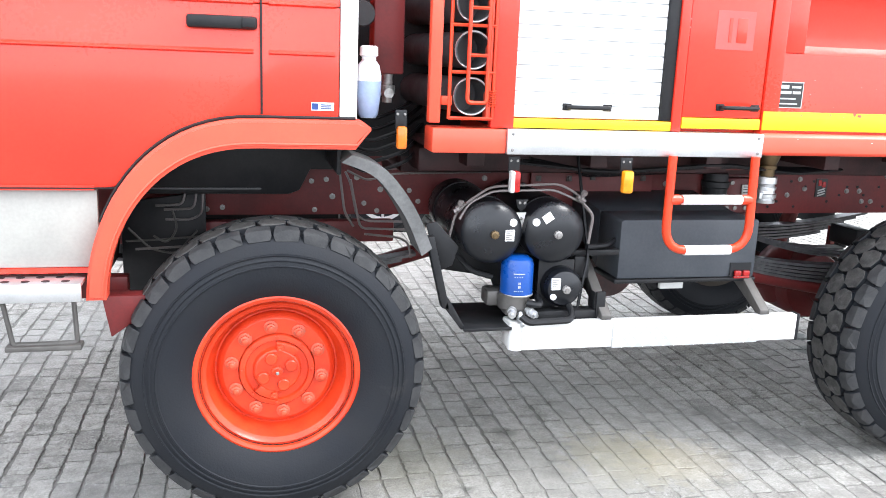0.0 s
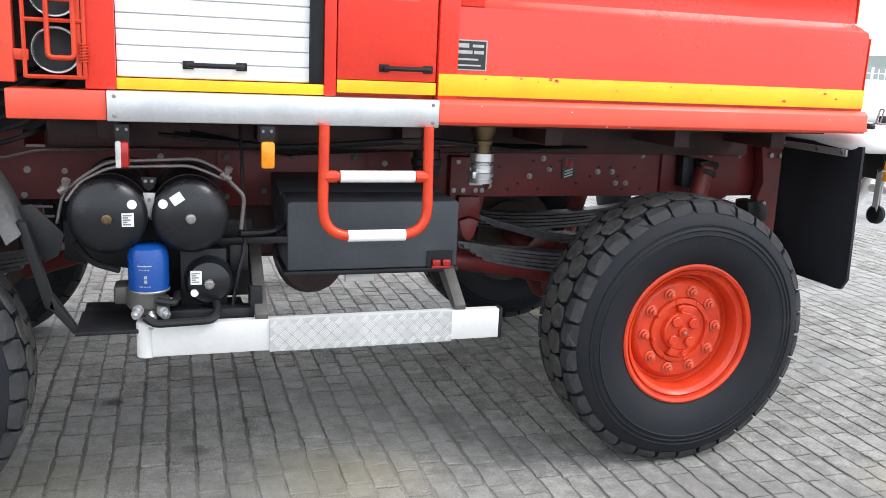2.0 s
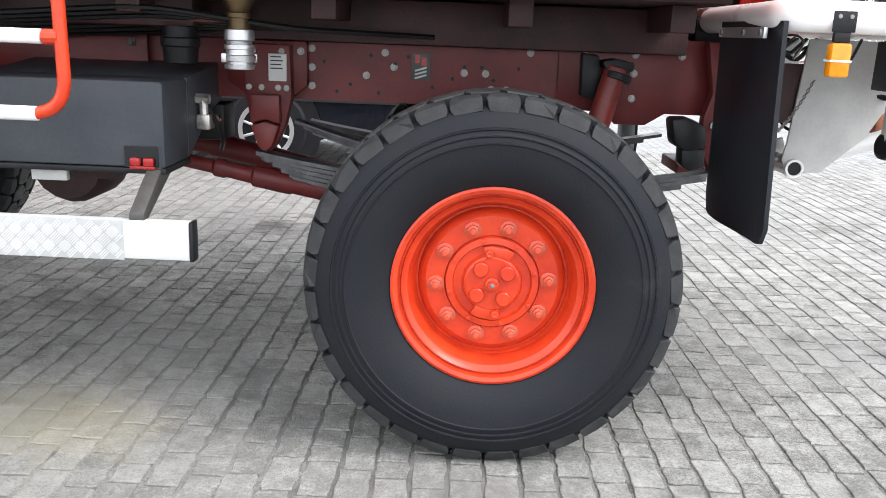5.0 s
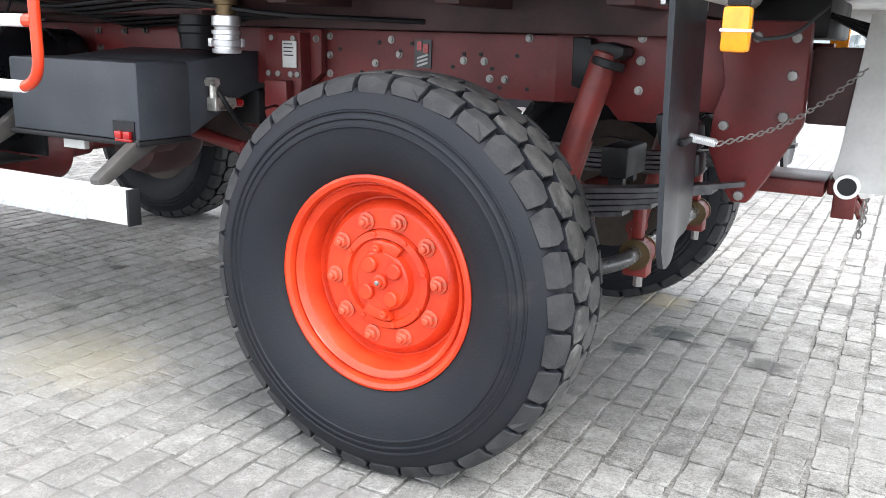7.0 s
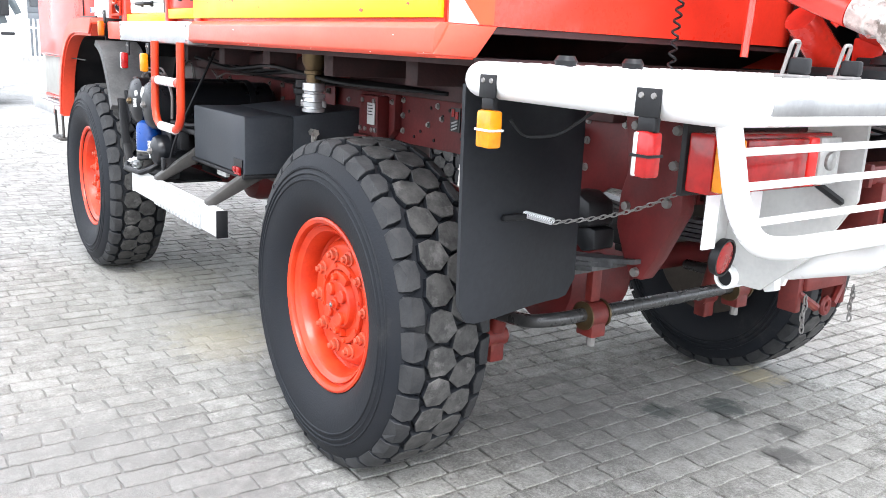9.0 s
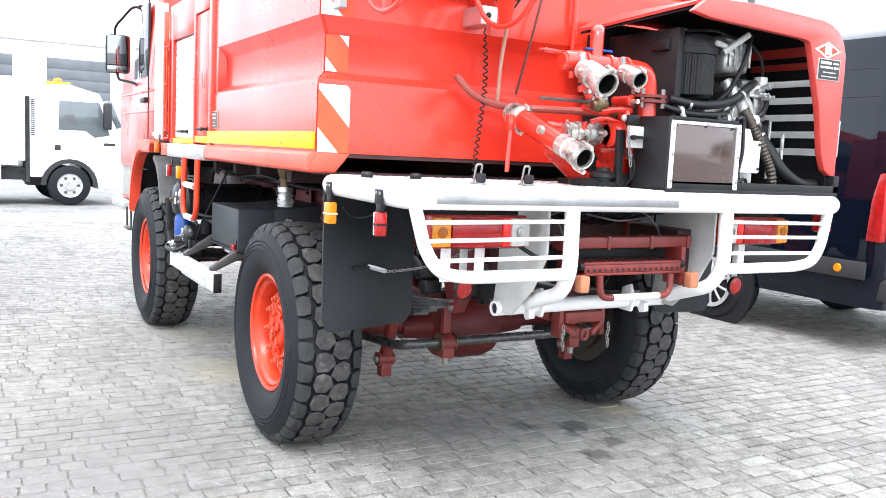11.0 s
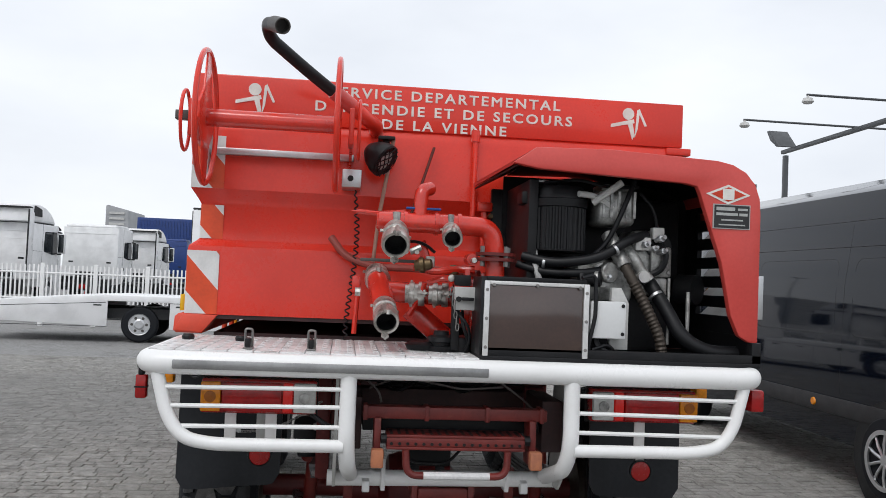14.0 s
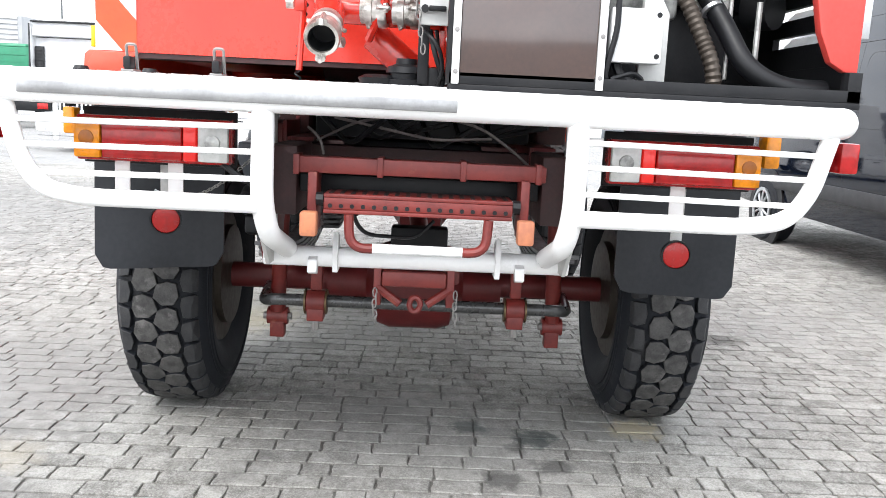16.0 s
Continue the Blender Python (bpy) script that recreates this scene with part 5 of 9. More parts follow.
prism(bm, [(-2.29, 0.99), (-2.262, 0.99), (-2.195, 0.72), (-2.225, 0.73)], "y", 0.02, 0.06, 0.003)
prism(bm, [(-2.205, 0.77), (-2.14, 0.66), (-2.15, 0.645), (-2.215, 0.73)], "y", 0.02, 0.06, 0.003)
box(bm, -2.145, -1.95, 0.0, 0.22, 0.645, 0.657, 0.002)
box(bm, -1.95, -1.62, 0.04, 0.10, 0.655, 0.70, 0.003)
part("tank_bracket", bm, BLACK, FE, "black folded steel bracket")
# pipes above the front wheel arch and along the frame
bm = B()
for pts in ([(-2.62, 0.5, 1.167), (-2.544, 0.5, 1.168), (-2.521, 0.5, 0.989), (-2.484, 0.5, 0.93)], [(-2.52, 0.5, 1.15), (-2.499, 0.5, 1.108), (-2.473, 0.5, 0.975), (-2.431, 0.5, 0.952), (-2.25, 0.5, 0.949)],
            [(-2.50, 0.49, 1.12), (-2.483, 0.49, 1.032), (-2.458, 0.49, 0.925), (-2.245, 0.49, 0.918)], [(-2.44, 0.5, 0.90), (-2.30, 0.5, 0.885), (-2.26, 0.5, 0.86), (-2.25, 0.5, 0.80)],
            [(-3.23, 0.5, 1.015), (-3.13, 0.5, 1.02), (-3.119, 0.5, 1.09)], [(-3.20, 0.5, 1.0), (-3.09, 0.5, 1.004), (-3.078, 0.5, 1.09)], [(-3.195, 0.5, 0.963), (-3.10, 0.5, 0.962), (-3.062, 0.5, 0.985), (-3.055, 0.5, 1.09)],
            [(-2.50, 0.6, 1.14), (-2.42, 0.6, 1.10), (-2.3, 0.6, 1.13), (-1.9, 0.6, 1.14)], [(-3.3, 0.45, 0.86), (-3.0, 0.45, 0.875), (-2.7, 0.45, 0.87)]):
    tube(bm, fillet(pts, 0.025), 0.005, 6)
islands("brake_pipe", bm, PIPEG, FE)
bm = B()
for bx, bz in ((-3.052, 0.968), (-2.991, 0.975), (-2.623, 0.965), (-2.636, 1.084), (-2.576, 1.091), (-2.419, 0.992), (-2.364, 0.96), (-2.228, 1.046), (-2.189, 1.0)):
    lathe(bm, [(0, 0.011), (-0.003, 0.011), (-0.0035, 0.007), (-0.011, 0.0065), (-0.011, 0.0)], (bx, 0.687, bz), (0, 1, 0), 10)
islands("frame_bolt", bm, STEEL, FE)
bm = B()
box(bm, -3.4, -2.3, 0.62, 0.68, 0.84, 0.93, 0.01)
box(bm, -3.35, -2.35, 0.655, 0.688, 1.135, 1.30)
part("front_frame_cover", bm, MAROON, FE)

# mirror with its arms
bm = B()
box(bm, -3.695, -3.625, -0.19, 0.0, 1.91, 2.22, 0.03, 3)
mirr = part("mirror", bm, BLACK, FE, "tall black door mirror")
bm = B()
box(bm, -3.628, -3.6225, -0.180, -0.010, 1.975, 2.21, 0.002)
box(bm, -3.628, -3.6225, -0.180, -0.010, 1.915, 1.968, 0.002)
MIRR = bpy.data.materials.new("mirror_glass")
MIRR.use_nodes = True
MIRR.node_tree.nodes["Principled BSDF"].inputs["Metallic"].default_value = 1.0
MIRR.node_tree.nodes["Principled BSDF"].inputs["Roughness"].default_value = 0.04
MIRR.node_tree.nodes["Principled BSDF"].inputs["Base Color"].default_value = (0.28, 0.29, 0.31, 1)
part("mirror_glass", bm, MIRR, mirr)
bm = B()
tube(bm, fillet([(-3.50, 0.08, 2.43), (-3.52, 0.0, 2.44), (-3.65, -0.12, 2.28), (-3.66, -0.12, 2.20)], 0.05), 0.011, 8)
tube(bm, fillet([(-3.66, -0.10, 1.92), (-3.65, -0.09, 1.86), (-3.45, 0.0, 1.83), (-3.40, 0.03, 1.80)], 0.03), 0.011, 8)
box(bm, -3.53, -3.46, 0.03, 0.10, 2.38, 2.45, 0.01)
islands("mirror_arm", bm, BLACK, mirr)
# --- under the module: air tanks, filter, battery box, step, ladder ---
bm = B()
prism(bm, [(-2.286, 1.030), (-2.248, 1.036), (-2.165, 0.945), (-2.185, 0.880), (-2.225, 0.860), (-2.262, 0.945)], "y", 0.055, 0.063, 0.002)
box(bm, -1.842, -1.700, 0.105, 0.112, 0.660, 0.880, 0.003)
islands("sheet_bracket", bm, BLACK, FE, "black sheet bracket")
bm = B()
lathe(bm, [(0, 0.011), (-0.004, 0.011), (-0.004, 0.007), (0, 0.007)], (-1.762, 0.104, 0.690), (0, 1, 0), 14)
part("bracket_eye", bm, STEEL, FE)
bm = B()
prism(bm, [(-1.945, 1.062), (-1.909, 1.062), (-1.917, 1.020), (-1.924, 0.985), (-1.930, 0.985), (-1.937, 1.020)], "y", 0.09, 0.096, 0.001)
part("tank_clip", bm, PLATEW, FE, "white clip between the tanks")
bm = B()
prism(bm, [(-1.950, 1.110), (-1.904, 1.110), (-1.912, 1.078), (-1.927, 1.066), (-1.942, 1.078)], "y", 0.09, 0.097, 0.002)
part("clip_cap", bm, BLACK, FE)
bm = B()
for bx, bz in ((-1.936, 1.098), (-1.918, 1.098), (-1.927, 1.040)):
    lathe(bm, [(0, 0.006), (-0.006, 0.005), (-0.007, 0.0)], (bx, 0.089, bz), (0, 1, 0), 8)
islands("clip_bolt", bm, STEEL, FE)


def air_tank(x, z, r, y0, y1, sticker):
    bm = B()
    lathe(bm, [(0, 0.0), (0.003, r * 0.5), (0.016, r * 0.86), (0.036, r), (0.05, r * 1.004), (y1 - y0 - 0.04, r), (y1 - y0 - 0.01, r * 0.7), (y1 - y0, 0)], (x, y0, z), (0, 1, 0), 36)
    t = part("air_tank", bm, BLACKG, FE, "glossy black compressed-air tank")
    bm = B()
    lathe(bm, [(0.006, 0.016), (-0.012, 0.015), (-0.014, 0.009), (-0.018, 0.008), (-0.018, 0.0)], (x, y0, z), (0, 1, 0), 8)
    part("drain_plug", bm, BRASS if sticker == 1 else STEEL, t)
    bm = B()
    if sticker == 1:
        lathe(bm, [(0.014, 0.014), (0.006, 0.014)], (x + r * 0.62, y0, z + r * 0.36), (0, 1, 0), 14)
        box(bm, x + r * 0.36, x + r * 0.66, y0 + 0.002, y0 + 0.012, z - r * 0.22, z + r * 0.14)
    elif sticker == 2:
        lathe(bm, [(0.018, 0.014), (0.0095, 0.014)], (x - r * 0.70, y0, z + r * 0.38), (0, 1, 0), 14)
        box(bm, x - r * 0.5, x - r * 0.18, y0 + 0.002, y0 + 0.012, z + r * 0.40, z + r * 0.66, rot=Matrix.Rotation(-0.6, 4, "Y"))
    else:
        lathe(bm, [(0.017, 0.012), (0.006, 0.012)], (x - r * 0.60, y0, z - r * 0.40), (0, 1, 0), 14)
        box(bm, x - r * 0.75, x - r * 0.30, y0 + 0.001, y0 + 0.011, z - r * 0.02, z + r * 0.55)
    part("tank_label", bm, SHUT, t, "white label")
    if sticker != 2:
        bm = B()
        x0, z0, h = (x + r * 0.39, z + r * 0.10, r * 0.30) if sticker == 1 else (x - r * 0.71, z + r * 0.49, r * 0.46)
        for k in range(5):
            box(bm, x0, x0 + r * (0.22 if sticker == 1 else 0.34) * (1.0, 0.6, 0.85, 0.5, 0.9)[k], y0 + 0.0005, y0 + 0.0015, z0 - h * (k + 0.6) / 5, z0 - h * k / 5)
        islands("print_bar", bm, STEEL, t)
    bm = B()
    for yb in (y0 + 0.14, y1 - 0.16):
        lathe(bm, [(0, r * 1.002), (0, r * 1.03), (0.035, r * 1.03), (0.035, r * 1.002)], (x, yb, z), (0, 1, 0), 36)
    islands("tank_strap", bm, BLACK, t)


air_tank(-2.045, 0.996, 0.113, 0.020, 0.66, 1)
air_tank(-1.808, 0.994, 0.113, 0.020, 0.66, 2)
air_tank(-1.757, 0.785, 0.074, 0.030, 0.42, 3)
bm = B()
tube(bm, fillet([(-2.19, 0.10, 0.97), (-2.17, 0.10, 1.06), (-2.123, 0.10, 1.103), (-2.044, 0.10, 1.155), (-1.788, 0.10, 1.166), (-1.735, 0.10, 1.142), (-1.703, 0.10, 1.121)], 0.03), 0.0048, 7)
tube(bm, fillet([(-2.16, 0.08, 1.04), (-2.123, 0.10, 1.094), (-2.036, 0.10, 1.139), (-1.807, 0.10, 1.144), (-1.763, 0.10, 1.128), (-1.70, 0.10, 1.10)], 0.03), 0.0048, 7)
tube(bm, fillet([(-1.70, 0.10, 1.108), (-1.643, 0.10, 1.049), (-1.655, 0.10, 0.943)], 0.02), 0.0065, 7)
for xx, zz in ((-2.165, 1.075), (-1.70, 1.112)):
    lathe(bm, [(-0.018, 0.006), (-0.017, 0.010), (-0.006, 0.010), (-0.005, 0.013), (0.005, 0.013), (0.006, 0.010), (0.017, 0.010), (0.018, 0.006)], (xx, 0.09, zz), (1, 0, 0.7 if xx < -2 else -0.7), 8)
    lathe(bm, [(0, 0.008), (0.02, 0.008), (0.021, 0.012), (0.034, 0.012), (0.035, 0.0)], (xx, 0.09, zz), (0.3, -0.4, 0.9), 8)
part("air_pipe", bm, PIPEG, FE, "thin steel air pipe over the tanks")
bm = B()
lathe(bm, [(0.0, 0.056), (0.004, 0.060), (0.115, 0.060), (0.135, 0.053), (0.146, 0.035), (0.146, 0.0)], (-1.935, 0.075, 0.762), (0, 0, 1), 32)
flt = part("oil_filter", bm, BLUE, FE, "blue spin-on filter cartridge")
bm = B()
lathe(bm, [(0.0, 0.0615), (0.004, 0.0625), (0.007, 0.0605)], (-1.935, 0.075, 0.762), (0, 0, 1), 32)
part("filter_rim", bm, STEEL, flt)
bm = B()
for zz, arc, hh in ((0.850, (-2.05, -1.98, -1.91, -1.84, -1.77, -1.70, -1.63, -1.56, -1.49, -1.42), 0.0016), (0.838, (-1.98, -1.84, -1.70, -1.56), 0.0012), (0.815, (-1.74, -1.66), 0.0045), (0.802, (-1.74, -1.66), 0.0045), (0.786, (-1.98, -1.88, -1.74, -1.62, -1.50), 0.0012)):
    for a in arc:
        p = Vector((-1.935 + 0.0607 * math.cos(a), 0.075 + 0.0607 * math.sin(a), zz))
        box(bm, p.x - 0.0020, p.x + 0.0020, p.y - 0.0006, p.y + 0.0006, p.z - hh, p.z + hh, rot=Matrix.Rotation(a + math.pi / 2, 4, "Z"))
islands("print_bar", bm, SILVERPR, flt)
bm = B()
lathe(bm, [(0, 0.05), (0.01, 0.058), (0.06, 0.058), (0.064, 0.05)], (-1.945, 0.075, 0.706), (0, 0, 1), 16)
box(bm, -2.04, -1.90, 0.09, 0.18, 0.71, 0.77, 0.012)
part("filter_head", bm, DKSTEEL, FE)
bm = B()
for ux, uz, dx_, dz_ in ((-1.962, 0.722, -0.25, -0.35), (-1.905, 0.714, 0.45, -0.25), (-1.930, 0.700, 0.0, -0.8)):
    lathe(bm, [(0, 0.0), (0, 0.011), (0.016, 0.011), (0.017, 0.017), (0.026, 0.017), (0.027, 0.012), (0.034, 0.012), (0.035, 0.0155), (0.046, 0.0150), (0.047, 0.008), (0.058, 0.008), (0.058, 0.0)], (ux, 0.030, uz), (dx_, -1.0, dz_), 12)
islands("pipe_union", bm, ALU, FE, "bright pipe union")
bm = B()
box(bm, -1.985, -1.875, 0.028, 0.095, 0.690, 0.742, 0.010)
part("valve_block", bm, DKSTEEL, FE, "dark cast valve block under the filter")
bm = B()
tube(bm, fillet([(-1.945, -0.03, 0.705), (-1.92, -0.04, 0.685), (-1.75, -0.02, 0.683), (-1.73, 0.02, 0.705), (-1.745, 0.10, 0.74)], 0.03), 0.013, 8)
tube(bm, fillet([(-1.91, 0.02, 0.74), (-1.86, 0.0, 0.735), (-1.85, 0.08, 0.745)], 0.03), 0.012, 8)
tube(bm, fillet([(-2.15, 0.15, 0.90), (-2.10, 0.12, 0.84), (-2.02, 0.10, 0.82)], 0.03), 0.010, 8)
islands("air_hose", bm, HOSE, FE)
bm = B()
tube(bm, fillet([(-1.640, 0.30, 1.25), (-1.640, 0.12, 0.88), (-1.665, 0.10, 0.80), (-1.690, 0.08, 0.665), (-1.75, 0.06, 0.655)], 0.05), 0.006, 7)
tube(bm, fillet([(-1.66, 0.10, 0.93), (-1.55, 0.16, 0.92), (-1.48, 0.22, 0.94)], 0.04), 0.010, 7)
islands("air_line", bm, HOSE, FE)
bm = B()
box(bm, -1.74, -1.50, 0.15, 0.19, 0.882, 0.905, 0.004)
box(bm, -1.69, -1.63, 0.13, 0.17, 0.80, 0.885, 0.005)
prism(bm, [(-1.633, 0.768), (-1.594, 0.73), (-1.594, 0.674), (-1.633, 0.674)], "y", 0.05, 0.11, 0.003)
box(bm, -1.63, -1.594, 0.035, 0.05, 0.674, 0.77, 0.003)
prism(bm, [(-2.20, 0.80), (-2.20, 0.93), (-1.60, 0.93), (-1.60, 0.66), (-1.92, 0.66), (-1.96, 0.76)], "y", 0.33, 0.345, 0.003)
box(bm, -2.14, -1.64, 0.10, 0.33, 0.645, 0.655, 0.002)
islands("pipe_bracket", bm, BLACK, FE)
bm = B()
for bx, bz in ((-1.668, 1.105), (-1.527, 1.106), (-1.417, 1.111), (-1.665, 1.038), (-1.667, 0.954), (-1.529, 0.978), (-1.179, 1.109)):
    box(bm, bx - 0.012, bx + 0.012, 0.652, 0.660, bz - 0.012, bz + 0.012, 0.002)
    lathe(bm, [(0, 0.0085), (-0.008, 0.008), (-0.008, 0.0)], (bx, 0.652, bz), (0, 1, 0), 8)
islands("panel_bolt", bm, DKSTEEL, FE)
bm = B()
box(bm, -1.70, -1.13, 0.660, 0.668, 0.92, 1.16, 0.003)
part("rail_plate", bm, MAROON, FE)

bm = B()
prism(bm, [(-1.502, 0.787), (-1.502, 1.012), (-1.494, 1.020), (-0.918, 1.020), (-0.910, 1.012), (-0.910, 0.787)], "y", 0.15, 0.36, 0.006)
prism(bm, [(0.36, 0.787), (0.36, 1.020), (0.72, 1.055), (0.72, 0.93), (0.60, 0.90)], "x", -1.502, -0.910, 0.003)
bb = part("battery_box", bm, BOXG, FE, "dark grey battery box cover")
bm = B()
box(bm, -1.515, -0.905, 0.142, 0.36, 0.770, 0.7855, 0.003)
part("box_tray", bm, BLACK, bb)
bm = B()
box(bm, -1.020, -0.928, 0.1455, 0.1495, 0.787, 0.845)
part("plug_recess", bm, BLACKG, bb)
bm = B()
box(bm, -1.003, -0.974, 0.132, 0.1450, 0.792, 0.815, 0.004)
box(bm, -0.966, -0.937, 0.132, 0.1450, 0.792, 0.815, 0.004)
box(bm, -1.005, -0.935, 0.136, 0.1452, 0.783, 0.792, 0.002)
part("starter_plug", bm, REFLR, bb, "red jump-start plug")
bm = B()
box(bm, -1.30, -1.20, 0.18, 0.20, 0.735, 0.765, 0.002)
part("tag_plate", bm, PLATEW, FE)
# white side step with a chequer tread plate
bm = B()
box(bm, -1.93, -0.800, -0.010, 0.030, 0.570, 0.672, 0.004)
lathe(bm, [(0, 0.03), (0.104, 0.03)], (-1.945, 0.020, 0.568), (0, 0, 1), 18)
box(bm, -1.975, -1.925, 0.020, 0.10, 0.568, 0.672, 0.01)
st = part("side_step", bm, STEPW, FE, "white side step rail with chequer plate")
bm = B()
box(bm, -0.7995, -0.790, -0.012, 0.032, 0.568, 0.674, 0.001)
part("step_end_cap", bm, BLACK, st)
bm = B()
box(bm, -1.578, -0.972, -0.016, -0.0105, 0.568, 0.674, 0.001)
cq = part("chequer_plate", bm, ALUP, st, "raised-pattern aluminium tread plate", smooth=0)
bm = B()
c_ = 0.0300
for i in range(-16, 17):
    for j in range(-16, 17):
        for k in range(5):
            du, dv = ((k - 2) * 0.0056, 0.0) if (i + j) % 2 else (0.0, (k - 2) * 0.0056)
            px, pz = (i * c_ + du - j * c_ - dv) * 0.7071, (i * c_ + du + j * c_ + dv) * 0.7071
            half = 0.0146 - 0.0014 * abs(k - 2)
            if abs(px) + half * 0.60 < 0.303 and abs(pz) + half * 0.60 < 0.053:
                box(bm, -1.275 + px - half, -1.275 + px + half, -0.0185, -0.0160, 0.621 + pz - 0.0014, 0.621 + pz + 0.0014, rot=Matrix.Rotation(math.pi / 4 if (i + j) % 2 else -math.pi / 4, 4, "Y"))
tagged(part("tread_pattern", bm, ALUB, st, smooth=0), kind="stuff")
for xx in (-1.60, -0.94):
    bm = B()
    prism(bm, [(0.0, 0.672), (0.035, 0.672), (0.30, 0.80), (0.30, 0.86), (0.26, 0.86), (0.0, 0.69)], "x", xx - 0.02, xx + 0.02, 0.003)
    part("step_strut", bm, DKSTEEL, FE)
# fold-down ladder
bm = B()
tube(bm, fillet([(-1.417, -0.04, 1.29), (-1.420, -0.045, 0.945), (-1.082, -0.045, 0.945), (-1.088, -0.04, 1.29)], 0.095, 7), 0.0165, 12)
tube(bm, [(-1.42, -0.042, 1.132), (-1.085, -0.042, 1.132)], 0.014, 10)
for s in (-1, 1):
    tube(bm, [(-1.252 + s * 0.163, -0.042, 1.132), (-1.252 + s * 0.125, -0.042, 1.132)], 0.019, 10)
lad = part("ladder", bm, ORANGE, FE, "red tubular fold-down ladder")
for zz, x0, x1 in ((1.132, -1.367, -1.130), (0.945, -1.340, -1.155)):
    bm = B()
    tube(bm, [(x0, -0.043 - (0.002 if zz < 1 else 0), zz), (x1, -0.043 - (0.002 if zz < 1 else 0), zz)], 0.0185, 12)
    part("rung_grip", bm, WHITE, lad, "white grip strip")

# drain couplings and pipes under the tank
bm = B()
lathe(bm, [(0, 0.034), (0.002, 0.043), (0.014, 0.044), (0.015, 0.038), (0.022, 0.038), (0.024, 0.046), (0.040, 0.047), (0.042, 0.040), (0.056, 0.039), (0.058, 0.044), (0.070, 0.044), (0.072, 0.036), (0.080, 0.037), (0.084, 0.044), (0.112, 0.043), (0.114, 0.034)], (-0.755, 0.37, 1.050), (0, 0, 1), 28)
for k in range(2):
    a = 0.6 + k * math.pi
    box(bm, -0.755 + 0.046 * math.cos(a) - 0.008, -0.755 + 0.046 * math.cos(a) + 0.008, 0.37 + 0.046 * math.sin(a) - 0.008, 0.37 + 0.046 * math.sin(a) + 0.008, 1.070, 1.096, 0.003)
part("drain_coupling", bm, ALU, FE, "cast aluminium drain coupling")
bm = B()
lathe(bm, [(0, 0.030), (0.03, 0.030), (0.032, 0.037), (0.045, 0.037), (0.047, 0.032), (0.08, 0.046), (0.14, 0.046)], (-0.755, 0.37, 1.164), (0, 0, 1), 20)
part("brass_pipe", bm, BRASS, FE)
bm = B()
rod(bm, (-0.28, 0.85, 1.16), (-0.28, 0.85, 1.32), 0.035, 16)
islands("drain_pipe", bm, RUSTRED, FE)
bm = B()
box(bm, -1.015, -0.812, 0.42, 0.56, 1.180, 1.188, 0.002)
box(bm, -1.015, -1.008, 0.42, 0.56, 1.189, 1.275)
part("tank_shelf", bm, RUSTRED, FE)
bm = B()
lathe(bm, [(0, 0.030), (0.005, 0.050), (0.05, 0.053), (0.055, 0.058), (0.075, 0.058), (0.08, 0.052), (0.11, 0.050), (0.112, 0.0)], (-0.95, 0.44, 1.055), (0, 0, 1), 20)
box(bm, -1.00, -0.885, 0.66, 0.80, 0.80, 0.92, 0.01)
islands("black_valve", bm, BLACK, FE)
bm = B()
rod(bm, (-0.882, 0.49, 0.885), (-0.882, 0.525, 0.885), 0.020, 6)
box(bm, -0.909, -0.866, 0.43, 0.49, 0.862, 0.908, 0.006)
rod(bm, (-0.886, 0.44, 0.905), (-0.886, 0.44, 0.955), 0.013, 8)
rod(bm, (-0.909, 0.44, 0.955), (-0.868, 0.44, 0.955), 0.016, 6)
part("hydraulic_valve", bm, ALUL, FE)
bm = B()
rod(bm, (-0.882, 0.525, 0.885), (-0.882, 0.565, 0.882), 0.015, 8)
part("red_cap", bm, REFLR, FE)
bm = B()
for k in range(7):
    y0 = 0.30 + 0.05 * k
    tube(bm, fillet([(-1.9 + 0.05 * k, y0, 1.22), (-1.5, y0 + 0.02, 1.18 - 0.01 * k), (-1.0, y0, 1.22 - 0.012 * k), (-0.6, y0 + 0.1, 1.17), (-0.2, 0.62, 1.16)], 0.1), 0.008, 6)
tube(bm, fillet([(-0.88, 0.45, 0.93), (-0.855, 0.47, 0.88), (-0.85, 0.52, 0.82), (-0.88, 0.60, 0.78)], 0.03), 0.008, 6)
islands("loom_cable", bm, HOSE, FE)
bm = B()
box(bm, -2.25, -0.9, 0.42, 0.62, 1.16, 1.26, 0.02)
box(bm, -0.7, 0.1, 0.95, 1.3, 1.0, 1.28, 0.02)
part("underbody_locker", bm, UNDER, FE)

# --- rear: deck, bumper, lamps ---
bm = B()
tube(bm, fillet([(0.700, 0.74, 1.246), (0.700, 0.045, 1.252), (1.36, 0.045, 1.248), (1.385, 0.075, 1.246), (1.385, mir(0.075), 1.246), (1.36, mir(0.045), 1.248), (0.705, mir(0.045), 1.255)], 0.075, 7), 0.040, 18)
bump = part("rear_bumper", bm, WHITE, FE, "white tubular rear bumper with lamp guards")
bm = B()
box(bm, 1.4205, 1.4285, 0.135, 1.190, 1.229, 1.259, 0.003)
part("rub_strip", bm, RUBG, bump, "grey rub strip")


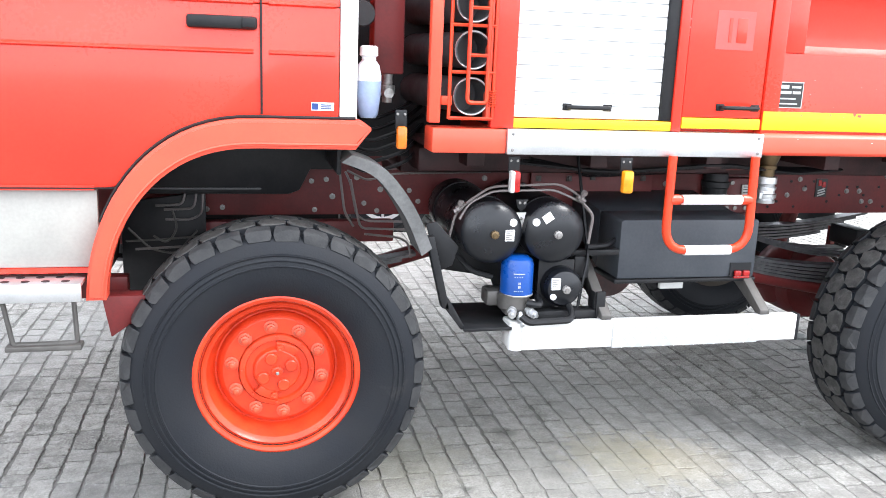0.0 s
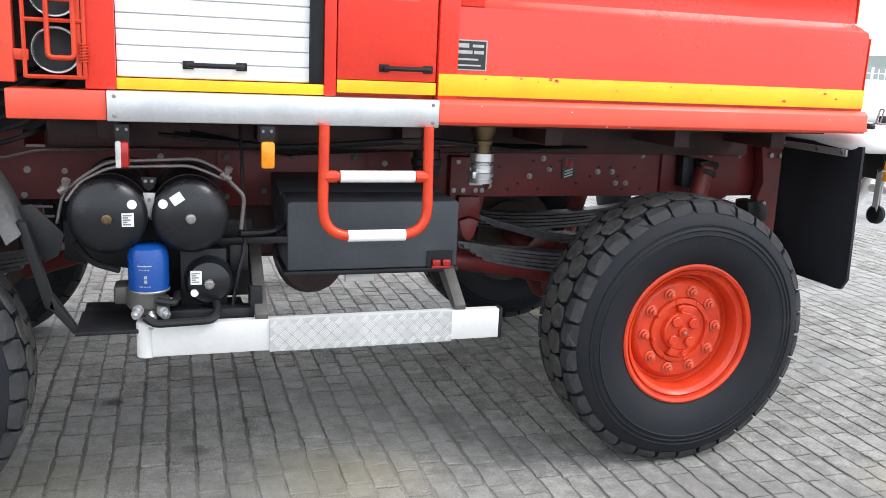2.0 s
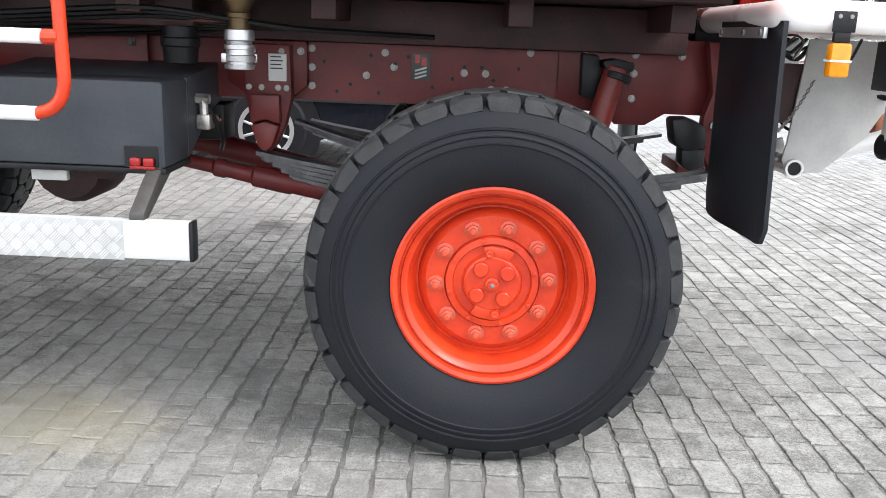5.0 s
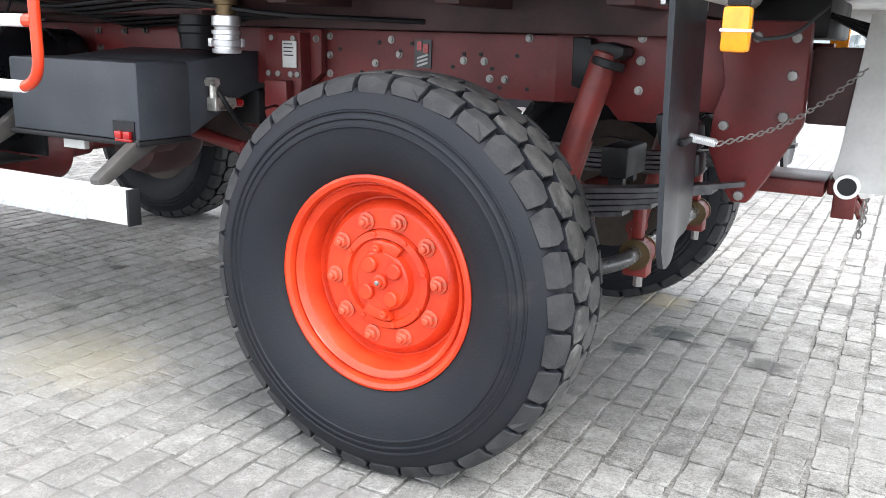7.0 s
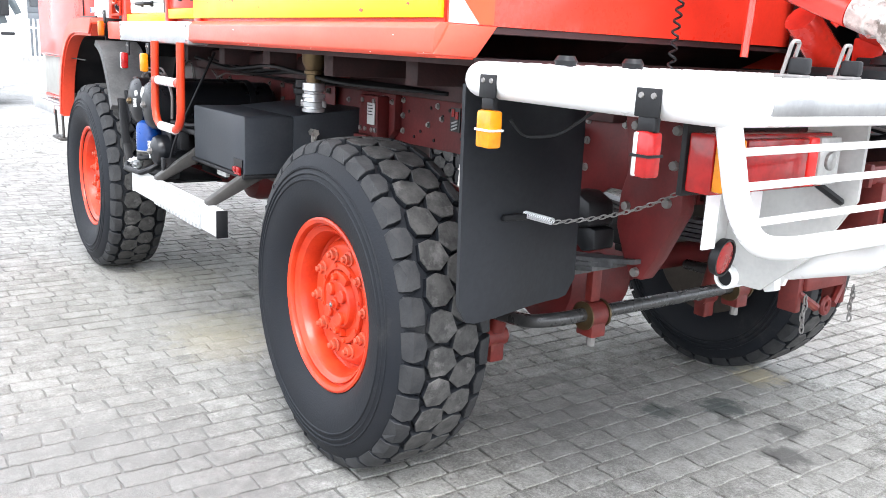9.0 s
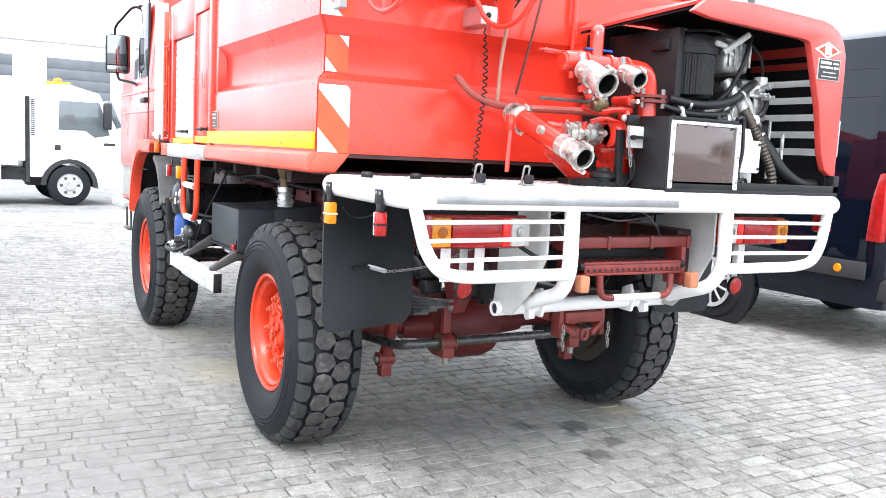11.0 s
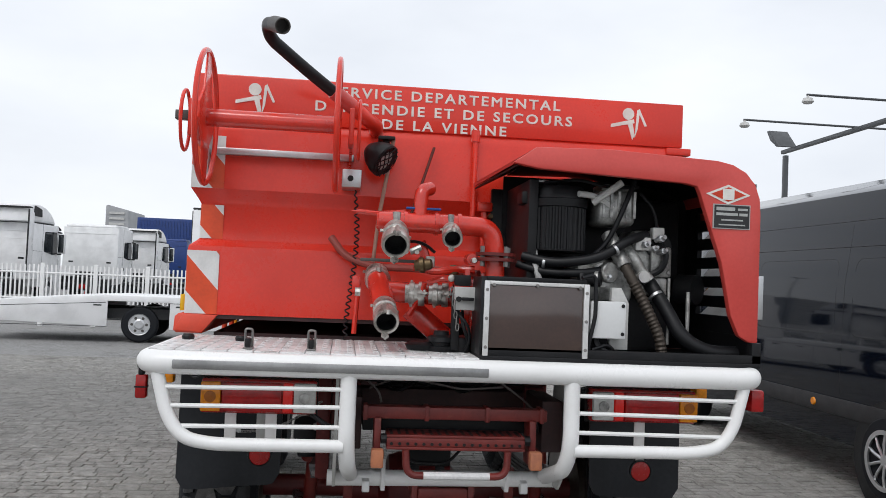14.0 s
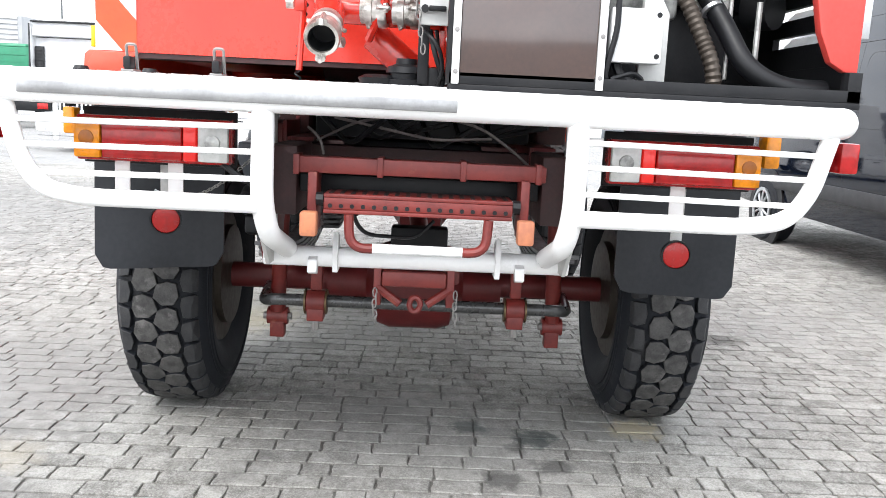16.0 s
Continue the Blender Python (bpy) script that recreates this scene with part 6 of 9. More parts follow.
def guard(s):
    f = (lambda v: mir(v)) if s else (lambda v: v)
    ypost, yout = 0.715, 0.075
    bm = B()
    tube(bm, fillet([(1.38, f(yout), 1.235), (1.39, f(yout + 0.045), 1.07), (1.395, f(yout + 0.10), 0.998), (1.395, f(yout + 0.20), 0.980), (1.395, f(ypost - 0.01), 0.980)], 0.08, 6), 0.0225, 12)
    g = part("lamp_guard", bm, WHITE, bump)
    bm = B()
    tube(bm, fillet([(1.385, f(ypost), 1.235), (1.392, f(ypost), 0.99), (1.34, f(ypost + 0.008), 0.90), (1.12, f(ypost + 0.022), 0.828)], 0.14, 7), 0.0285, 14)
    part("guard_post", bm, WHITE, bump)
    for zz, dy in ((1.171, 0.018), (1.110, 0.030), (1.043, 0.058)):
        bm = B()
        tube(bm, [(1.39, f(yout + dy), zz - 0.006), (1.392, f(ypost - 0.025), zz)], 0.0075, 8)
        part("guard_rail", bm, WHITE, bump)
    for yy in ((0.305, 0.447) if not s else (0.40,)):
        bm = B()
        box(bm, 1.197, 1.203, f(yy) - 0.020, f(yy) + 0.020, 0.935, 1.062, 0.001)
        part("lamp_strap", bm, WHITE, bump)


guard(0)
guard(1)
bm = B()
tube(bm, [(1.0, 0.652, 0.785), (1.0, mir(0.652), 0.790)], 0.0305, 20, hollow=0.25)
ctube = part("cross_tube", bm, WHITE, FE, "white lower cross tube with lugs")
for yy in (0.865, mir(0.865)):
    part("tube_lug", prism(B(), [(0.965, 0.745), (1.035, 0.745), (1.05, 0.795), (1.025, 0.865), (0.975, 0.845)], "y", yy - 0.008, yy + 0.008, 0.002), WHITE, ctube)
for yy in (0.80, mir(0.80)):
    part("tube_hook", prism(B(), [(1.015, 0.795), (1.055, 0.785), (1.06, 0.747), (1.03, 0.737), (1.015, 0.76)], "y", yy - 0.014, yy + 0.014, 0.003), WHITE, ctube)
# black disc set in the tube end stands for the shade of the bore
part("tube_bore", rod(B(), (1.0, 0.6595, 0.785), (1.0, 0.661, 0.785), 0.0230, 16), HOSE, ctube)
# light grey plates that carry the bumper
for yy in (0.672, mir(0.684)):
    bm = B()
    prism(bm, [(1.0, 1.20), (1.30, 1.20), (1.30, 1.03), (1.22, 0.89), (1.09, 0.772), (0.985, 0.770), (0.962, 0.81), (0.972, 0.87)], "y", yy, yy + 0.012, 0.002)
    part("bumper_plate", bm, PLATEW, FE, "light grey steel plate behind the bumper")
# deck with fine ribs
bm = B()
box(bm, 0.70, 1.375, 0.06, mir(0.06), 1.262, 1.282)
dk = part("rear_deck", bm, DECKW, FE, "worn white ribbed deck plate")
for i in range(13):
    y0 = 0.046 + i * 0.0862
    part("deck_plank", box(B(), 0.705 if i else 0.735, 1.372, y0, y0 + 0.0835, 1.2825, 1.290, 0.0025), DECKW, dk)
bm = B()
for i in range(24):
    for j in range(14):
        cx, cy = 0.725 + j * 0.0465, 0.075 + i * 0.0458
        s = 1 if (i + j) % 2 else -1
        box(bm, cx - 0.014, cx + 0.014, cy - 0.0028, cy + 0.0028, 1.2895, 1.2915, rot=Matrix.Rotation(s * math.pi / 4, 4, "Z"))
tagged(part("deck_pattern", bm, DECKW, dk, smooth=0), kind="stuff")


def deck_latch(x, y):
    bm = B()
    box(bm, x - 0.03, x + 0.03, y - 0.016, y + 0.016, 1.2905, 1.298, 0.002)
    tube(bm, fillet([(x - 0.015, y - 0.012, 1.295), (x + 0.0, y - 0.012, 1.36), (x + 0.0, y + 0.012, 1.36), (x - 0.015, y + 0.012, 1.295)], 0.008), 0.004, 6)
    l = part("deck_latch", bm, STEEL, FE, "bright spring latch on the deck")
    bm = B()
    box(bm, x - 0.008, x + 0.035, y - 0.010, y + 0.010, 1.298, 1.330, 0.006)
    part("latch_lever", bm, BLACK, l)


deck_latch(1.30, 0.365)
deck_latch(1.28, 0.58)
bm = B()
lathe(bm, [(0, 0.022), (0.012, 0.024), (0.022, 0.018), (0.022, 0)], (0.95, 0.10, 1.290), (0, 0, 1), 14)
lathe(bm, [(0, 0.022), (0.012, 0.024), (0.022, 0.018), (0.022, 0)], (0.95, 0.30, 1.290), (0, 0, 1), 14)
islands("rubber_stop", bm, HOSE, FE)


def tail_lamp(s):
    f = (lambda v: mir(v)) if s else (lambda v: v)
    y0, y1 = 0.208, 0.606
    bm = B()
    a, b = sorted((f(y0), f(y1)))
    box(bm, 1.20, 1.262, a, b, 1.062, 1.180, 0.006)
    t = part("tail_lamp", bm, REDLENS, FE, "wide amber, red and clear tail lamp")
    for u0, u1, m, nm in ((0.0, 0.175, AMBER, "amber_lens"), (0.18, 0.70, REDLENS, "red_lens"), (0.705, 0.795, REDLIT, "brake_lens"), (0.80, 1.0, CLEARL, "clear_lens")):
        a, b = sorted((f(y0 + (y1 - y0) * u0), f(y0 + (y1 - y0) * u1)))
        part(nm, box(B(), 1.2625, 1.285, a + 0.001, b - 0.001, 1.070, 1.172, 0.005), m, t)
    bm = B()
    lathe(bm, [(0, 0.020), (0.006, 0.019), (0.008, 0.012), (0.008, 0)], (1.285, f(y0 + 0.9 * (y1 - y0)), 1.121), (1, 0, 0), 18)
    part("bulb_glass", bm, ENGMET, t)
    bm = B()
    lathe(bm, [(0, 0.020), (0.003, 0.019), (0.004, 0.0)], (1.285, f(y0 + 0.085 * (y1 - y0)), 1.121), (1, 0, 0), 18)
    part("amber_ring", bm, AMBDK, t)
    bm = B()
    a, b = sorted((f(y0 - 0.005), f(y1 + 0.004)))
    box(bm, 1.185, 1.199, a, b, 1.052, 1.20, 0.003)
    part("lamp_plate", bm, BLACK, t)


tail_lamp(0)
tail_lamp(1)
# side marker lamps under the bumper tube
def hang_lamp(x, y, z, m, label, second=None):
    bm = B()
    box(bm, x - 0.028, x + 0.028, y - 0.048, y - 0.042, 1.215, 1.265, 0.002)
    box(bm, x - 0.020, x + 0.020, y - 0.046, y - 0.030, 1.19, 1.216, 0.003)
    br = part("lamp_bracket", bm, BLACK, FE)
    bm = B()
    w = 0.019 if second else 0.025
    box(bm, x - w, x + w, y - 0.055, y - 0.018, z - 0.041, z + 0.041, 0.007)
    part("lens", bm, m, br, label)
    if second:
        bm = B()
        box(bm, x - w - 0.0005, x - 0.002, y - 0.0555, y - 0.0175, z - 0.040, z + 0.040, 0.006)
        part("second_lens", bm, second, br)
    bm = B()
    box(bm, x - w - 0.0015, x + w + 0.0015, y - 0.0565, y - 0.0165, z - 0.004, z + 0.001)
    part("cable_tie", bm, SHUT if not second else BLACK, br)
    bm = B()
    for dx in (-0.014, 0.014):
        lathe(bm, [(0, 0.006), (-0.003, 0.005), (-0.003, 0)], (x + dx, y - 0.048, 1.252), (0, 1, 0), 8)
    part("screws", bm, STEEL, br)


hang_lamp(0.815, 0.05, 1.148, AMBER, "amber marker lens with a white tie")
hang_lamp(1.272, 0.045, 1.150, REDLENS, "red and clear marker lens", CLEARL)
bm = B()
box(bm, 1.26, 1.33, 2.185, 2.235, 1.12, 1.20, 0.008)
part("marker_lamp", bm, REDLENS, FE)
bm = B()
box(bm, 0.78, 0.85, 2.18, 2.23, 1.10, 1.20, 0.008)
part("marker_lamp", bm, AMBER, FE)
bm = B()
tube(bm, fillet([(0.83, 0.06, 1.17), (0.83, 0.10, 1.13), (0.90, 0.14, 1.14), (0.95, 0.2, 1.20)], 0.03), 0.004, 6)
part("lamp_wire", bm, HOSE, FE)
# mud flaps with red reflectors, spring and chain
for s in (0, 1):
    f = (lambda v: mir(v)) if s else (lambda v: v)
    a, b = sorted((f(0.036), f(0.440 if s else 0.452)))
    bm = B()
    n, kz = 16, 14

    def flap_at(u, k):
        """Rounded lower corners; the sheet waves a little towards its foot."""
        y = a + (b - a) * u
        zb = (0.640 if s else 0.657) + 0.018 * (u if not s else 1 - u)
        e = min(u, 1 - u) * (b - a)
        if e < 0.05:
            zb += 0.05 - math.sqrt(max(0.0, 0.05 ** 2 - (0.05 - e) ** 2))
        z = zb + ((1.195 if s else 1.238) - zb) * k
        return 0.680 - (0.03 * u if not s else 0.0) + 0.010 * math.sin(5.5 * u + 0.6) * (1 - k) ** 1.5 + 0.012 * (1 - k), y, z
    sheets = []
    for d in (0.0, 0.012):
        sheets.append([[bm.verts.new((flap_at(i / n, k / kz)[0] + d, *flap_at(i / n, k / kz)[1:])) for k in range(kz + 1)] for i in range(n + 1)])
    for q in sheets:
        for i in range(n):
            for k in range(kz):
                bm.faces.new((q[i][k], q[i + 1][k], q[i + 1][k + 1], q[i][k + 1]))
    rim = [(i, 0) for i in range(n)] + [(n, k) for k in range(kz)] + [(i, kz) for i in range(n, 0, -1)] + [(0, k) for k in range(kz, 0, -1)]
    for (i, k), (i2, k2) in zip(rim, rim[1:] + rim[:1]):
        bm.faces.new((sheets[0][i][k], sheets[0][i2][k2], sheets[1][i2][k2], sheets[1][i][k]))
    bmesh.ops.recalc_face_normals(bm, faces=bm.faces[:])
    fl = part("mud_flap", bm, FLAP, FE, "black rubber mud flap")
    yr = 0.408 if not s else 1.832
    AXR = (1, 0.18, -0.12) if not s else (1, 0, -0.05)
    zr = 0.900 if not s else 0.864
    bm = B()
    box(bm, 1.150, 1.156, yr - 0.016, yr + 0.016, 0.88, 1.10, 0.001)
    rb = part("reflector_bracket", bm, PLATEW, FE)
    bm = B()
    lathe(bm, [(-0.012, 0.0), (-0.012, 0.030), (-0.004, 0.041), (0.008, 0.043), (0.014, 0.043), (0.014, 0.0385), (0.005, 0.0382)], (1.158, yr, zr), AXR, 26)
    part("rubber_cup", bm, HOSE, rb)
    bm = B()
    lathe(bm, [(0.0052, 0.038), (0.011, 0.037), (0.013, 0.033), (0.013, 0)], (1.158, yr, zr), AXR, 26)
    part("round_reflector", bm, REFLR, rb, "round red reflector")
    bm = B()
    box(bm, 0.650, 0.661, a + 0.05, b + 0.02, 1.194, 1.222, 0.002)
    fb = part("flap_bar", bm, ALU, fl, "bright metal strip that clamps the flap")
    bm = B()
    for yb in (a + 0.07, (a + b) / 2, b - 0.01):
        lathe(bm, [(0, 0.009), (-0.004, 0.008), (-0.005, 0.0)], (0.650, yb, 1.208), (1, 0, 0), 8)
    islands("bar_screw", bm, STEEL, fb)
bm = B()
box(bm, 0.692, 0.706, 0.165, 0.240, 0.908, 0.924, 0.003)
part("flap_tab", bm, BLACK, FE)
bm = B()
hel = []
for i in range(110):
    a = i * 2 * math.pi / 8
    hel.append(Vector((0.702, 0.235, 0.922)).lerp(Vector((0.745, 0.287, 0.908)), i / 109) + Vector((0.004 * math.cos(a), 0.007 * math.cos(a), 0.008 * math.sin(a))))
tube(bm, hel, 0.0022, 5)
part("flap_spring", bm, ALU, FE)
bm = B()
p0, p1 = Vector((0.748, 0.290, 0.906)), Vector((1.01, 0.62, 1.075))
nl = 30
for i in range(nl):
    f = (i + 0.5) / nl
    c = p0.lerp(p1, f) + Vector((0, 0, -0.035 * math.sin(math.pi * f)))
    d = (p1 - p0).normalized()
    u = d.orthogonal().normalized() if i % 2 else d.cross(d.orthogonal().normalized())
    tube(bm, [c + d * 0.0105 * math.cos(a) + u * 0.0048 * math.sin(a) for a in [2 * math.pi * j / 10 for j in range(10)]], 0.0017, 5, close=True)
tagged(part("flap_chain", bm, STEEL, FE, "thin galvanised chain"), kind="stuff")

# folding rear step, its loop and the beam behind it
bm = B()
box(bm, 1.20, 1.262, 0.775, mir(0.77), 1.055, 1.098, 0.004)
for yy in (0.78, 1.00, 1.22, 1.42):
    box(bm, 1.195, 1.267, yy - 0.008, yy + 0.008, 1.050, 1.103, 0.002)
part("rear_beam", bm, RUSTRED, FE, "faded red rear beam")
bm = B()
box(bm, 1.17, 1.305, 0.858, 1.352, 0.955, 0.965, 0.002)
fs = part("folding_step", bm, RUSTRED, FE, "faded red perforated folding step")
bm = B()
box(bm, 1.288, 1.300, 0.858, 1.352, 0.9655, 0.9955, 0.002)
box(bm, 1.17, 1.18, 0.858, 1.352, 0.9655, 0.9955, 0.002)
box(bm, 1.17, 1.3, 0.858, 1.352, 0.996, 1.006, 0.002)
islands("step_flange", bm, RUSTRED, fs)
bm = B()
for i in range(17):
    yy = 0.875 + i * 0.0287
    lathe(bm, [(0, 0.006), (0.0015, 0.006)], (1.2999, yy, 0.975), (1, 0, 0), 8)
    box(bm, 1.195, 1.285, yy - 0.0055, yy + 0.0055, 1.0055, 1.0075, 0.0)
islands("step_hole", bm, BLACK, fs)
bm = B()
tube(bm, fillet([(1.31, 0.925, 0.955), (1.315, 0.93, 0.868), (1.315, 1.285, 0.868), (1.31, 1.29, 0.955)], 0.06, 6), 0.013, 10)
part("step_loop", bm, RUSTRED, fs)
bm = B()
tube(bm, [(1.316, 0.99, 0.868), (1.316, 1.225, 0.868)], 0.0142, 10)
part("loop_grip", bm, DECKW, fs, "worn white grip strip")
for yy in (0.825, 1.385):
    s = 1 if yy < 1 else -1
    bm = B()
    box(bm, 1.18, 1.28, yy - 0.012, yy + 0.012, 0.90, 1.06, 0.003)
    prism(bm, [(1.25, 0.955), (1.311, 0.955), (1.311, 0.895), (1.25, 0.92)], "y", yy - 0.018, yy + 0.018, 0.005)
    part("step_arm", bm, RUSTRED, fs)
    bm = B()
    rod(bm, (1.285, yy + s * 0.0125, 0.990), (1.285, yy + s * 0.032, 0.990), 0.018, 8)
    part("rubber_buffer", bm, HOSE, fs)
    bm = B()
    box(bm, 1.312, 1.352, yy - 0.022, yy + 0.022, 0.898, 0.962, 0.007)
    part("orange_buffer", bm, BUFF, fs, "faded orange rubber buffer")
bm = B()
box(bm, 0.88, 1.18, 0.69, 0.77, 0.93, 1.12, 0.006)
box(bm, 0.88, 1.18, mir(0.77), mir(0.69), 0.93, 1.12, 0.006)
islands("rear_frame", bm, UNDER, FE)
# maroon crossmember coloured black for the unlit space behind the step
bm = B()
box(bm, 1.02, 1.16, 0.775, mir(0.775), 0.995, 1.045, 0.004)
part("rear_crossmember", bm, BLACK, FE)
bm = B()
box(bm, 0.70, 0.925, 0.98, 1.24, 0.70, 0.745, 0.008)
box(bm, 0.93, 1.02, 1.003, 1.197, 0.705, 0.752, 0.008)
for yy in (0.99, 1.21):
    box(bm, 0.95, 1.01, yy - 0.012, yy + 0.012, 0.645, 0.765, 0.004)
    rod(bm, (1.0, yy, 0.70), (1.02, yy + (0.07 if yy < 1.1 else -0.07), 0.655), 0.013, 8)
tube(bm, [(1.02, 1.105 + 0.016 * math.cos(a), 0.655 + 0.022 * math.sin(a)) for a in [2 * math.pi * j / 14 for j in range(14)]], 0.009, 7, close=True)
islands("tow_bracket", bm, RUSTRED, FE, "faded red towing bracket")
bm = B()
for yy in (0.985, 1.225):
    for i in range(6):
        c = Vector((1.03, yy + 0.004 * math.sin(i * 1.7), 0.69 - i * 0.017))
        u = Vector((1, 0, 0)) if i % 2 else Vector((0, 1, 0))
        tube(bm, [c + Vector((0, 0, 0.014 * math.cos(a))) + u * 0.006 * math.sin(a) for a in [2 * math.pi * j / 8 for j in range(8)]], 0.0024, 5, close=True)
tagged(part("pin_chain", bm, STEEL, FE, "short chains on the towing pins"), kind="stuff")
# bits behind the step: dark structure and cables
bm = B()
box(bm, 0.66, 0.90, 0.78, mir(0.78), 1.14, 1.255, 0.01)
for k in range(6):
    tube(bm, fillet([(0.9, 0.8 + 0.1 * k, 1.2), (1.05, 0.9 + 0.08 * k, 1.12 + 0.02 * (k % 3)), (1.15, 1.0 + 0.09 * k, 1.20)], 0.05), 0.008, 6)
tube(bm, fillet([(1.18, 0.92, 0.95), (1.15, 0.95, 0.88), (1.12, 1.1, 0.87), (1.1, 1.15, 0.92)], 0.05), 0.006, 6)
tube(bm, fillet([(1.25, 0.58, 1.07), (1.28, 0.66, 1.02), (1.2, 0.70, 1.04)], 0.03), 0.009, 6)
islands("rear_cable", bm, HOSE, FE)
bm = B()
for pts in ([(1.00, 0.80, 1.13), (1.08, 0.92, 1.19), (1.10, 1.05, 1.215), (1.06, 1.20, 1.21)], [(1.10, 0.86, 1.20), (1.12, 1.00, 1.175), (1.14, 1.14, 1.150), (1.12, 1.30, 1.160)],
            [(1.14, 1.16, 1.215), (1.15, 1.27, 1.19), (1.14, 1.36, 1.13), (1.10, 1.42, 1.08)], [(1.12, 0.79, 1.17), (1.16, 0.83, 1.14), (1.17, 0.84, 1.10)]):
    tube(bm, fillet(pts, 0.04), 0.0042, 6)
islands("grey_wire", bm, PIPEG, FE, "thin grey wire under the deck")
bm = B()
box(bm, 0.3, 0.75, 0.85, 1.30, 0.955, 1.13, 0.02)
part("chassis_gear", bm, BLACK, FE)

# --- hose reel on the upper corner ---
reel = part("hose_reel", rod(B(), (1.0, 0.135, 2.140), (1.0, 0.630, 2.140), 0.034, 20), REDP, FE, "red empty hose reel")
for yy in (0.132, 0.632):
    bm = B()
    tube(bm, [(1.0 + 0.252 * math.cos(a), yy, 2.140 + 0.252 * math.sin(a)) for a in [2 * math.pi * i / 48 for i in range(48)]], 0.0105, 8, close=True)
    part("reel_ring", bm, RED, reel)
    bm = B()
    prism(bm, [(1.0 + x, 2.14 + z) for x, z in ((-0.035, 0.245), (0.035, 0.245), (0.075, 0.10), (0.17, 0.03), (0.17, -0.03), (0.075, -0.10), (0.035, -0.245), (-0.035, -0.245), (-0.075, -0.10), (-0.17, -0.03), (-0.17, 0.03), (-0.075, 0.10))],
          "y", yy - 0.004, yy + 0.004, 0.001)
    part("reel_plate", bm, RED, reel)
for yy in (0.085, 0.685):
    bm = B()
    box(bm, 0.93, 1.06, yy - 0.010, yy + 0.010, 2.06, 2.20, 0.004)
    prism(bm, [(0.62, 2.02), (0.62, 2.12), (0.96, 2.19), (1.05, 2.17), (1.05, 2.10), (0.96, 2.08)], "y", yy - 0.006, yy + 0.006, 0.002)
    part("reel_bracket", bm, RED, reel)
    bm = B()
    tube(bm, [(1.0 + 0.02 * 0 + 0.095 * math.cos(a), yy - (0.03 if yy < 0.3 else -0.03), 2.125 + 0.115 * math.sin(a)) for a in [2 * math.pi * i / 24 for i in range(24)]], 0.007, 6, close=True)
    part("brake_handwheel", bm, RED, reel)
bm = B()
box(bm, 0.98, 1.02, 0.02, 0.075, 2.125, 2.160, 0.003)
part("reel_axle_end", bm, DKSTEEL, reel)
bm = B()
box(bm, 0.629, 0.660, 0.06, 0.70, 2.050, 2.078, 0.003)
part("reel_rail", bm, ALU, FE, "aluminium rail behind the reel")
bm = B()
box(bm, 0.629, 0.70, 0.070, 0.10, 1.93, 2.15, 0.003)
part("reel_strap", bm, ALU, FE)
bm = B()
box(bm, 0.629, 0.78, 0.655, 0.735, 1.925, 2.00, 0.004)
sw = part("switch_box", bm, ALU, FE, "small aluminium bracket box")
bm = B()
lathe(bm, [(0, 0.013), (0.006, 0.012), (0.006, 0.0)], (0.78, 0.69, 1.962), (1, 0, 0), 10)
part("switch_knob", bm, BLACK, sw)
# curled cable that hangs from the box
bm = B()
hel = []
for i in range(260):
    a = i * 2 * math.pi / 11
    z = 1.92 - i * 0.0026
    rr = 0.009 if i > 40 else 0.003 + 0.006 * i / 40
    hel.append((0.72 + rr * math.cos(a), 0.712 + 0.015 * math.sin(i * 0.02) + rr * math.sin(a), z))
tube(bm, hel, 0.0035, 5)
part("curled_cable", bm, HOSE, FE, "black curled cable")
# upright suction pipe on the roof corner
bm = B()
tube(bm, fillet([(0.80, 0.655, 2.275), (0.87, 0.50, 2.375), (0.955, 0.352, 2.475), (1.02, 0.345, 2.515), (1.14, 0.395, 2.475)], 0.07, 7), 0.025, 16)
sp = part("swan_neck_hose", bm, HOSE, FE, "thick black hose bent up over the body corner")
bm = B()
tube(bm, [(1.11, 0.382, 2.487), (1.20, 0.42, 2.455)], 0.030, 18, hollow=0.15)
part("hose_mouth", bm, DKSTEEL, sp)
bm = B()
tube(bm, [(0.825, 0.605, 2.31), (0.775, 0.70, 2.25)], 0.032, 16)
part("hose_collar", bm, REDTOP, sp)
bm = B()
tube(bm, fillet([(0.785, 0.685, 2.26), (0.75, 0.75, 2.215), (0.70, 0.79, 2.20), (0.632, 0.79, 2.19)], 0.05), 0.031, 16)
part("hose_elbow", bm, RED, sp)
# work lamp
bm = B()
lathe(bm, [(-0.03, 0.0), (-0.02, 0.03), (0.01, 0.055), (0.045, 0.070), (0.075, 0.074), (0.08, 0.068), (0.07, 0.0)], (0.735, 0.775, 2.085), (0.40, 0.74, -0.54), 22)
wl2 = part("work_lamp", bm, HOSE, FE, "round black work lamp with wire guard")
bm = B()
ax = Vector((0.40, 0.74, -0.54)).normalized()
c = Vector((0.735, 0.775, 2.085)) + ax * 0.084
u = ax.orthogonal().normalized()
v = ax.cross(u)
for k in range(-2, 3):
    L = math.sqrt(0.070 ** 2 - (k * 0.026) ** 2)
    tube(bm, [c + u * k * 0.026 - v * L, c + ax * 0.008 + u * k * 0.026, c + u * k * 0.026 + v * L], 0.0025, 5)
    tube(bm, [c + v * k * 0.026 - u * L, c + ax * 0.008 + v * k * 0.026, c + v * k * 0.026 + u * L], 0.0025, 5)
islands("wire_guard", bm, BLACK, wl2)
bm = B()
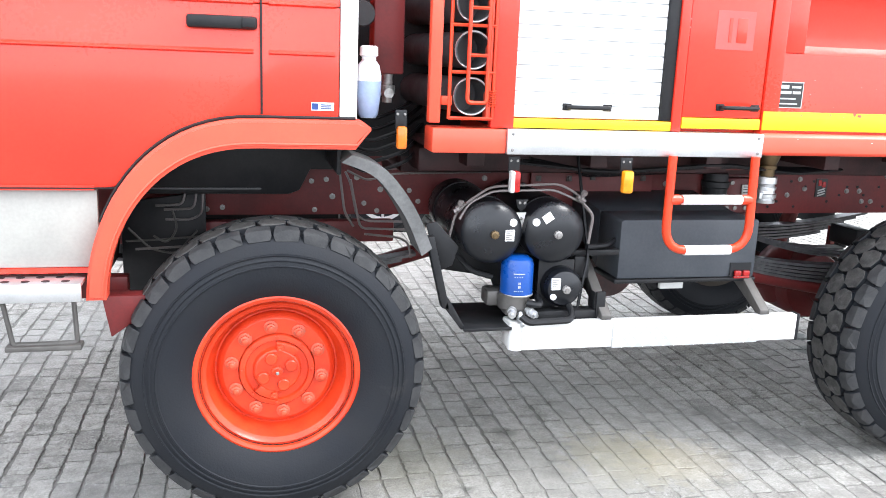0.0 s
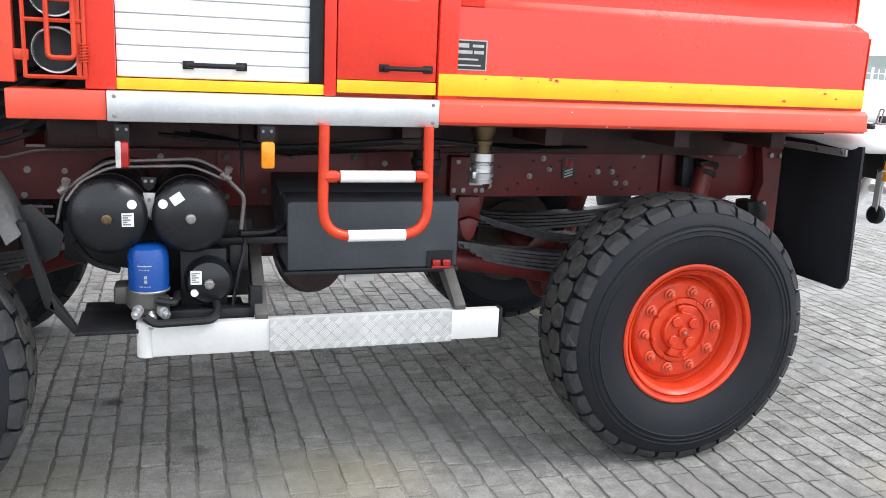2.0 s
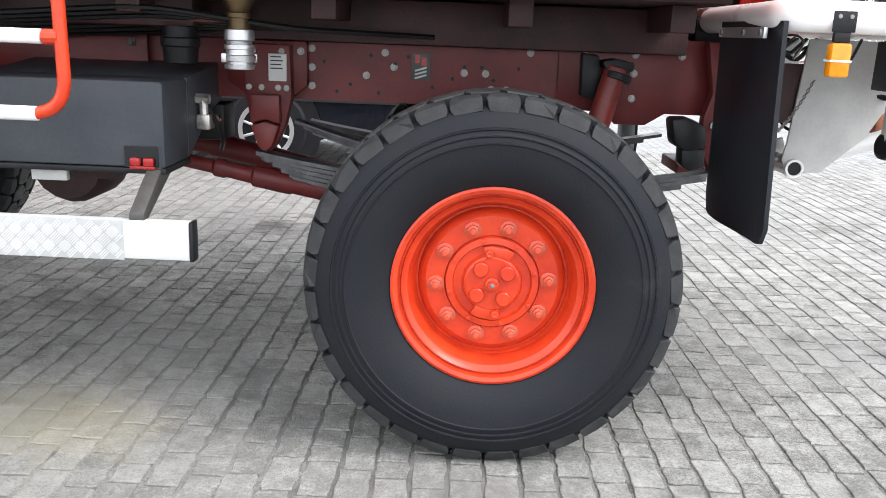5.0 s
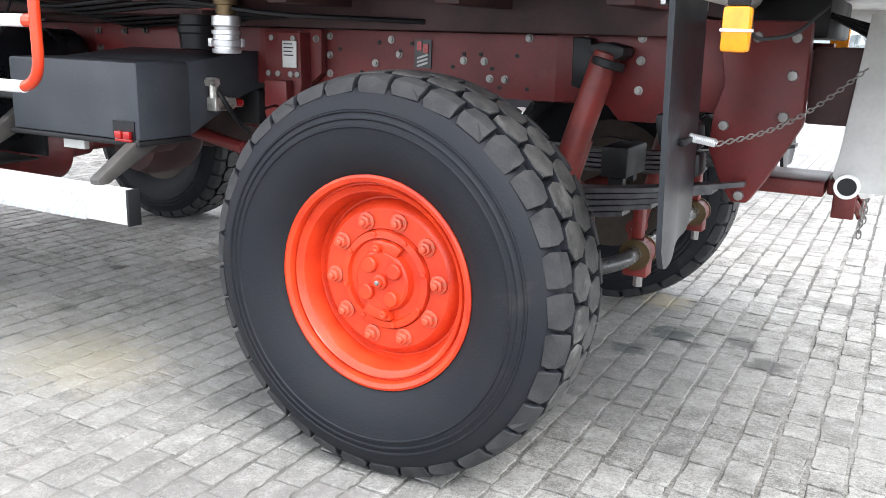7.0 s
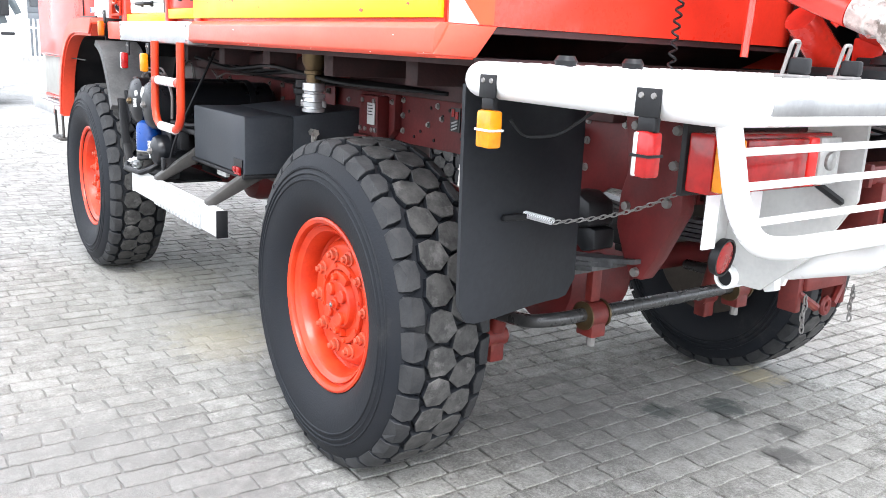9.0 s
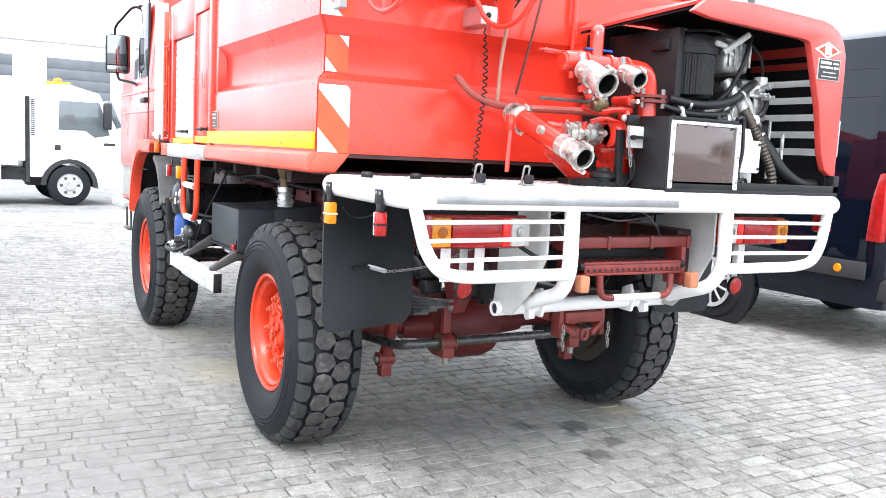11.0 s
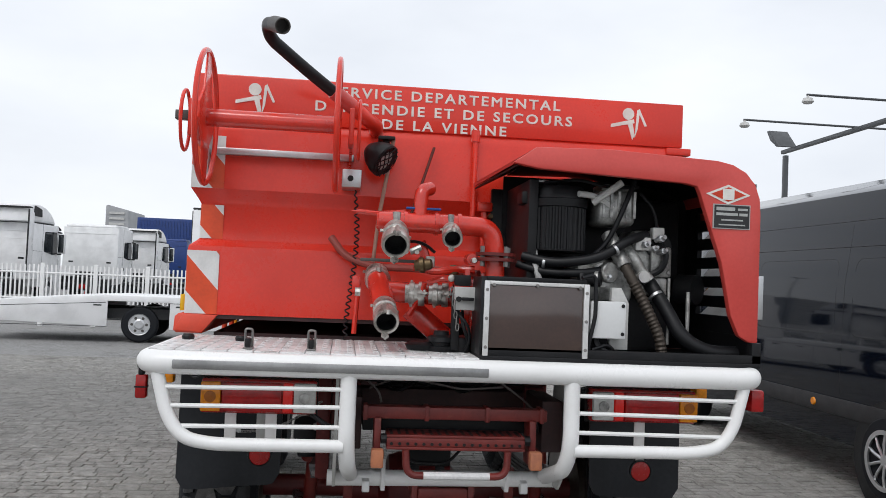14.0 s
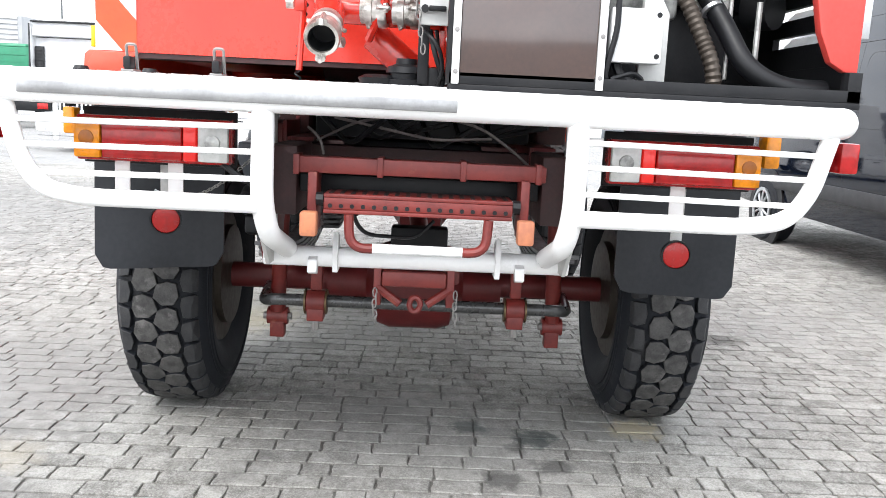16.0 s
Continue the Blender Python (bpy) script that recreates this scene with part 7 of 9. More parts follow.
lathe(bm, [(0, 0.064), (0.001, 0.0)], c - ax * 0.008, ax, 20)
part("lamp_glass", bm, CLEARL, wl2)
bm = B()
rod(bm, (0.70, 0.835, 2.06), (0.70, 0.835, 2.16), 0.016, 10)
box(bm, 0.66, 0.74, 0.80, 0.87, 2.14, 2.155, 0.003)
part("lamp_joint", bm, BLACK, wl2)
bm = B()
tube(bm, fillet([(0.72, 0.865, 2.15), (0.70, 0.852, 2.05), (0.70, 0.815, 1.80), (0.71, 0.80, 1.62)], 0.06), 0.0085, 8)
part("pale_hose", bm, HOSEP, FE)

# --- pump pipes ---
def coupling(p, d, r, L, name="hose_coupling"):
    """A cast half coupling with lugs and an open mouth."""
    p, d = Vector(p), Vector(d).normalized()
    bm = B()
    prof = [(0, r * 0.86), (L * 0.18, r * 0.86), (L * 0.20, r * 1.04), (L * 0.45, r * 1.06), (L * 0.47, r * 0.92), (L * 0.66, r * 0.92), (L * 0.68, r * 1.12), (L * 0.92, r * 1.14), (L, r * 1.06), (L, r * 0.86), (L * 0.5, r * 0.82), (L * 0.5, 0)]
    lathe(bm, prof, p, d, 28)
    u = d.orthogonal().normalized()
    v = d.cross(u)
    for k in range(2):
        a = 0.7 + k * math.pi
        w = u * math.cos(a) + v * math.sin(a)
        tube(bm, [p + d * L * 0.70 + w * r * 1.02, p + d * L * 0.80 + w * r * 1.28, p + d * L * 1.10 + w * r * 1.24, p + d * L * 1.12 + w * r * 0.98], r * 0.15, 7)
        for e in (-0.12, 0.12):
            ww = u * math.cos(a + e) + v * math.sin(a + e)
            tube(bm, [p + d * L * 0.96 + ww * r * 1.10, p + d * L * 1.07 + ww * r * 1.16], r * 0.20, 7)
        ww = u * math.cos(a + 1.4) + v * math.sin(a + 1.4)
        tube(bm, [p + d * L * 0.28 + ww * r * 1.0, p + d * L * 0.32 + ww * r * 1.24], r * 0.14, 6)
    o = part(name, bm, ALUL, FE, "cast aluminium hose coupling")
    # black lining that makes the mouth darker than the casting
    bm = B()
    lathe(bm, [(L * 0.93, r * 0.848), (L * 0.53, r * 0.80), (L * 0.53, 0)], p, d, 28, cap=False)
    part("coupling_mouth", bm, HOSE, o)


bm = B()
tube(bm, fillet([(1.16, 0.80, 1.765), (1.16, 1.08, 1.765), (1.155, 1.225, 1.760), (1.15, 1.245, 1.66), (1.15, 1.245, 1.47)], 0.11, 8), 0.037, 18)
lathe(bm, [(0, 0.037), (0.012, 0.026), (0.012, 0)], (1.16, 0.805, 1.765), (0, -1, 0), 16)
rod(bm, (1.16, 0.955, 1.78), (1.16, 0.955, 1.84), 0.026, 14)
tube(bm, fillet([(1.16, 0.955, 1.83), (1.16, 0.955, 1.885), (1.12, 0.99, 1.90)], 0.04, 5), 0.027, 14)
part("pump_manifold", bm, REDP, FE, "red pump manifold pipe")
bm = B()
for zz in (1.635, 1.655):
    lathe(bm, [(0, 0.075), (0.012, 0.075)], (1.15, 1.245, zz), (0, 0, 1), 20)
islands("pipe_flange", bm, RUSTRED, FE)
bm = B()
for a in range(4):
    w = (1.15 + 0.062 * math.cos(a * 1.57 + 0.5), 1.245 + 0.062 * math.sin(a * 1.57 + 0.5))
    rod(bm, (w[0], w[1], 1.615), (w[0], w[1], 1.69), 0.009, 6)
islands("flange_bolt", bm, STEEL, FE)
coupling((1.205, 0.862, 1.735), (1, -0.04, -0.42), 0.045, 0.17)
coupling((1.19, 1.066, 1.745), (1, -0.04, -0.36), 0.033, 0.12)
bm = B()
tube(bm, fillet([(1.14, 0.72, 1.80), (1.14, 0.80, 1.795), (1.14, 0.90, 1.805)], 0.02), 0.010, 6)
box(bm, 1.13, 1.15, 0.70, 0.83, 1.795, 1.803, 0.002)
part("valve_lever", bm, REDP, FE)
bm = B()
box(bm, 1.15, 1.172, 0.90, 1.03, 1.814, 1.823, 0.003)
part("blue_lever", bm, BLUE, FE, "blue valve lever")
bm = B()
rod(bm, (1.19, 0.865, 1.72), (1.19, 0.865, 1.80), 0.015, 8)
rod(bm, (1.19, 1.066, 1.74), (1.19, 1.066, 1.80), 0.012, 8)
box(bm, 1.09, 1.12, 0.985, 1.02, 1.60, 1.645, 0.006)
rod(bm, (1.18, 0.92, 1.655), (1.18, 0.96, 1.675), 0.012, 8)
islands("valve_gear", bm, ENGMET, FE)
part("valve_spindle", box(B(), 1.10, 1.115, 0.74, 0.98, 1.616, 1.628, 0.002), DKSTEEL, FE)
bm = B()
for yy in (0.90, 1.015, 1.10):
    lathe(bm, [(-0.008, 0.037), (-0.007, 0.043), (0.007, 0.043), (0.008, 0.037)], (1.16, yy, 1.765), (0, 1, 0), 18)
islands("pipe_collar", bm, REDP, FE)
bm = B()
lathe(bm, [(0, 0.020), (0.012, 0.022), (0.020, 0.030), (0.034, 0.030), (0.040, 0.022), (0.060, 0.020), (0.066, 0.014)], (1.175, 0.94, 1.605), (0.2, 1, 0.15), 14)
lathe(bm, [(0, 0.016), (0.014, 0.022), (0.030, 0.022), (0.040, 0.012)], (1.12, 1.075, 1.60), (0, 1, -0.3), 12)
islands("brass_union", bm, BRASS, FE)
bm = B()
tube(bm, fillet([(1.12, 0.94, 1.60), (1.13, 1.02, 1.585), (1.13, 1.10, 1.60), (1.14, 1.17, 1.60)], 0.03), 0.014, 9)
tube(bm, fillet([(1.10, 1.00, 1.545), (1.12, 1.05, 1.565), (1.12, 1.13, 1.55)], 0.03), 0.010, 8)
islands("drain_pipe", bm, REDP, FE)
# lower suction branch
bm = B()
tube(bm, [(0.86, 0.815, 1.555), (1.13, 0.838, 1.45)], 0.044, 18)
tube(bm, [(0.98, 0.86, 1.505), (1.03, 1.20, 1.49)], 0.040, 16)
part("suction_branch", bm, REDP, FE, "red suction branch pipe")
coupling((0.80, 0.812, 1.578), (1, 0.06, -0.38), 0.046, 0.10)
coupling((1.10, 0.836, 1.462), (1, 0.02, -0.36), 0.042, 0.19)
coupling((1.03, 0.92, 1.50), (0.12, 1, 0), 0.042, 0.075)
coupling((1.04, 1.01, 1.50), (0.12, 1, 0), 0.042, 0.075)
bm = B()
tube(bm, [(1.02, 0.94, 1.42), (1.07, 0.98, 1.50), (1.08, 0.99, 1.545)], 0.012, 7)
rod(bm, (0.92, 0.74, 1.53), (0.92, 0.73, 1.33), 0.010, 8)
box(bm, 0.91, 0.94, 0.715, 0.745, 1.50, 1.56, 0.003)
tube(bm, [(0.92, 0.95, 1.44), (0.94, 1.12, 1.30)], 0.045, 12)
islands("red_lever", bm, REDP, FE)
bm = B()
lathe(bm, [(-0.09, 0.06), (-0.06, 0.11), (0.0, 0.125), (0.05, 0.10), (0.08, 0.06)], (1.03, 1.24, 1.47), (1, 0, 0), 22)
rod(bm, (1.05, 1.10, 1.50), (1.05, 1.30, 1.50), 0.055, 16)
box(bm, 0.95, 1.10, 1.16, 1.32, 1.30, 1.40, 0.01)
part("pump_casing", bm, REDP, FE, "red pump casing")
bm = B()
box(bm, 0.93, 1.15, 0.98, 1.12, 1.291, 1.315, 0.004)
lathe(bm, [(0, 0.06), (0.02, 0.07), (0.03, 0.05)], (1.10, 0.99, 1.292), (0, 0, 1), 18)
box(bm, 1.155, 1.18, 1.085, 1.115, 1.30, 1.52, 0.003)
lathe(bm, [(0, 0.055), (0.018, 0.058), (0.020, 0.045), (0.034, 0.045), (0.036, 0.056), (0.052, 0.052), (0.060, 0.030), (0.075, 0.028), (0.075, 0.0)], (1.13, 1.055, 1.2915), (0, 0, 1), 18)
box(bm, 1.00, 1.17, 1.10, 1.16, 1.2915, 1.345, 0.006)
part("pump_foot", bm, BLACK, FE)
bm = B()
box(bm, 1.22, 1.235, 1.085, 1.175, 1.45, 1.535, 0.004)
cp = part("control_plate", bm, PLATEW, FE, "grey control plate with a toggle")
bm = B()
box(bm, 1.235, 1.26, 1.11, 1.155, 1.485, 1.497, 0.003)
rod(bm, (1.235, 1.10, 1.49), (1.255, 1.10, 1.49), 0.010, 8)
part("toggle", bm, BLACK, cp)
bm = B()
for i in range(7):
    c = Vector((1.24, 1.075 + 0.004 * i, 1.52 - i * 0.022))
    u = Vector((1, 0, 0)) if i % 2 else Vector((0, 1, 0))
    tube(bm, [c + Vector((0, 0, 0.014 * math.cos(a))) + u * 0.006 * math.sin(a) for a in [2 * math.pi * j / 8 for j in range(8)]], 0.0022, 5, close=True)
tagged(part("plate_chain", bm, STEEL, FE), kind="stuff")
# small fittings round the pump
bm = B()
tube(bm, fillet([(1.10, 1.13, 1.58), (1.11, 1.12, 1.54), (1.12, 1.13, 1.47), (1.10, 1.14, 1.40)], 0.03), 0.0055, 7)
tube(bm, fillet([(1.19, 1.115, 1.44), (1.21, 1.13, 1.38), (1.19, 1.15, 1.33), (1.15, 1.16, 1.31)], 0.03), 0.007, 7)
tube(bm, fillet([(1.20, 1.10, 1.44), (1.22, 1.14, 1.40), (1.20, 1.155, 1.34), (1.17, 1.14, 1.30)], 0.03), 0.006, 7)
tube(bm, fillet([(1.16, 0.88, 1.68), (1.13, 0.93, 1.70), (1.12, 0.98, 1.69), (1.11, 1.02, 1.66)], 0.03), 0.006, 7)
islands("pump_cable", bm, HOSE, FE)
bm = B()
box(bm, 1.14, 1.175, 1.155, 1.205, 1.40, 1.535, 0.006)
box(bm, 1.10, 1.16, 1.13, 1.15, 1.50, 1.60, 0.004)
prism(bm, [(1.16, 1.30), (1.21, 1.30), (1.20, 1.46), (1.17, 1.46)], "x", 1.10, 1.12, 0.004)
lathe(bm, [(0, 0.05), (0.02, 0.055), (0.04, 0.055), (0.05, 0.03)], (1.10, 1.10, 1.50), (0, 1, 0), 18)
rod(bm, (1.10, 0.965, 1.70), (1.10, 0.985, 1.64), 0.018, 10)
rod(bm, (1.05, 1.16, 1.64), (1.15, 1.16, 1.64), 0.022, 12)
islands("pump_bracket", bm, REDP, FE)
bm = B()
box(bm, 1.205, 1.225, 1.085, 1.145, 1.538, 1.578, 0.004)
part("black_block", bm, BLACK, FE)
bm = B()
lathe(bm, [(0, 0.014), (0.006, 0.013), (0.012, 0.0)], (1.21, 1.075, 1.565), (1, 0, 0), 10)
for yy, zz in ((1.165, 1.42), (1.195, 1.42), (1.165, 1.52)):
    lathe(bm, [(0, 0.009), (0.006, 0.008), (0.007, 0.0)], (1.175, yy, zz), (1, 0, 0), 6)
for yy in (0.905, 0.945):
    rod(bm, (1.17, yy, 1.655), (1.20, yy, 1.655), 0.009, 6)
rod(bm, (1.13, 0.725, 1.50), (1.13, 0.745, 1.50), 0.016, 8)
rod(bm, (1.16, 0.86, 1.40), (1.17, 0.885, 1.40), 0.014, 8)
rod(bm, (1.11, 1.16, 1.635), (1.19, 1.16, 1.635), 0.010, 8)
islands("steel_fitting", bm, ALUL, FE)
part("white_label", box(B(), 1.1755, 1.178, 1.160, 1.200, 1.497, 1.515), SHUT, FE)
bm = B()
rod(bm, (1.20, 1.555, 1.585), (1.24, 1.63, 1.585), 0.030, 14, 0.003)
part("starter_body", bm, BLACK, FE)
bm = B()
rod(bm, (1.232, 1.61, 1.585), (1.238, 1.622, 1.585), 0.031, 14)
rod(bm, (1.20, 1.655, 1.61), (1.23, 1.67, 1.61), 0.040, 18, 0.004)
rod(bm, (1.22, 1.90, 1.35), (1.22, 1.90, 1.60), 0.006, 8)
rod(bm, (1.235, 1.97, 1.40), (1.235, 1.97, 1.55), 0.008, 8)
box(bm, 1.12, 1.165, 1.80, 1.915, 1.53, 1.60, 0.008)
box(bm, 1.14, 1.17, 1.845, 1.93, 1.60, 1.72, 0.012)
tube(bm, fillet([(1.15, 1.68, 1.76), (1.185, 1.70, 1.70), (1.225, 1.725, 1.635)], 0.04), 0.0285, 14)
tube(bm, fillet([(1.16, 1.735, 1.72), (1.20, 1.765, 1.67), (1.19, 1.80, 1.62), (1.20, 1.83, 1.585)], 0.04), 0.024, 12)
islands("bright_casting", bm, ENGMET, FE)
bm = B()
for yy, zz in ((1.86, 1.62), (1.915, 1.62), (1.86, 1.70), (1.915, 1.70), (1.82, 1.545), (1.90, 1.545)):
    lathe(bm, [(0, 0.008), (0.008, 0.007), (0.009, 0.0)], (1.168, yy, zz), (1, 0, 0), 6)
islands("casting_bolt", bm, STEEL, FE)
bm = B()
tube(bm, fillet([(1.375, 1.52, 1.585), (1.36, 1.575, 1.60), (1.37, 1.575, 1.45), (1.365, 1.55, 1.33), (1.34, 1.58, 1.315), (1.33, 1.66, 1.32)], 0.03), 0.0075, 7)
tube(bm, fillet([(1.35, 1.57, 1.33), (1.34, 1.63, 1.35), (1.33, 1.66, 1.33), (1.34, 1.60, 1.31), (1.35, 1.56, 1.32)], 0.02), 0.007, 7)
tube(bm, fillet([(1.16, 1.42, 1.94), (1.19, 1.55, 1.96), (1.20, 1.66, 1.93), (1.19, 1.78, 1.94)], 0.05), 0.007, 7)
tube(bm, fillet([(1.18, 1.79, 1.92), (1.20, 1.84, 1.86), (1.19, 1.86, 1.78)], 0.05), 0.006, 7)
islands("engine_cable", bm, HOSE, FE)
bm = B()
for yy, zz, r_ in ((1.802, 1.722, 0.013), (1.835, 1.708, 0.011), (1.861, 1.747, 0.015), (1.600, 1.584, 0.010), (1.655, 1.592, 0.012), (1.869, 1.699, 0.012)):
    lathe(bm, [(-0.03, r_ * 0.7), (-0.008, r_ * 0.7), (-0.007, r_), (0.010, r_), (0.011, r_ * 0.6), (0.026, r_ * 0.55), (0.026, 0.0)], (1.225, yy, zz), (1, 0.3, 0.2), 8)
islands("bright_fitting", bm, ALU, FE, "bright pipe fitting")
bm = B()
for c_, d_, r_ in (((1.21, 1.42, 1.638), (0.4, 1, -0.2), 0.0195), ((1.243, 1.68, 1.695), (-0.1, 1, 0.6), 0.0195), ((1.195, 1.71, 1.685), (0.5, 0.3, -0.7), 0.0232), ((1.205, 1.855, 1.53), (0.5, 0.4, -0.8), 0.0278)):
    lathe(bm, [(-0.005, r_), (-0.005, r_ + 0.0018), (0.005, r_ + 0.0018), (0.005, r_)], c_, d_, 16)
islands("hose_clip", bm, ALU, FE, "steel hose clip")
# hoses and rods on the tank's rear wall
bm = B()
tube(bm, fillet([(0.66, 0.62, 1.72), (0.70, 0.68, 1.64), (0.74, 0.80, 1.60), (0.78, 0.95, 1.60), (0.95, 1.08, 1.595), (1.05, 1.20, 1.585)], 0.08, 6), 0.016, 10)
part("red_rubber_hose", bm, HOSER, FE, "brown-red rubber hose")
bm = B()
tube(bm, [(0.66, 1.045, 2.13), (0.68, 0.985, 1.93), (0.70, 0.90, 1.66)], 0.0062, 7)
part("drain_rod", bm, RODK, FE)
bm = B()
rod(bm, (0.655, 1.225, 2.20), (0.655, 1.225, 1.76), 0.013, 10)
box(bm, 0.635, 0.70, 1.24, 1.31, 1.86, 1.90, 0.004)
rod(bm, (0.67, 1.275, 1.86), (0.67, 1.275, 1.70), 0.016, 10)
rod(bm, (0.655, 1.225, 2.165), (0.655, 1.225, 2.215), 0.020, 10)
part("overflow_pipe", bm, RED, FE)
bm = B()
rod(bm, (0.635, 1.295, 1.84), (0.72, 1.295, 1.84), 0.010, 8)
box(bm, 0.68, 0.71, 1.29, 1.32, 1.60, 1.74, 0.003)
islands("gauge_pipe", bm, BRASS, FE)

# --- rear engine pack under its hood ---
hood_face = [(1.262, 1.985), (1.345, 2.045), (1.62, 2.052), (2.02, 2.034), (2.08, 2.022), (2.13, 1.996), (2.166, 1.955), (2.186, 1.900), (2.190, 1.84), (2.190, 1.370), (2.155, 1.376), (2.118, 1.398), (2.085, 1.47), (2.045, 1.66), (1.955, 1.915), (1.945, 1.936), (1.90, 1.945), (1.36, 1.968)]
bm = B()
prism(bm, hood_face, "x", 1.318, 1.352, 0.004)
hood = part("engine_hood", bm, REDTOP, FE, "faded red fibreglass engine hood")
bm = B()
top = [(1.345, 2.045), (1.62, 2.052), (2.02, 2.034), (2.08, 2.022), (2.13, 1.996), (2.166, 1.955), (2.186, 1.900), (2.190, 1.84)]
low = [(y - 0.010 if y > 2.05 else y, z - 0.012) for y, z in top]
prism(bm, top + list(reversed(low)), "x", 0.70, 1.3175)
va = [bm.verts.new(p) for p in ((1.352, 1.346, 2.045), (0.70, 1.346, 2.045), (0.70, 1.215, 1.975), (0.82, 1.215, 1.975))]
vb = [bm.verts.new((v.co.x, v.co.y + 0.004, v.co.z - 0.012)) for v in va]
fs = [bm.faces.new(va), bm.faces.new(list(reversed(vb)))]
for i in range(4):
    fs.append(bm.faces.new((va[i], vb[i], vb[(i + 1) % 4], va[(i + 1) % 4])))
bmesh.ops.recalc_face_normals(bm, faces=bm.faces[:])
part("hood_top", bm, REDTOP, hood)
bm = B()
prism(bm, [(1.36, 2.028), (1.62, 2.036), (2.00, 2.014), (2.06, 2.002), (2.11, 1.978), (2.140, 1.95), (2.130, 1.95), (2.10, 1.97), (2.05, 1.992), (1.62, 2.028), (1.36, 2.020)], "x", 0.702, 1.316)
part("hood_lining", bm, BLACK, hood)
bm = B()
wing = [(1.346, 1.3505, 2.027), (0.706, 1.3505, 2.027), (0.706, 1.222, 1.958), (0.822, 1.222, 1.958)]
for a_, b_ in ((0.0, 0.0), (0.003, -0.006)):
    bm.faces.new([bm.verts.new((x, y + a_, z + b_)) for x, y, z in (wing if a_ == 0.0 else list(reversed(wing)))])
bm.verts.ensure_lookup_table()
for i in range(4):
    j = (i + 1) % 4
    bm.faces.new((bm.verts[j], bm.verts[i], bm.verts[7 - i], bm.verts[7 - j]))
bmesh.ops.recalc_face_normals(bm, faces=bm.faces[:])
part("wing_lining", bm, BLACK, hood)
# added black sheet so that no red wall shows behind the engine
bm = B()
box(bm, 0.706, 0.714, 1.345, 2.165, 1.34, 2.015)
part("bay_back_plate", bm, BLACK, hood)
# far wall with its louvres
bm = B()
box(bm, 0.70, 1.317, 2.168, 2.188, 1.30, 1.395)
box(bm, 0.70, 1.317, 2.168, 2.188, 1.884, 1.96)
box(bm, 0.70, 0.845, 2.168, 2.188, 1.3955, 1.8835)
box(bm, 1.26, 1.317, 2.168, 2.188, 1.3955, 1.8835)
box(bm, 0.8455, 1.2595, 2.168, 2.188, 1.3955, 1.462)
for k in range(5):
    box(bm, 0.8455, 1.2595, 2.168, 2.188, 1.494 + k * 0.078, 1.540 + k * 0.078)
islands("hood_side", bm, BLACK, hood)
for k in range(6):
    z0 = 1.478 + k * 0.078
    bm = B()
    prism(bm, [(2.190, z0 - 0.018), (2.226, z0 + 0.020), (2.226, z0 + 0.015), (2.194, z0 - 0.022)], "x", 0.846, 1.259)
    part("louvre", bm, PLATEW, hood)
bm = B()
box(bm, 0.66, 0.70, 1.30, 2.188, 1.30, 1.96, 0.003)
part("engine_back_wall", bm, BLACK, FE)
bm = B()
box(bm, 0.70, 1.372, 1.165, 2.195, 1.2835, 1.300, 0.002)
box(bm, 1.345, 1.372, 1.165, 2.195, 1.300, 1.330, 0.002)
box(bm, 1.33, 1.372, 2.16, 2.195, 1.300, 1.375, 0.002)
box(bm, 0.74, 1.18, 1.36, 1.395, 1.56, 1.95, 0.003)
part("engine_tray", bm, BLACK, FE, "black engine tray")
bm = B()
box(bm, 1.15, 1.158, 1.372, 1.40, 1.62, 1.94, 0.001)
box(bm, 1.10, 1.158, 1.372, 1.48, 1.945, 1.952, 0.001)
part("hood_stay", bm, ALU, FE)
bm = B()
prof = [(0, 0.085), (0.005, 0.098), (0.17, 0.100), (0.172, 0.110), (0.20, 0.112), (0.203, 0.104), (0.235, 0.100), (0.25, 0.09), (0.25, 0)]
lathe(bm, prof, (1.12, 1.49, 1.68), (0, 0, 1), 32)
ring0, ring1 = [], []
for k in range(112):
    a = 2 * math.pi * k / 112
    r = 0.1045 if (k % 4) in (0, 1) else 0.0985
    ring0.append(bm.verts.new((1.12 + r * math.cos(a), 1.49 + r * math.sin(a), 1.690)))
    ring1.append(bm.verts.new((1.12 + r * math.cos(a), 1.49 + r * math.sin(a), 1.848)))
for k in range(112):
    bm.faces.new((ring0[k], ring0[(k + 1) % 112], ring1[(k + 1) % 112], ring1[k]))
box(bm, 1.04, 1.14, 1.34, 1.42, 1.86, 1.91, 0.01)
part("air_filter", bm, HOSE, FE, "ribbed black air filter housing")
bm = B()
box(bm, 1.02, 1.19, 1.625, 1.775, 1.79, 1.925, 0.025, 3)
box(bm, 1.05, 1.17, 1.64, 1.76, 1.925, 1.95, 0.01)
for k in range(5):
    box(bm, 1.19, 1.197, 1.64 + k * 0.03, 1.65 + k * 0.03, 1.82, 1.92)
box(bm, 0.95, 1.15, 1.78, 1.90, 1.55, 1.78, 0.02)
box(bm, 0.90, 1.16, 1.56, 1.78, 1.50, 1.66, 0.02)
rod(bm, (1.16, 1.64, 1.60), (1.22, 1.64, 1.60), 0.045, 18)
islands("engine_casting", bm, ENGMET, FE, "grey cast engine part")
bm = B()
box(bm, 0.80, 1.10, 1.42, 1.95, 1.31, 1.55, 0.02)
box(bm, 0.76, 0.95, 1.40, 2.05, 1.55, 1.92, 0.03)
rod(bm, (1.0, 2.03, 1.56), (1.06, 2.08, 1.56), 0.06, 18)
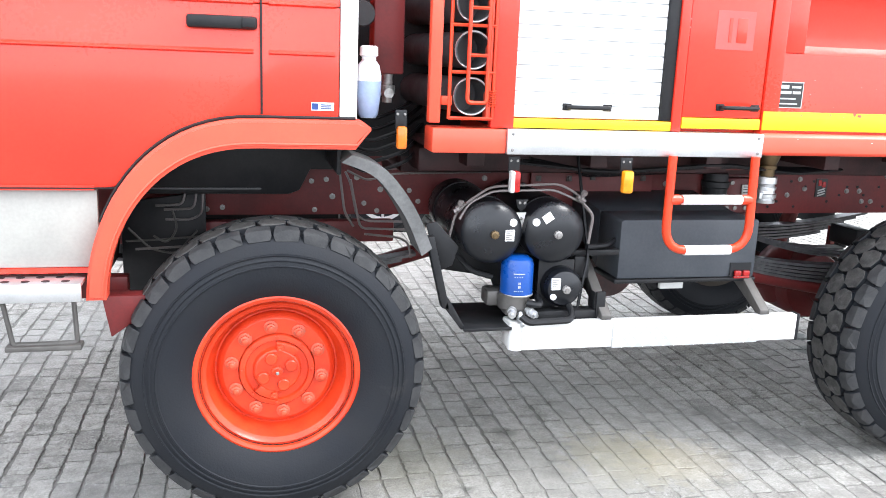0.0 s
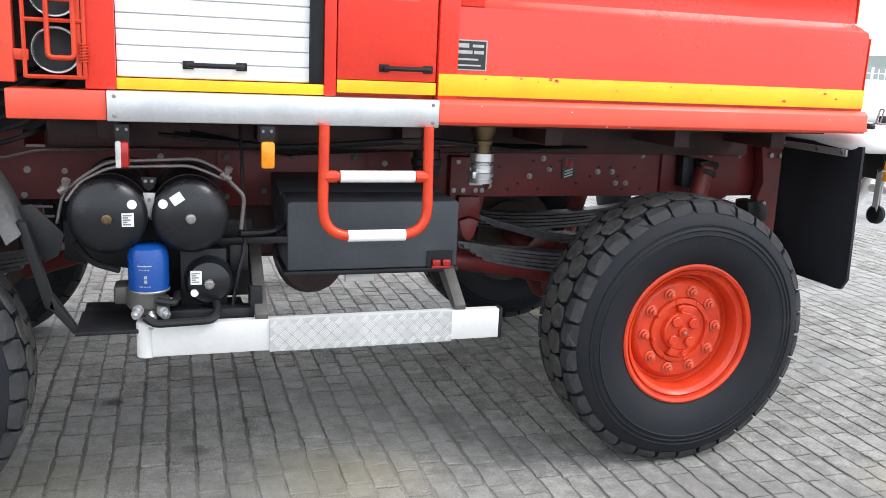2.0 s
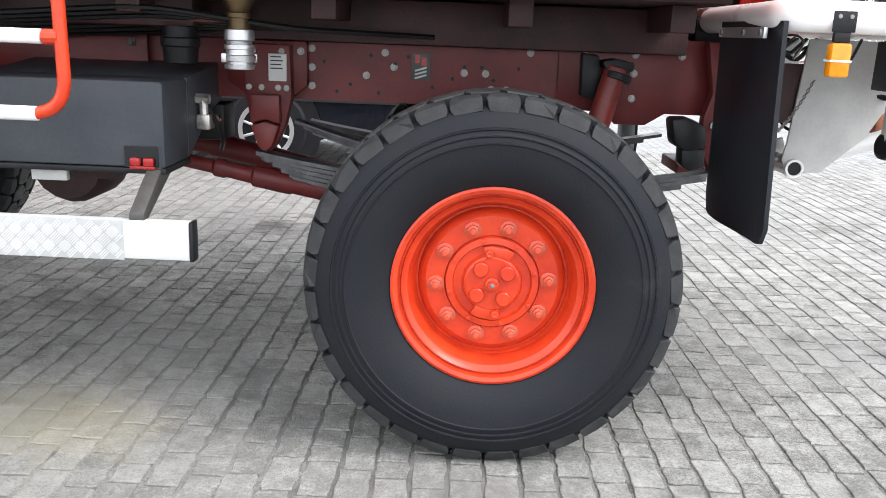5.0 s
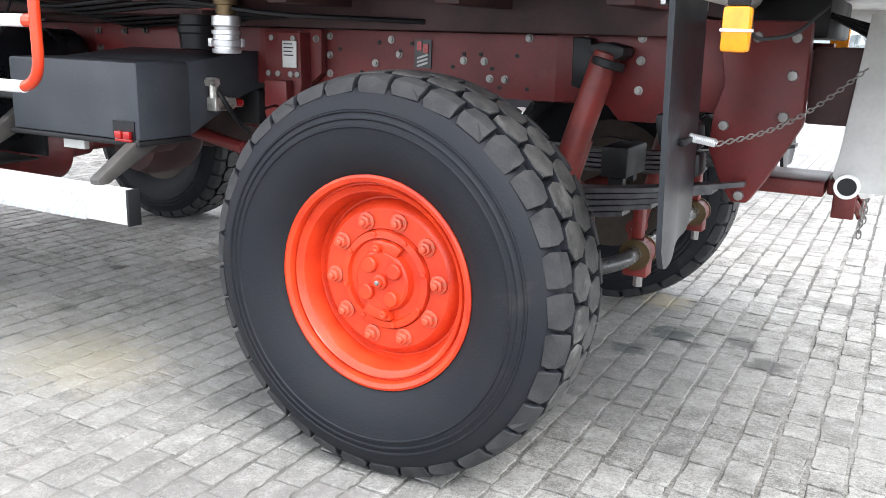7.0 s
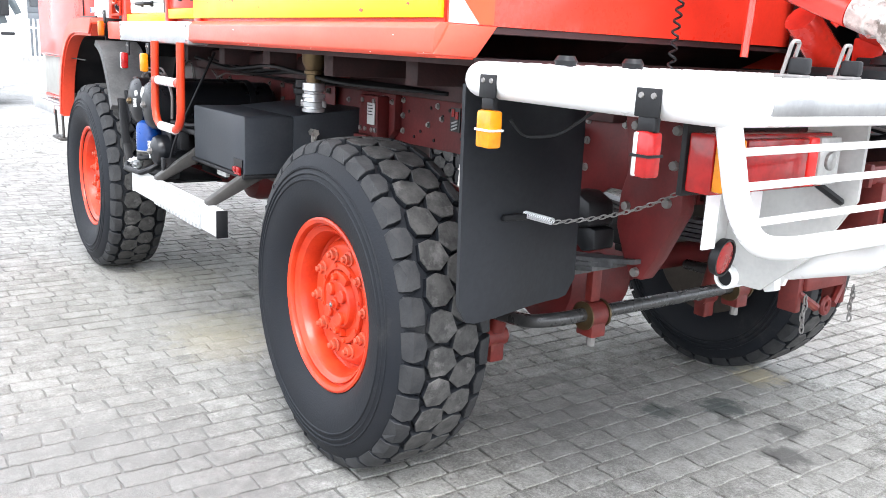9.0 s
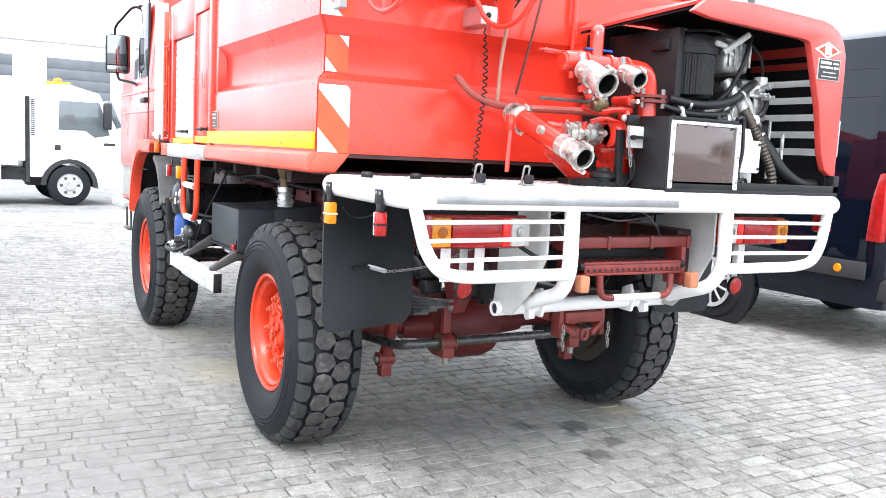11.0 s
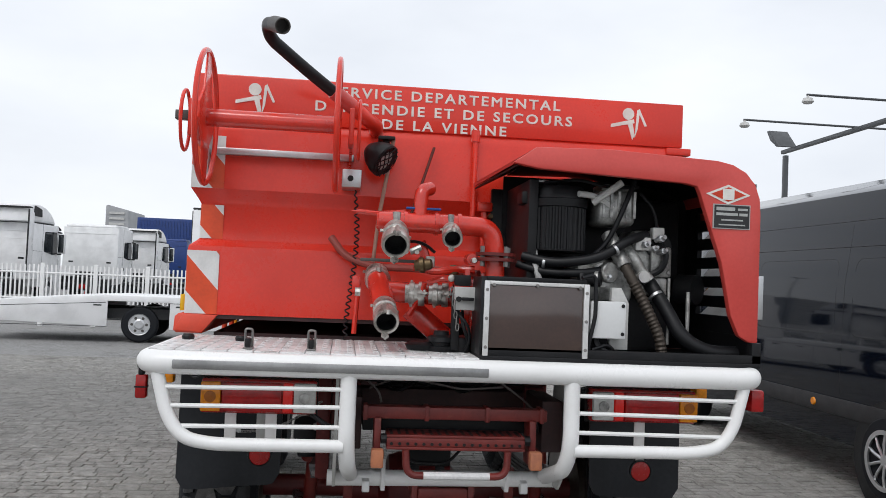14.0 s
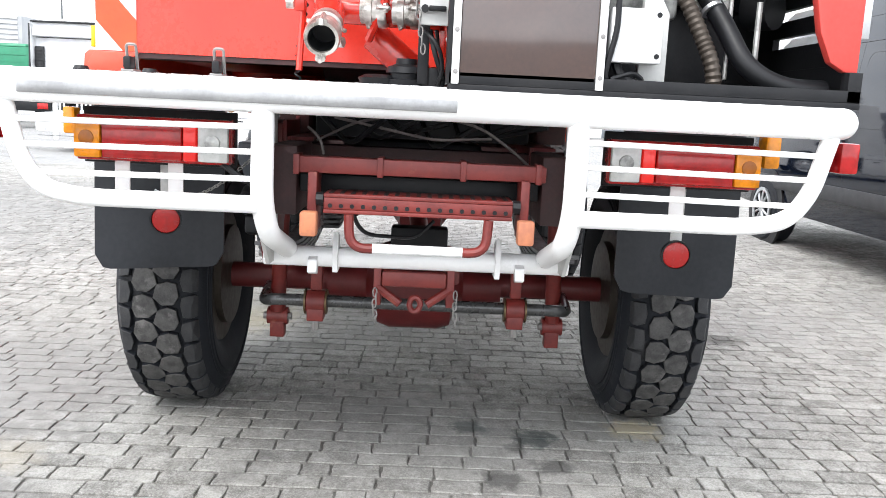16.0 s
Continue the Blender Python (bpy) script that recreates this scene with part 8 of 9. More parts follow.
rod(bm, (1.1, 1.88, 1.72), (1.16, 1.88, 1.72), 0.05, 16)
part("engine_core", bm, BLACK, FE)
bm = B()
box(bm, 1.17, 1.21, 1.77, 1.83, 1.70, 1.75, 0.004)
box(bm, 1.16, 1.20, 1.84, 1.885, 1.745, 1.79, 0.004)
rod(bm, (1.17, 1.80, 1.60), (1.23, 1.80, 1.60), 0.022, 12)
islands("fuel_fitting", bm, PLATEW, FE)
bm = B()
tube(bm, fillet([(1.17, 1.345, 1.66), (1.23, 1.45, 1.635), (1.25, 1.62, 1.66), (1.23, 1.74, 1.74), (1.18, 1.82, 1.76)], 0.10, 6), 0.0185, 12)
tube(bm, fillet([(1.15, 1.33, 1.63), (1.21, 1.42, 1.60), (1.24, 1.58, 1.605), (1.20, 1.68, 1.63)], 0.10, 6), 0.0155, 12)
tube(bm, fillet([(1.20, 1.76, 1.96), (1.22, 1.71, 1.84), (1.20, 1.66, 1.72), (1.18, 1.60, 1.66)], 0.08, 6), 0.010, 8)
tube(bm, fillet([(1.16, 1.83, 1.60), (1.22, 1.88, 1.50), (1.28, 1.93, 1.38), (1.30, 2.02, 1.33), (1.28, 2.14, 1.33)], 0.10, 6), 0.027, 12)
tube(bm, fillet([(1.14, 1.85, 1.76), (1.20, 1.90, 1.70), (1.19, 1.88, 1.62), (1.15, 1.78, 1.60)], 0.06, 6), 0.012, 8)
tube(bm, fillet([(1.24, 1.555, 1.60), (1.30, 1.56, 1.45), (1.34, 1.60, 1.33), (1.33, 1.66, 1.315)], 0.05, 6), 0.012, 8)
islands("engine_hose", bm, HOSE, FE, "black rubber engine hose")
bm = B()
tube(bm, fillet([(1.17, 1.72, 1.84), (1.20, 1.60, 1.90), (1.22, 1.54, 1.90)], 0.04), 0.012, 8)
tube(bm, [(1.20, 1.60, 1.87), (1.24, 1.70, 1.95)], 0.013, 8)
tube(bm, fillet([(1.14, 1.395, 1.70), (1.20, 1.39, 1.62), (1.2, 1.41, 1.56)], 0.03), 0.012, 8)
islands("grey_pipe", bm, PLATEW, FE)
bm = B()
pts = fillet([(1.18, 1.70, 1.70), (1.24, 1.73, 1.62), (1.27, 1.79, 1.50), (1.30, 1.84, 1.38), (1.30, 1.85, 1.31)], 0.10, 8)
dense = []
for a, b in zip(pts, pts[1:]):
    nseg = max(1, int((b - a).length / 0.0065))
    dense += [a.lerp(b, i / nseg) for i in range(nseg)]
tube(bm, dense, 0.021, 12, radii=[0.0218 if (i % 2) else 0.0186 for i in range(len(dense))])
islands("flexible_exhaust", bm, FLEXM, FE, "grey corrugated exhaust hose")
# grey sheet box with tinted panel
bm = B()
box(bm, 1.18, 1.372, 1.160, 1.180, 1.300, 1.575, 0.002)
box(bm, 1.18, 1.372, 1.1805, 1.540, 1.562, 1.578, 0.003)
box(bm, 1.18, 1.355, 1.1805, 1.540, 1.300, 1.5615, 0.002)
ob_ = part("radiator_box", bm, BLACK, FE, "aluminium-edged box with a tinted brown panel")
bm = B()
box(bm, 1.3555, 1.372, 1.192, 1.528, 1.318, 1.548, 0.002)
part("tinted_panel", bm, BROWNP, ob_)
bm = B()
box(bm, 1.3555, 1.380, 1.172, 1.191, 1.300, 1.562, 0.002)
box(bm, 1.3555, 1.380, 1.529, 1.548, 1.300, 1.562, 0.002)
box(bm, 1.3555, 1.376, 1.1915, 1.5285, 1.549, 1.562, 0.002)
islands("box_edge", bm, ALUB, ob_)
bm = B()
for yy, zz in ((1.205, 1.548), (1.36, 1.550), (1.515, 1.548), (1.5385, 1.33), (1.5385, 1.43), (1.5385, 1.53), (1.1815, 1.33), (1.1815, 1.43), (1.1815, 1.53)):
    lathe(bm, [(0, 0.007), (0.006, 0.006), (0.007, 0)], (1.3755, yy, zz), (1, 0, 0), 8)
islands("panel_screw", bm, STEEL, ob_)
bm = B()
box(bm, 1.30, 1.362, 1.560, 1.690, 1.372, 1.505, 0.006)
sb = part("white_box", bm, SHUT, FE, "white sheet-metal control box")
bm = B()
prism(bm, [(1.65, 1.33), (1.72, 1.33), (1.72, 1.50), (1.69, 1.555), (1.655, 1.555)], "x", 1.27, 1.298, 0.002)
part("box_plate", bm, PLATEW, sb)
bm = B()
for zz in (1.39, 1.49):
    lathe(bm, [(0, 0.007), (0.004, 0.006), (0.004, 0)], (1.362, 1.678, zz), (1, 0, 0), 8)
islands("box_screws", bm, BLACK, sb)
bm = B()
box(bm, 1.325, 1.338, 2.193, 2.215, 1.46, 1.62, 0.002)
part("hood_latch", bm, ALU, FE)
# diamond emblem (plain shapes) and plate on the hood
bm = B()
c0, c1 = 2.062, 1.912
prism(bm, [(c0 - 0.085, c1), (c0, c1 + 0.036), (c0 + 0.085, c1), (c0, c1 - 0.036)], "x", 1.3525, 1.3545)
dm = part("diamond_emblem", bm, LETTER, FE, "white diamond emblem")
bm = B()
prism(bm, [(c0 - 0.066, c1), (c0, c1 + 0.027), (c0 + 0.066, c1), (c0, c1 - 0.027)], "x", 1.3547, 1.3557)
part("emblem_field", bm, ORANGE, dm)
bm = B()
prism(bm, [(c0 - 0.022, c1 - 0.020), (c0 + 0.022, c1 - 0.020), (c0 + 0.022, c1 + 0.020), (c0 - 0.022, c1 + 0.020)], "x", 1.3559, 1.3566)
part("emblem_mark", bm, LETTER, dm)
maker_plate((1.352, 2.005, 1.786), (0, 1, 0), (1, 0, 0), 0.142, 0.090, "rear")

# ---- ground: pavers in running bond, courses across the truck ----
rngp = random.Random(5)
COURSE = 0.100
bm = B()
S = 900.0
vs = [bm.verts.new(p) for p in ((-S, -S, -0.011), (S, -S, -0.011), (S, S, -0.011), (-S, S, -0.011))]
bm.faces.new(vs)
ground = part("ground", bm, FARPAV, None, "grey concrete paver yard, worn and stained", "ground", "", "structure")
bm = B()
nx_, ny_ = 120, 106
bed = [[None] * (ny_ + 1) for _ in range(nx_ + 1)]
for i in range(nx_ + 1):
    for j in range(ny_ + 1):
        bx, by = -11.0 + 15.95 * i / nx_, -7.2 + 14.1 * j / ny_
        sand = min(1.0, max(0.0, 0.45 + 1.3 * noise.noise((bx * 0.55, by * 0.55, 7.7))))
        for mx_, my_, mr in ((-1.15, 0.12, 0.75), (-2.2, -0.2, 0.9)):
            sand = max(sand, 1.15 - math.hypot(bx - mx_, by - my_) / mr)
        bed[i][j] = bm.verts.new((bx, by, -0.0068 + 0.0034 * min(1.0, sand) + 0.0022 * noise.noise((bx * 5.1, by * 5.1, 1.3))))
for i in range(nx_):
    for j in range(ny_):
        bm.faces.new((bed[i][j], bed[i + 1][j], bed[i + 1][j + 1], bed[i][j + 1]))
part("joint_bed", bm, SANDJ, ground, "dark sandy joint filling")
# grit washed into the long joints, deeper in some stretches than in others
bm = B()
for i in range(-44, 36):
    x0 = i * COURSE
    line = []
    for j in range(124):
        by = -2.6 + 0.05 * j
        bx = x0 + 0.010 * noise.noise((by * 0.5, x0 * 0.15, 3.3))
        level = 0.30 + 0.55 * noise.noise((bx * 0.8, by * 0.8, 4.1)) + 0.55 * noise.noise((bx * 9.0, by * 6.0, 2.2))
        for mx_, my_, mr in ((0.75, 1.1, 1.5), (-1.3, -0.35, 1.15), (-2.3, -0.4, 1.0), (0.4, -0.9, 0.9)):
            level = max(level, 1.0 - (math.hypot(bx - mx_, by - my_) / mr) ** 3 + 0.35 * noise.noise((bx * 9.0, by * 7.0, 6.2)))
        z = -0.0095 + 0.0072 * max(0.0, min(1.0, level))
        line.append((bm.verts.new((bx - 0.0085, by, z - 0.0006)), bm.verts.new((bx, by, z + rngp.uniform(-0.0006, 0.0010))), bm.verts.new((bx + 0.0085, by, z - 0.0006))))
    for A, C in zip(line, line[1:]):
        bm.faces.new((A[0], A[1], C[1], C[0]))
        bm.faces.new((A[1], A[2], C[2], C[1]))
tagged(part("joint_grit", bm, SANDL, ground, "pale grit in the long joints"), kind="stuff")
# ---- background vehicles and buildings ----
def wheel_small(bm, x, y, z, r, w, axis):
    lathe(bm, [(0, r * 0.55), (0, r * 0.9), (w * 0.12, r), (w * 0.88, r), (w, r * 0.9), (w, r * 0.55)], (x, y, z), axis, 32)


def spoked_rim(c, axis, r, m, parent, n=10, name="rim"):
    """An alloy rim: a ring, a dish and paired spokes."""
    bm = B()
    c, ax = Vector(c), Vector(axis).normalized()
    u = Vector((0, 0, 1))
    v = ax.cross(u)
    lathe(bm, [(0.0, r * 0.88), (0.0, r), (-0.02, r * 1.02), (-0.02, r * 0.86), (0.0, r * 0.88)], c, -ax, 36, cap=False)
    for k in range(n):
        a = 2 * math.pi * k / n
        w = u * math.cos(a) + v * math.sin(a)
        tube(bm, [c + w * r * 0.15 + ax * 0.005, c + w * r * 0.55 + ax * 0.012, c + w * r * 0.92], r * 0.055, 6)
    lathe(bm, [(0, r * 0.2), (0.015, r * 0.18), (0.018, 0)], c, ax, 16)
    return part(name, bm, m, parent, "silver multi-spoke rim")


# black panel van beside the truck, its tail towards the camera
VY, VXW = 4.80, -1.68
van = thing("panel_van", (-3.2, VY + 1.0, 0.0), "glossy black high-roof panel van parked on the pavers", "van")
bm = B()
x_r, x_f = -0.55 + 0.0, -6.9
sec = [(VY + 0.03, 0.36), (VY + 0.0, 0.62), (VY + 0.0, 0.95), (VY + 0.008, 1.20), (VY + 0.025, 1.70), (VY + 0.10, 2.25), (VY + 0.20, 2.56), (VY + 0.42, 2.70), (VY + 1.0, 2.74),
       (VY + 1.58, 2.70), (VY + 1.80, 2.56), (VY + 1.90, 2.25), (VY + 1.975, 1.70), (VY + 2.0, 0.95), (VY + 2.0, 0.62), (VY + 1.97, 0.36)]
secs = []
for x, k, zc in ((-0.10, 0.93, 0.90), (-0.17, 0.985, 0.925), (-0.30, 1.0, 0.93), (-1.0, 1.0, 0.93), (-5.0, 1.0, 0.93), (-5.6, 0.99, 0.90), (-6.4, 0.94, 0.60), (-6.9, 0.85, 0.45)):
    ring = []
    for y, z in sec:
        yy = VY + 1.0 + (y - VY - 1.0) * k
        zz = z if z < 1.0 else 1.0 + (z - 1.0) * zc if zc > 0.8 else min(z, 2.74 * zc)
        ring.append(bm.verts.new((x, yy, zz)))
    secs.append(ring)
for A, C in zip(secs, secs[1:]):
    for j in range(len(sec)):
        k = (j + 1) % len(sec)
        bm.faces.new((A[j], A[k], C[k], C[j]))
bm.faces.new(secs[0])
bm.faces.new(secs[-1])
bmesh.ops.recalc_face_normals(bm, faces=bm.faces[:])
part("van_body", bm, VAN, van, "glossy black van body", smooth=32)
for x, far in ((VXW, 0), (-5.55, 0), (VXW, 1)):
    yy = VY - 0.012 if not far else VY + 1.75
    bm = B()
    # black disc on the flank paints the shade inside the wheel arch
    lathe(bm, [(0.0, 0.44), (0.03, 0.44)], (x, VY - 0.008, 0.345), (0, 1, 0), 32)
    if not far:
        part("arch_liner", bm, HOSE, van)
    else:
        bm.free()
    bm = B()
    wheel_small(bm, x, yy - 0.015, 0.345, 0.345, 0.25, (0, 1, 0))
    w = part("wheel", bm, RUBBER, van)
    spoked_rim((x, yy - 0.022, 0.345), (0, -1, 0), 0.225, ALU, w)
    bm = B()
    lathe(bm, [(0.004, 0.215), (0.006, 0.0)], (x, yy, 0.345), (0, 1, 0), 24)
    part("brake_disc", bm, DKSTEEL, w)
bm = B()
box(bm, -6.0, -0.20, VY - 0.020, VY + 0.0, 0.58, 0.72, 0.01)
part("side_moulding", bm, VANPL, van, "grey-black side moulding")


def van_side(z):
    """The van's near side at a height."""
    ref = [(0.0, 0.75), (0.0, 0.95), (0.008, 1.186), (0.025, 1.651), (0.10, 2.1625), (0.20, 2.45)]
    for (y0, z0), (y1, z1) in zip(ref, ref[1:]):
        if z <= z1:
            return VY + y0 + (y1 - y0) * (z - z0) / (z1 - z0)
    return VY + 0.2


bm = B()
for xx in (-2.35, -3.95):
    tube(bm, [(xx, van_side(z) + 0.002, z) for z in (0.76, 0.95, 1.186, 1.4, 1.651, 1.9, 2.16)], 0.003, 6)
for zz in (1.98, 2.20):
    tube(bm, [(-5.2, van_side(zz) + 0.002, zz), (-0.3, van_side(zz) + 0.002, zz)], 0.004, 6)
for x0, x1 in ((-3.83, -2.47), (-2.23, -0.60)):
    loop = fillet([(x0, 0, 1.55), (x0, 0, 1.24), (x1, 0, 1.24), (x1, 0, 1.88), (x0, 0, 1.88), (x0, 0, 1.56)], 0.10, 5)
    dense = []
    for p, q in zip(loop, loop[1:]):
        k = max(1, int((q - p).length / 0.12))
        dense += [p.lerp(q, i / k) for i in range(k)]
    tube(bm, [(p.x, van_side(p.z) + 0.002, p.z) for p in dense], 0.003, 6, close=True)
islands("body_groove", bm, BLACK, van)
bm = B()
box(bm, -0.22, 0.0, VY + 0.06, VY + 1.94, 0.42, 0.60, 0.03)
part("rear_bumper", bm, VANPL, van)
bm = B()
prism(bm, [(-0.24, 0.88), (-0.115, 0.88), (-0.115, 1.40), (-0.17, 1.40), (-0.22, 1.20)], "y", VY - 0.002, VY + 0.16, 0.012)
part("tail_light", bm, REDLENS, van)
for xx in (-2.70, -0.435):
    bm = B()
    lathe(bm, [(0, 0.035), (-0.012, 0.03), (-0.014, 0.0)], (xx, VY - 0.020, 0.65), (0, 1, 0), 12)
    part("side_marker", bm, AMBER, van)


def lorry_cab(name, x, y, rz, body, roof=True, label="", w=2.46, h=2.92, group=""):
    """A tractor unit: sleeper cab, chassis and wheels. Local x points backwards, the cab's rear wall is at x = 0."""
    t = thing(name, (x, y, 0), label, "truck", group)
    t.rotation_euler = (0, 0, rz)
    LOC[t.name] = Vector()
    hw = w / 2
    bm = B()
    prism(bm, [(0.0, 1.02), (0.0, h), (-1.95, h), (-2.05, h - 0.12), (-2.27, 1.92), (-2.32, 1.75), (-2.32, 0.45), (-1.93, 0.42), (-1.88, 0.72), (-1.74, 0.98), (-1.52, 1.10),
               (-1.18, 1.10), (-0.96, 0.98), (-0.84, 0.74), (-0.55, 0.74), (-0.50, 1.02)], "y", -hw, hw, 0.022)
    part("cab", bm, body, t, smooth=30)
    bm = B()
    if roof:
        prism(bm, [(0.0, h + 0.035), (0.0, h + 0.66), (-0.62, h + 0.68), (-1.05, h + 0.60), (-1.45, h + 0.44), (-1.75, h + 0.22), (-1.88, h + 0.035)], "y", -hw + 0.06, hw - 0.06, 0.07)
        part("high_roof", bm, body, t, smooth=40)
        bm = B()
        for s in (-1, 1):
            prism(bm, fillet_flat([(-0.06, h + 0.26), (-0.72, h + 0.24), (-0.68, h + 0.52), (-0.12, h + 0.62)], 0.05), "y", s * (hw - 0.055) - 0.012, s * (hw - 0.055) + 0.012)
        islands("roof_intake", bm, VANPL, t)
        bm = B()
        for s in (-1, 1):
            prism(bm, [(0.004, 1.15), (0.004, h + 0.34), (0.24, h + 0.50), (0.36, h + 0.48), (0.36, 1.15)], "y", s * hw - 0.025, s * hw + 0.02, 0.01)
        islands("side_fairing", bm, body, t)
        bm = B()
        for s in (-1, 1):
            box(bm, 0.361, 0.385, s * hw - 0.035, s * hw + 0.02, 1.15, h + 0.46, 0.006)
        box(bm, 0.06, 0.38, -hw + 0.03, hw - 0.03, h + 0.50, h + 0.56, 0.02)
        islands("fairing_edge", bm, VANPL, t)
        part("roof_deflector", prism(B(), [(0.012, h + 0.02), (0.30, h + 0.05), (0.22, h + 0.495), (0.012, h + 0.60)], "y", -hw + 0.05, hw - 0.05, 0.01), body, t)
        bm = B()
        prism(bm, [(-0.02, h + 0.003), (-1.95, h + 0.003), (-2.22, h - 0.10), (-2.25, h - 0.16), (-2.0, h - 0.06), (-1.5, h + 0.034), (-0.02, h + 0.034)], "y", -hw + 0.01, hw - 0.01)
        part("sun_visor", bm, VANPL, t)
    else:
        prism(bm, [(0.0, h + 0.002), (-0.06, h + 0.13), (-1.5, h + 0.15), (-1.9, h + 0.002)], "y", -hw + 0.08, hw - 0.08, 0.05)
        part("roof", bm, body, t, smooth=40)
    bm = B()
    for s in (-1, 1):
        prism(bm, fillet_flat([(-0.86, 2.02), (-0.90, 2.74), (-1.86, 2.76), (-1.98, 2.32), (-1.94, 1.96), (-1.55, 1.92)], 0.07), "y", s * hw - 0.012, s * hw + 0.006)
    islands("side_window", bm, GLASS, t)
    bm = B()
    prism(bm, [(-2.09, h - 0.22), (-2.26, 2.0), (-2.285, 2.0), (-2.115, h - 0.22)], "y", -hw + 0.12, hw - 0.12)
    part("windscreen", bm, GLASS, t)
    for s in (-1, 1):
        bm = B()
        box(bm, -1.86, -1.70, s * (hw + 0.24) - 0.12, s * (hw + 0.24) + 0.12, 1.98, 2.72, 0.035)
        mr = part("mirror", bm, body if roof else VANPL, t)
        bm = B()
        box(bm, -1.699, -1.690, s * (hw + 0.24) - 0.10, s * (hw + 0.24) + 0.10, 2.02, 2.68, 0.004)
        part("mirror_face", bm, GLASS, mr)
        bm = B()
        tube(bm, [(-1.98, s * (hw - 0.02), 2.78), (-1.82, s * (hw + 0.20), 2.74)], 0.03, 6)
        tube(bm, [(-1.98, s * (hw - 0.02), 1.96), (-1.82, s * (hw + 0.20), 1.96)], 0.03, 6)
        islands("mirror_arm", bm, VANPL, t)
        bm = B()
        for poly in ([(-0.735, 0.80), (-0.735, h), (-0.745, h), (-0.745, 0.80)], [(-0.02, 2.02), (-0.70, 2.02), (-0.70, 2.03), (-0.02, 2.03)], [(-2.05, 1.0), (-2.05, 1.95), (-2.06, 1.95), (-2.06, 1.0)]):
            prism(bm, poly, "y", s * hw - 0.003, s * hw + 0.003)
        islands("panel_gap", bm, VANPL, t)
        bm = B()
        for k in (0, 1):
            box(bm, -0.82 - 0.13 * k, -0.75 - 0.13 * k, s * hw - 0.004, s * hw + 0.01, 1.42, 1.56, 0.02)
        islands("door_handle", bm, VANPL, t)
    bm = B()
    box(bm, 0.002, 0.05, -0.6, 0.6, 1.08, 1.32, 0.02)
    for s in (-0.95, 0.75):
        box(bm, 0.0, 0.014, s, s + 0.2, 1.72, 1.79, 0.004)
    if roof:
        box(bm, 0.004, 0.14, -hw + 0.04, -hw + 0.34, 1.55, 2.70, 0.03)
        for k in range(9):
            box(bm, 0.14, 0.16, -hw + 0.07, -hw + 0.31, 1.66 + 0.11 * k, 1.72 + 0.11 * k, 0.004)
        tube(bm, fillet([(0.10, -hw + 0.5, 1.0), (0.30, -hw + 0.45, 1.35), (0.25, -hw + 0.25, 1.55), (0.06, -hw + 0.3, 1.7)], 0.12), 0.035, 8)
    islands("back_fitting", bm, VANPL, t)
    bm = B()
    for k in range(3):
        box(bm, 0.0, 0.008, -hw + 0.30, hw - 0.30, 1.95 + 0.24 * k, 1.962 + 0.24 * k, 0.003)
    box(bm, 0.0, 0.016, -hw + 0.05, hw - 0.05, h - 0.30, h - 0.285, 0.004)
    islands("back_rib", bm, body, t)
    bm = B()
    for s in (-1, 1):
        box(bm, -1.9, 3.4, s * 0.42 - 0.05, s * 0.42 + 0.05, 0.72, 0.98)
    box(bm, 1.6, 2.5, -0.6, 0.6, 0.98, 1.12, 0.05)
    box(bm, 0.2, 1.0, -1.1, -0.5, 0.5, 1.0, 0.05)
    box(bm, 0.2, 1.0, 0.5, 1.1, 0.5, 1.0, 0.05)
    box(bm, 3.3, 3.42, -1.15, 1.15, 0.55, 0.85, 0.02)
    part("chassis", bm, BLACK, t)
    for s in (-1, 1):
        part("tail_light", box(B(), 3.42, 3.45, s * 0.95 - 0.17, s * 0.95 + 0.17, 0.62, 0.80, 0.01), REDLENS, t)
    for wx in (-1.35, 2.2):
        for s in (-1, 1):
            bm = B()
            wheel_small(bm, wx, s * 1.20 - (0.30 if s > 0 else 0.0), 0.5, 0.5, 0.30, (0, 1, 0))
            ww = part("wheel", bm, RUBBER, t)
            bm = B()
            lathe(bm, [(0.0, 0.29), (0.03, 0.28), (0.05, 0.12), (0.02, 0.1), (0.0, 0.0)], (wx, s * 1.21, 0.5), (0, s, 0), 24)
            part("rim", bm, ALU, ww)
    for s in (-1, 1):
        bm = B()
        arc = [math.pi * i / 10 for i in range(11)]
        prism(bm, [(2.2 + 0.60 * math.cos(a), 0.5 + 0.60 * math.sin(a)) for a in arc] + [(2.2 + 0.57 * math.cos(a), 0.5 + 0.57 * math.sin(a)) for a in reversed(arc)], "y", s * 1.2 - 0.32 * (s > 0), s * 1.2 + 0.32 * (s < 0))
        part("wheel_cover", bm, VANPL, t)
    return t


# low white car transporter standing across, ahead of the fire engine
tr = thing("car_transporter", (-15.36, -2.00, 0), "white flat-bed car transporter lorry with side lockers", "truck")
tr.rotation_euler, tr.scale = (0, 0, radians(3.6)), (0.87, 0.87, 0.87)
LOC[tr.name] = Vector()
